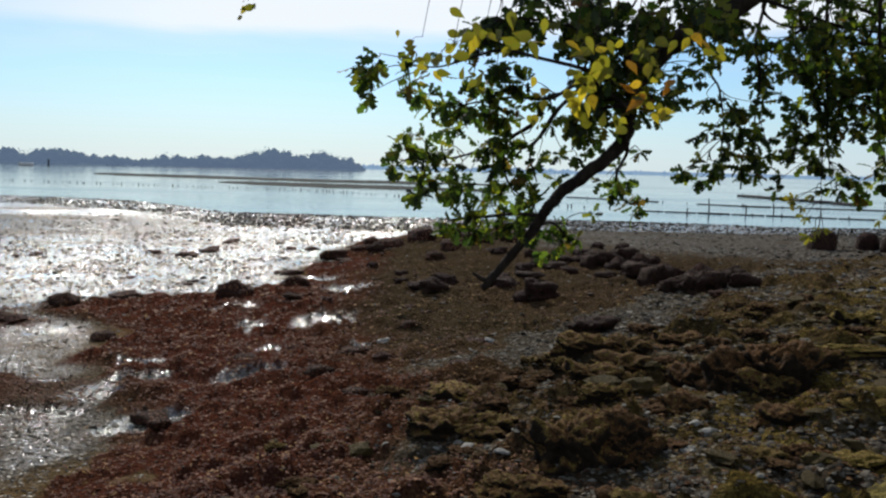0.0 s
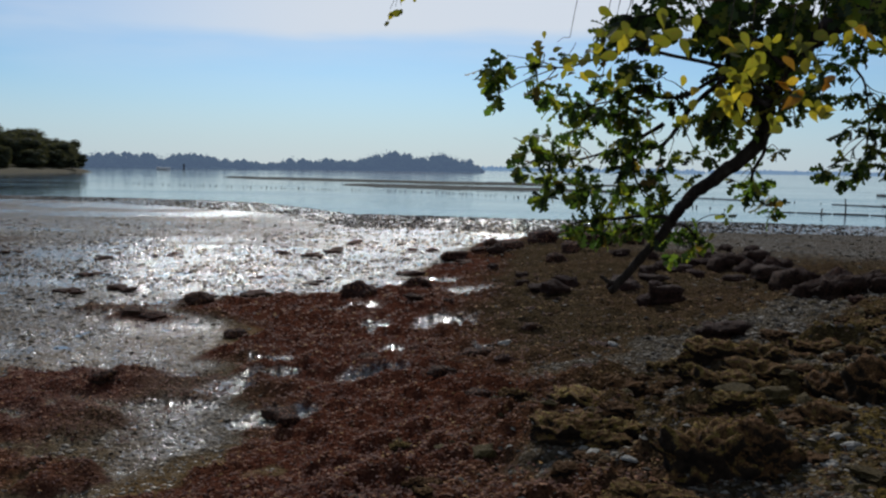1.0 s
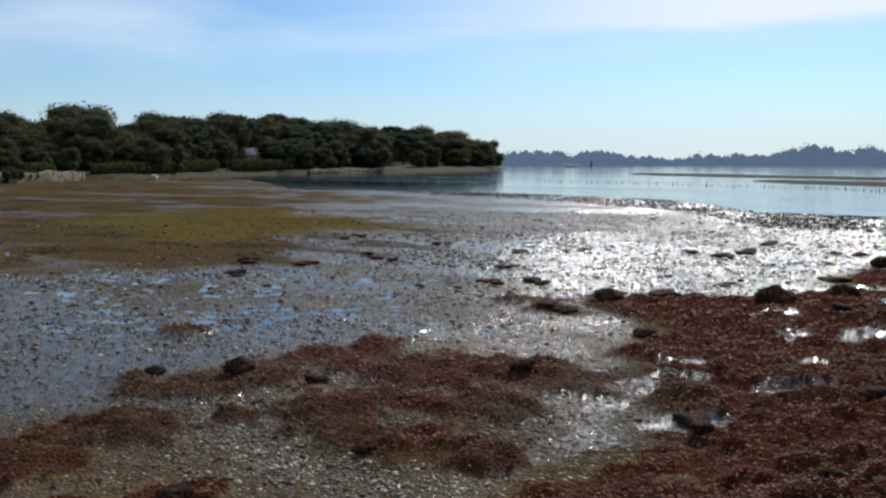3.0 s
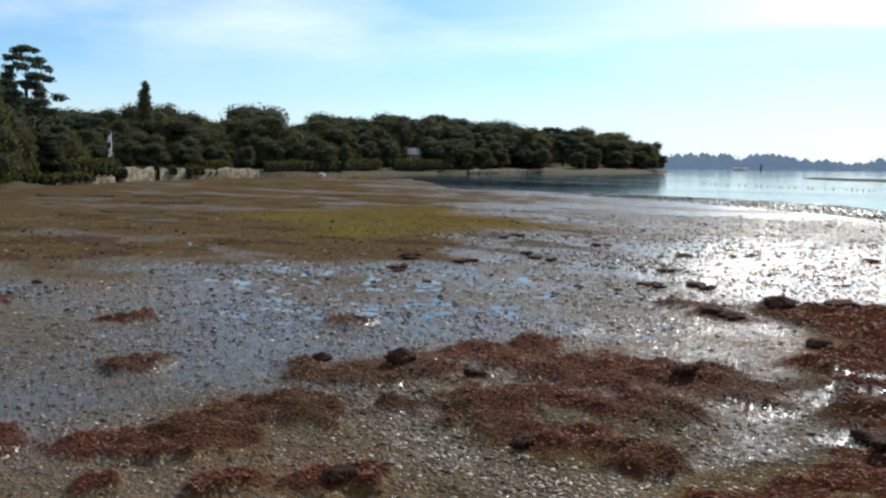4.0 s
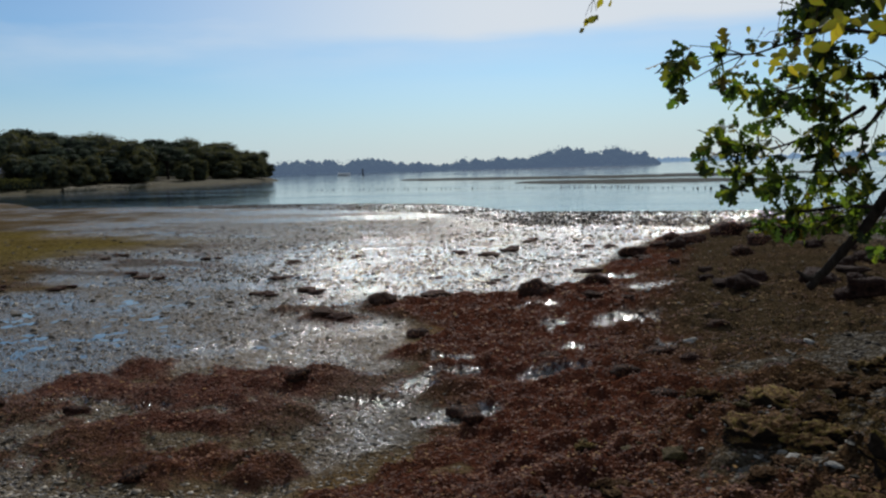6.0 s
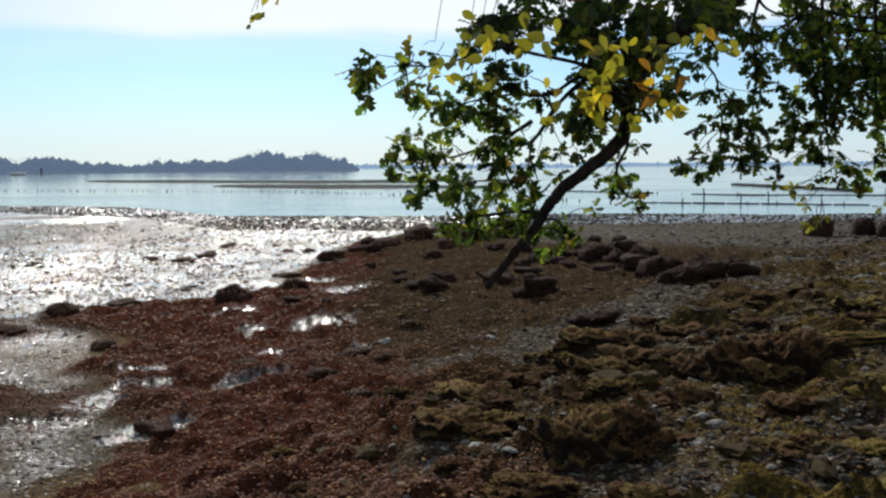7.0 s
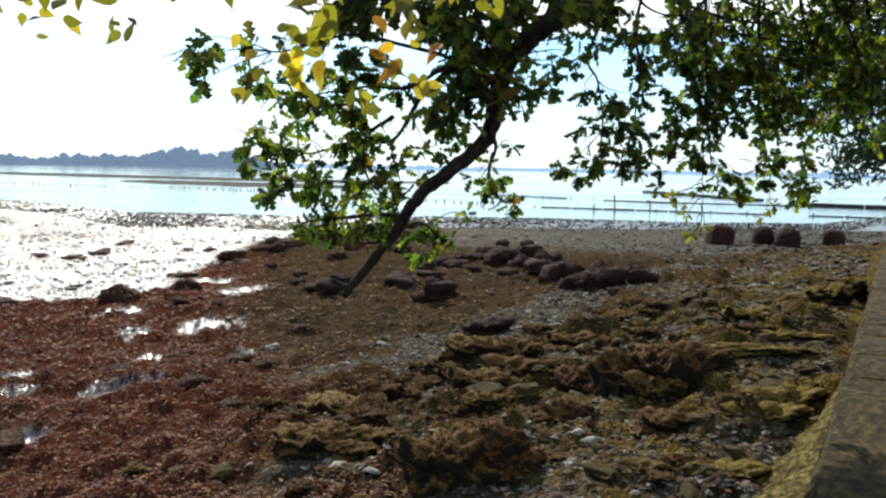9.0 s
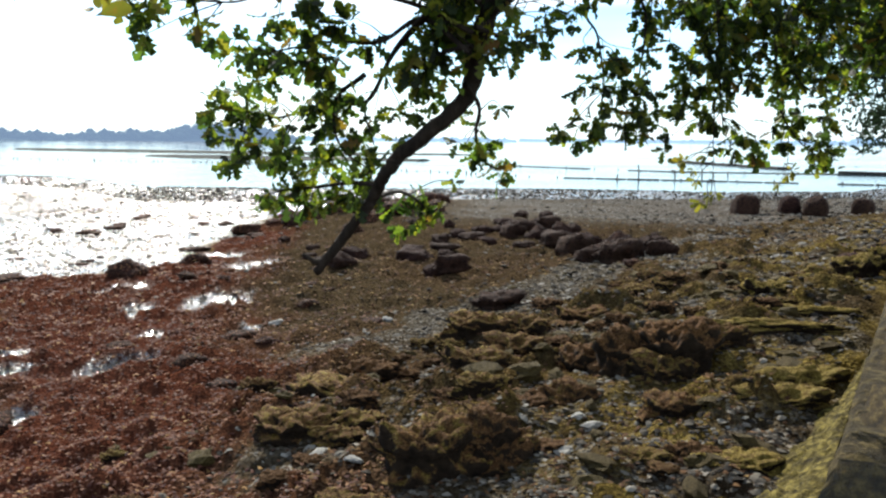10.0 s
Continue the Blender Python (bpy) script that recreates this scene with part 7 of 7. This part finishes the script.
def beacon():
    x, y = 430 * math.sin(radians(-23.6)), 430 * math.cos(radians(-23.6))
    root = thing("sea_mark", (x, y, 0), "dark post marking the channel", "sea mark")
    part("post", tubes_mesh("post", [(np.array([(0, 0, -1), (0, 0, 1), (0, 0, 2.4)]), .4, .3, 8)]), M_STAKE, root)
    bm = bmesh.new()
    bmesh.ops.create_cone(bm, cap_ends=True, segments=8, radius1=.6, radius2=.1, depth=.9, matrix=Matrix.Translation((0, 0, 2.7)))
    part("topmark", bm, M_STAKE, root)


beacon()


def boat(x, y, spin, size, label):
    bm = bmesh.new()
    secs = []
    for k, t in enumerate(np.linspace(-1, 1, 9)):
        b = .36 * (1 - max(0, t) ** 2.2) * (1 - .25 * max(0, -t))
        secs.append([bm.verts.new((t, s * b * q, z)) for s, q, z in ((-1, 1, .36 + .1 * t * t), (-1, .7, .05), (0, 0, -.08), (1, .7, .05), (1, 1, .36 + .1 * t * t))])
    for a, b in zip(secs, secs[1:]):
        for k in range(4):
            bm.faces.new((a[k], a[k + 1], b[k + 1], b[k]))
    bm.faces.new(secs[0])
    me = bpy.data.meshes.new("boat")
    bmesh.ops.recalc_face_normals(bm, faces=bm.faces)
    bm.to_mesh(me)
    bm.free()
    ob = new("boat", me)
    me.materials.append(M_WHITE)
    ob.matrix_basis = Matrix.LocRotScale((x, y, .12), Euler((0, 0, spin)), (size, size, size))
    ob.modifiers.new("thickness", "SOLIDIFY").thickness = .05
    tagged(ob, label, "boat", "small boats")


Q, D = head_place(-51.2, -2)
boat(Q[0], Q[1], radians(-30), 1.3, "small pale rowing boat lying on the far shore")
boat(420 * math.sin(radians(-24.8)), 420 * math.cos(radians(-24.8)), .3, 3.0, "small dark boat far out on the water")


# ---- far shores ----
def far_wood(name, dist, az_top, base, material, label, seed, size, per, land=1.2):
    """A distant wooded shore: a low bank and a ragged line of crowns."""
    rng = np.random.default_rng(seed)
    azs, tops = np.array([a for a, _ in az_top]), np.array([h for _, h in az_top])
    spots = []
    a = azs[0]
    while a < azs[-1]:
        h = float(np.interp(a, azs, tops)) * rng.uniform(.66, 1.0)
        d = dist * rng.uniform(1, 1.05)
        r = size * rng.uniform(.8, 1.6)
        for _ in range(per):
            q = rng.normal(0, 1, 3)
            q /= np.linalg.norm(q)
            z = max(base, h - r * .5 + q[2] * r * .55)
            if rng.random() < .5:
                z = rng.uniform(base, max(z, base + .1))
            spots.append((d * math.sin(radians(a)) + q[0] * r * .9, d * math.cos(radians(a)) + q[1] * r, z))
        a += math.degrees(size * rng.uniform(.25, .7) / dist)
    spots = np.array(spots)
    m = len(spots)
    core = spots[::4].copy()
    core[:, 2] *= rng.uniform(.45, .9, len(core))
    lump = [(1, 0, 0), (.31, .95, 0), (-.81, .59, 0), (-.81, -.59, 0), (.31, -.95, 0), (.1, .05, .8), (0, 0, -.8)]
    lump_f = [(i, (i + 1) % 5, 5) for i in range(5)] + [((i + 1) % 5, i, 6) for i in range(5)]
    inner = strewn(name + "_inner", lump, lump_f, core, frames_of(np.tile((0, 0, 1.0), (len(core), 1)), rng.uniform(0, 6.28, len(core))), rng.uniform(.7, 1.1, len(core)) * size)
    inner.materials.append(material)
    tagged(new(name + "_thicket", inner), label, "far shore", kind="structure")
    me = strewn(name, SPRAY, SPRAY_F, spots, frames_of(rng.normal(0, 1, (m, 3)), rng.uniform(0, 6.28, m)), rng.uniform(.12, .24, m) * size)
    me.materials.append(material)
    tagged(new(name, me), label, "far shore", kind="structure")
    aa = np.radians(np.arange(azs[0] - .05, azs[-1] + .1, .15))
    v = []
    for b in aa:
        hh = land + .6 * math.sin(b * 90)
        v += [(dist * .995 * math.sin(b), dist * .995 * math.cos(b), -.4), (dist * math.sin(b), dist * math.cos(b), hh), (dist * 1.06 * math.sin(b), dist * 1.06 * math.cos(b), hh + land)]
    f = [(3 * k + j, 3 * k + 3 + j, 3 * k + 4 + j, 3 * k + 1 + j) for k in range(len(aa) - 1) for j in range(2)]
    ob = new(name + "_bank", mesh_of(name + "_bank", v, f))
    ob.data.materials.append(material)
    tagged(ob, label + " bank", "far shore", kind="structure")


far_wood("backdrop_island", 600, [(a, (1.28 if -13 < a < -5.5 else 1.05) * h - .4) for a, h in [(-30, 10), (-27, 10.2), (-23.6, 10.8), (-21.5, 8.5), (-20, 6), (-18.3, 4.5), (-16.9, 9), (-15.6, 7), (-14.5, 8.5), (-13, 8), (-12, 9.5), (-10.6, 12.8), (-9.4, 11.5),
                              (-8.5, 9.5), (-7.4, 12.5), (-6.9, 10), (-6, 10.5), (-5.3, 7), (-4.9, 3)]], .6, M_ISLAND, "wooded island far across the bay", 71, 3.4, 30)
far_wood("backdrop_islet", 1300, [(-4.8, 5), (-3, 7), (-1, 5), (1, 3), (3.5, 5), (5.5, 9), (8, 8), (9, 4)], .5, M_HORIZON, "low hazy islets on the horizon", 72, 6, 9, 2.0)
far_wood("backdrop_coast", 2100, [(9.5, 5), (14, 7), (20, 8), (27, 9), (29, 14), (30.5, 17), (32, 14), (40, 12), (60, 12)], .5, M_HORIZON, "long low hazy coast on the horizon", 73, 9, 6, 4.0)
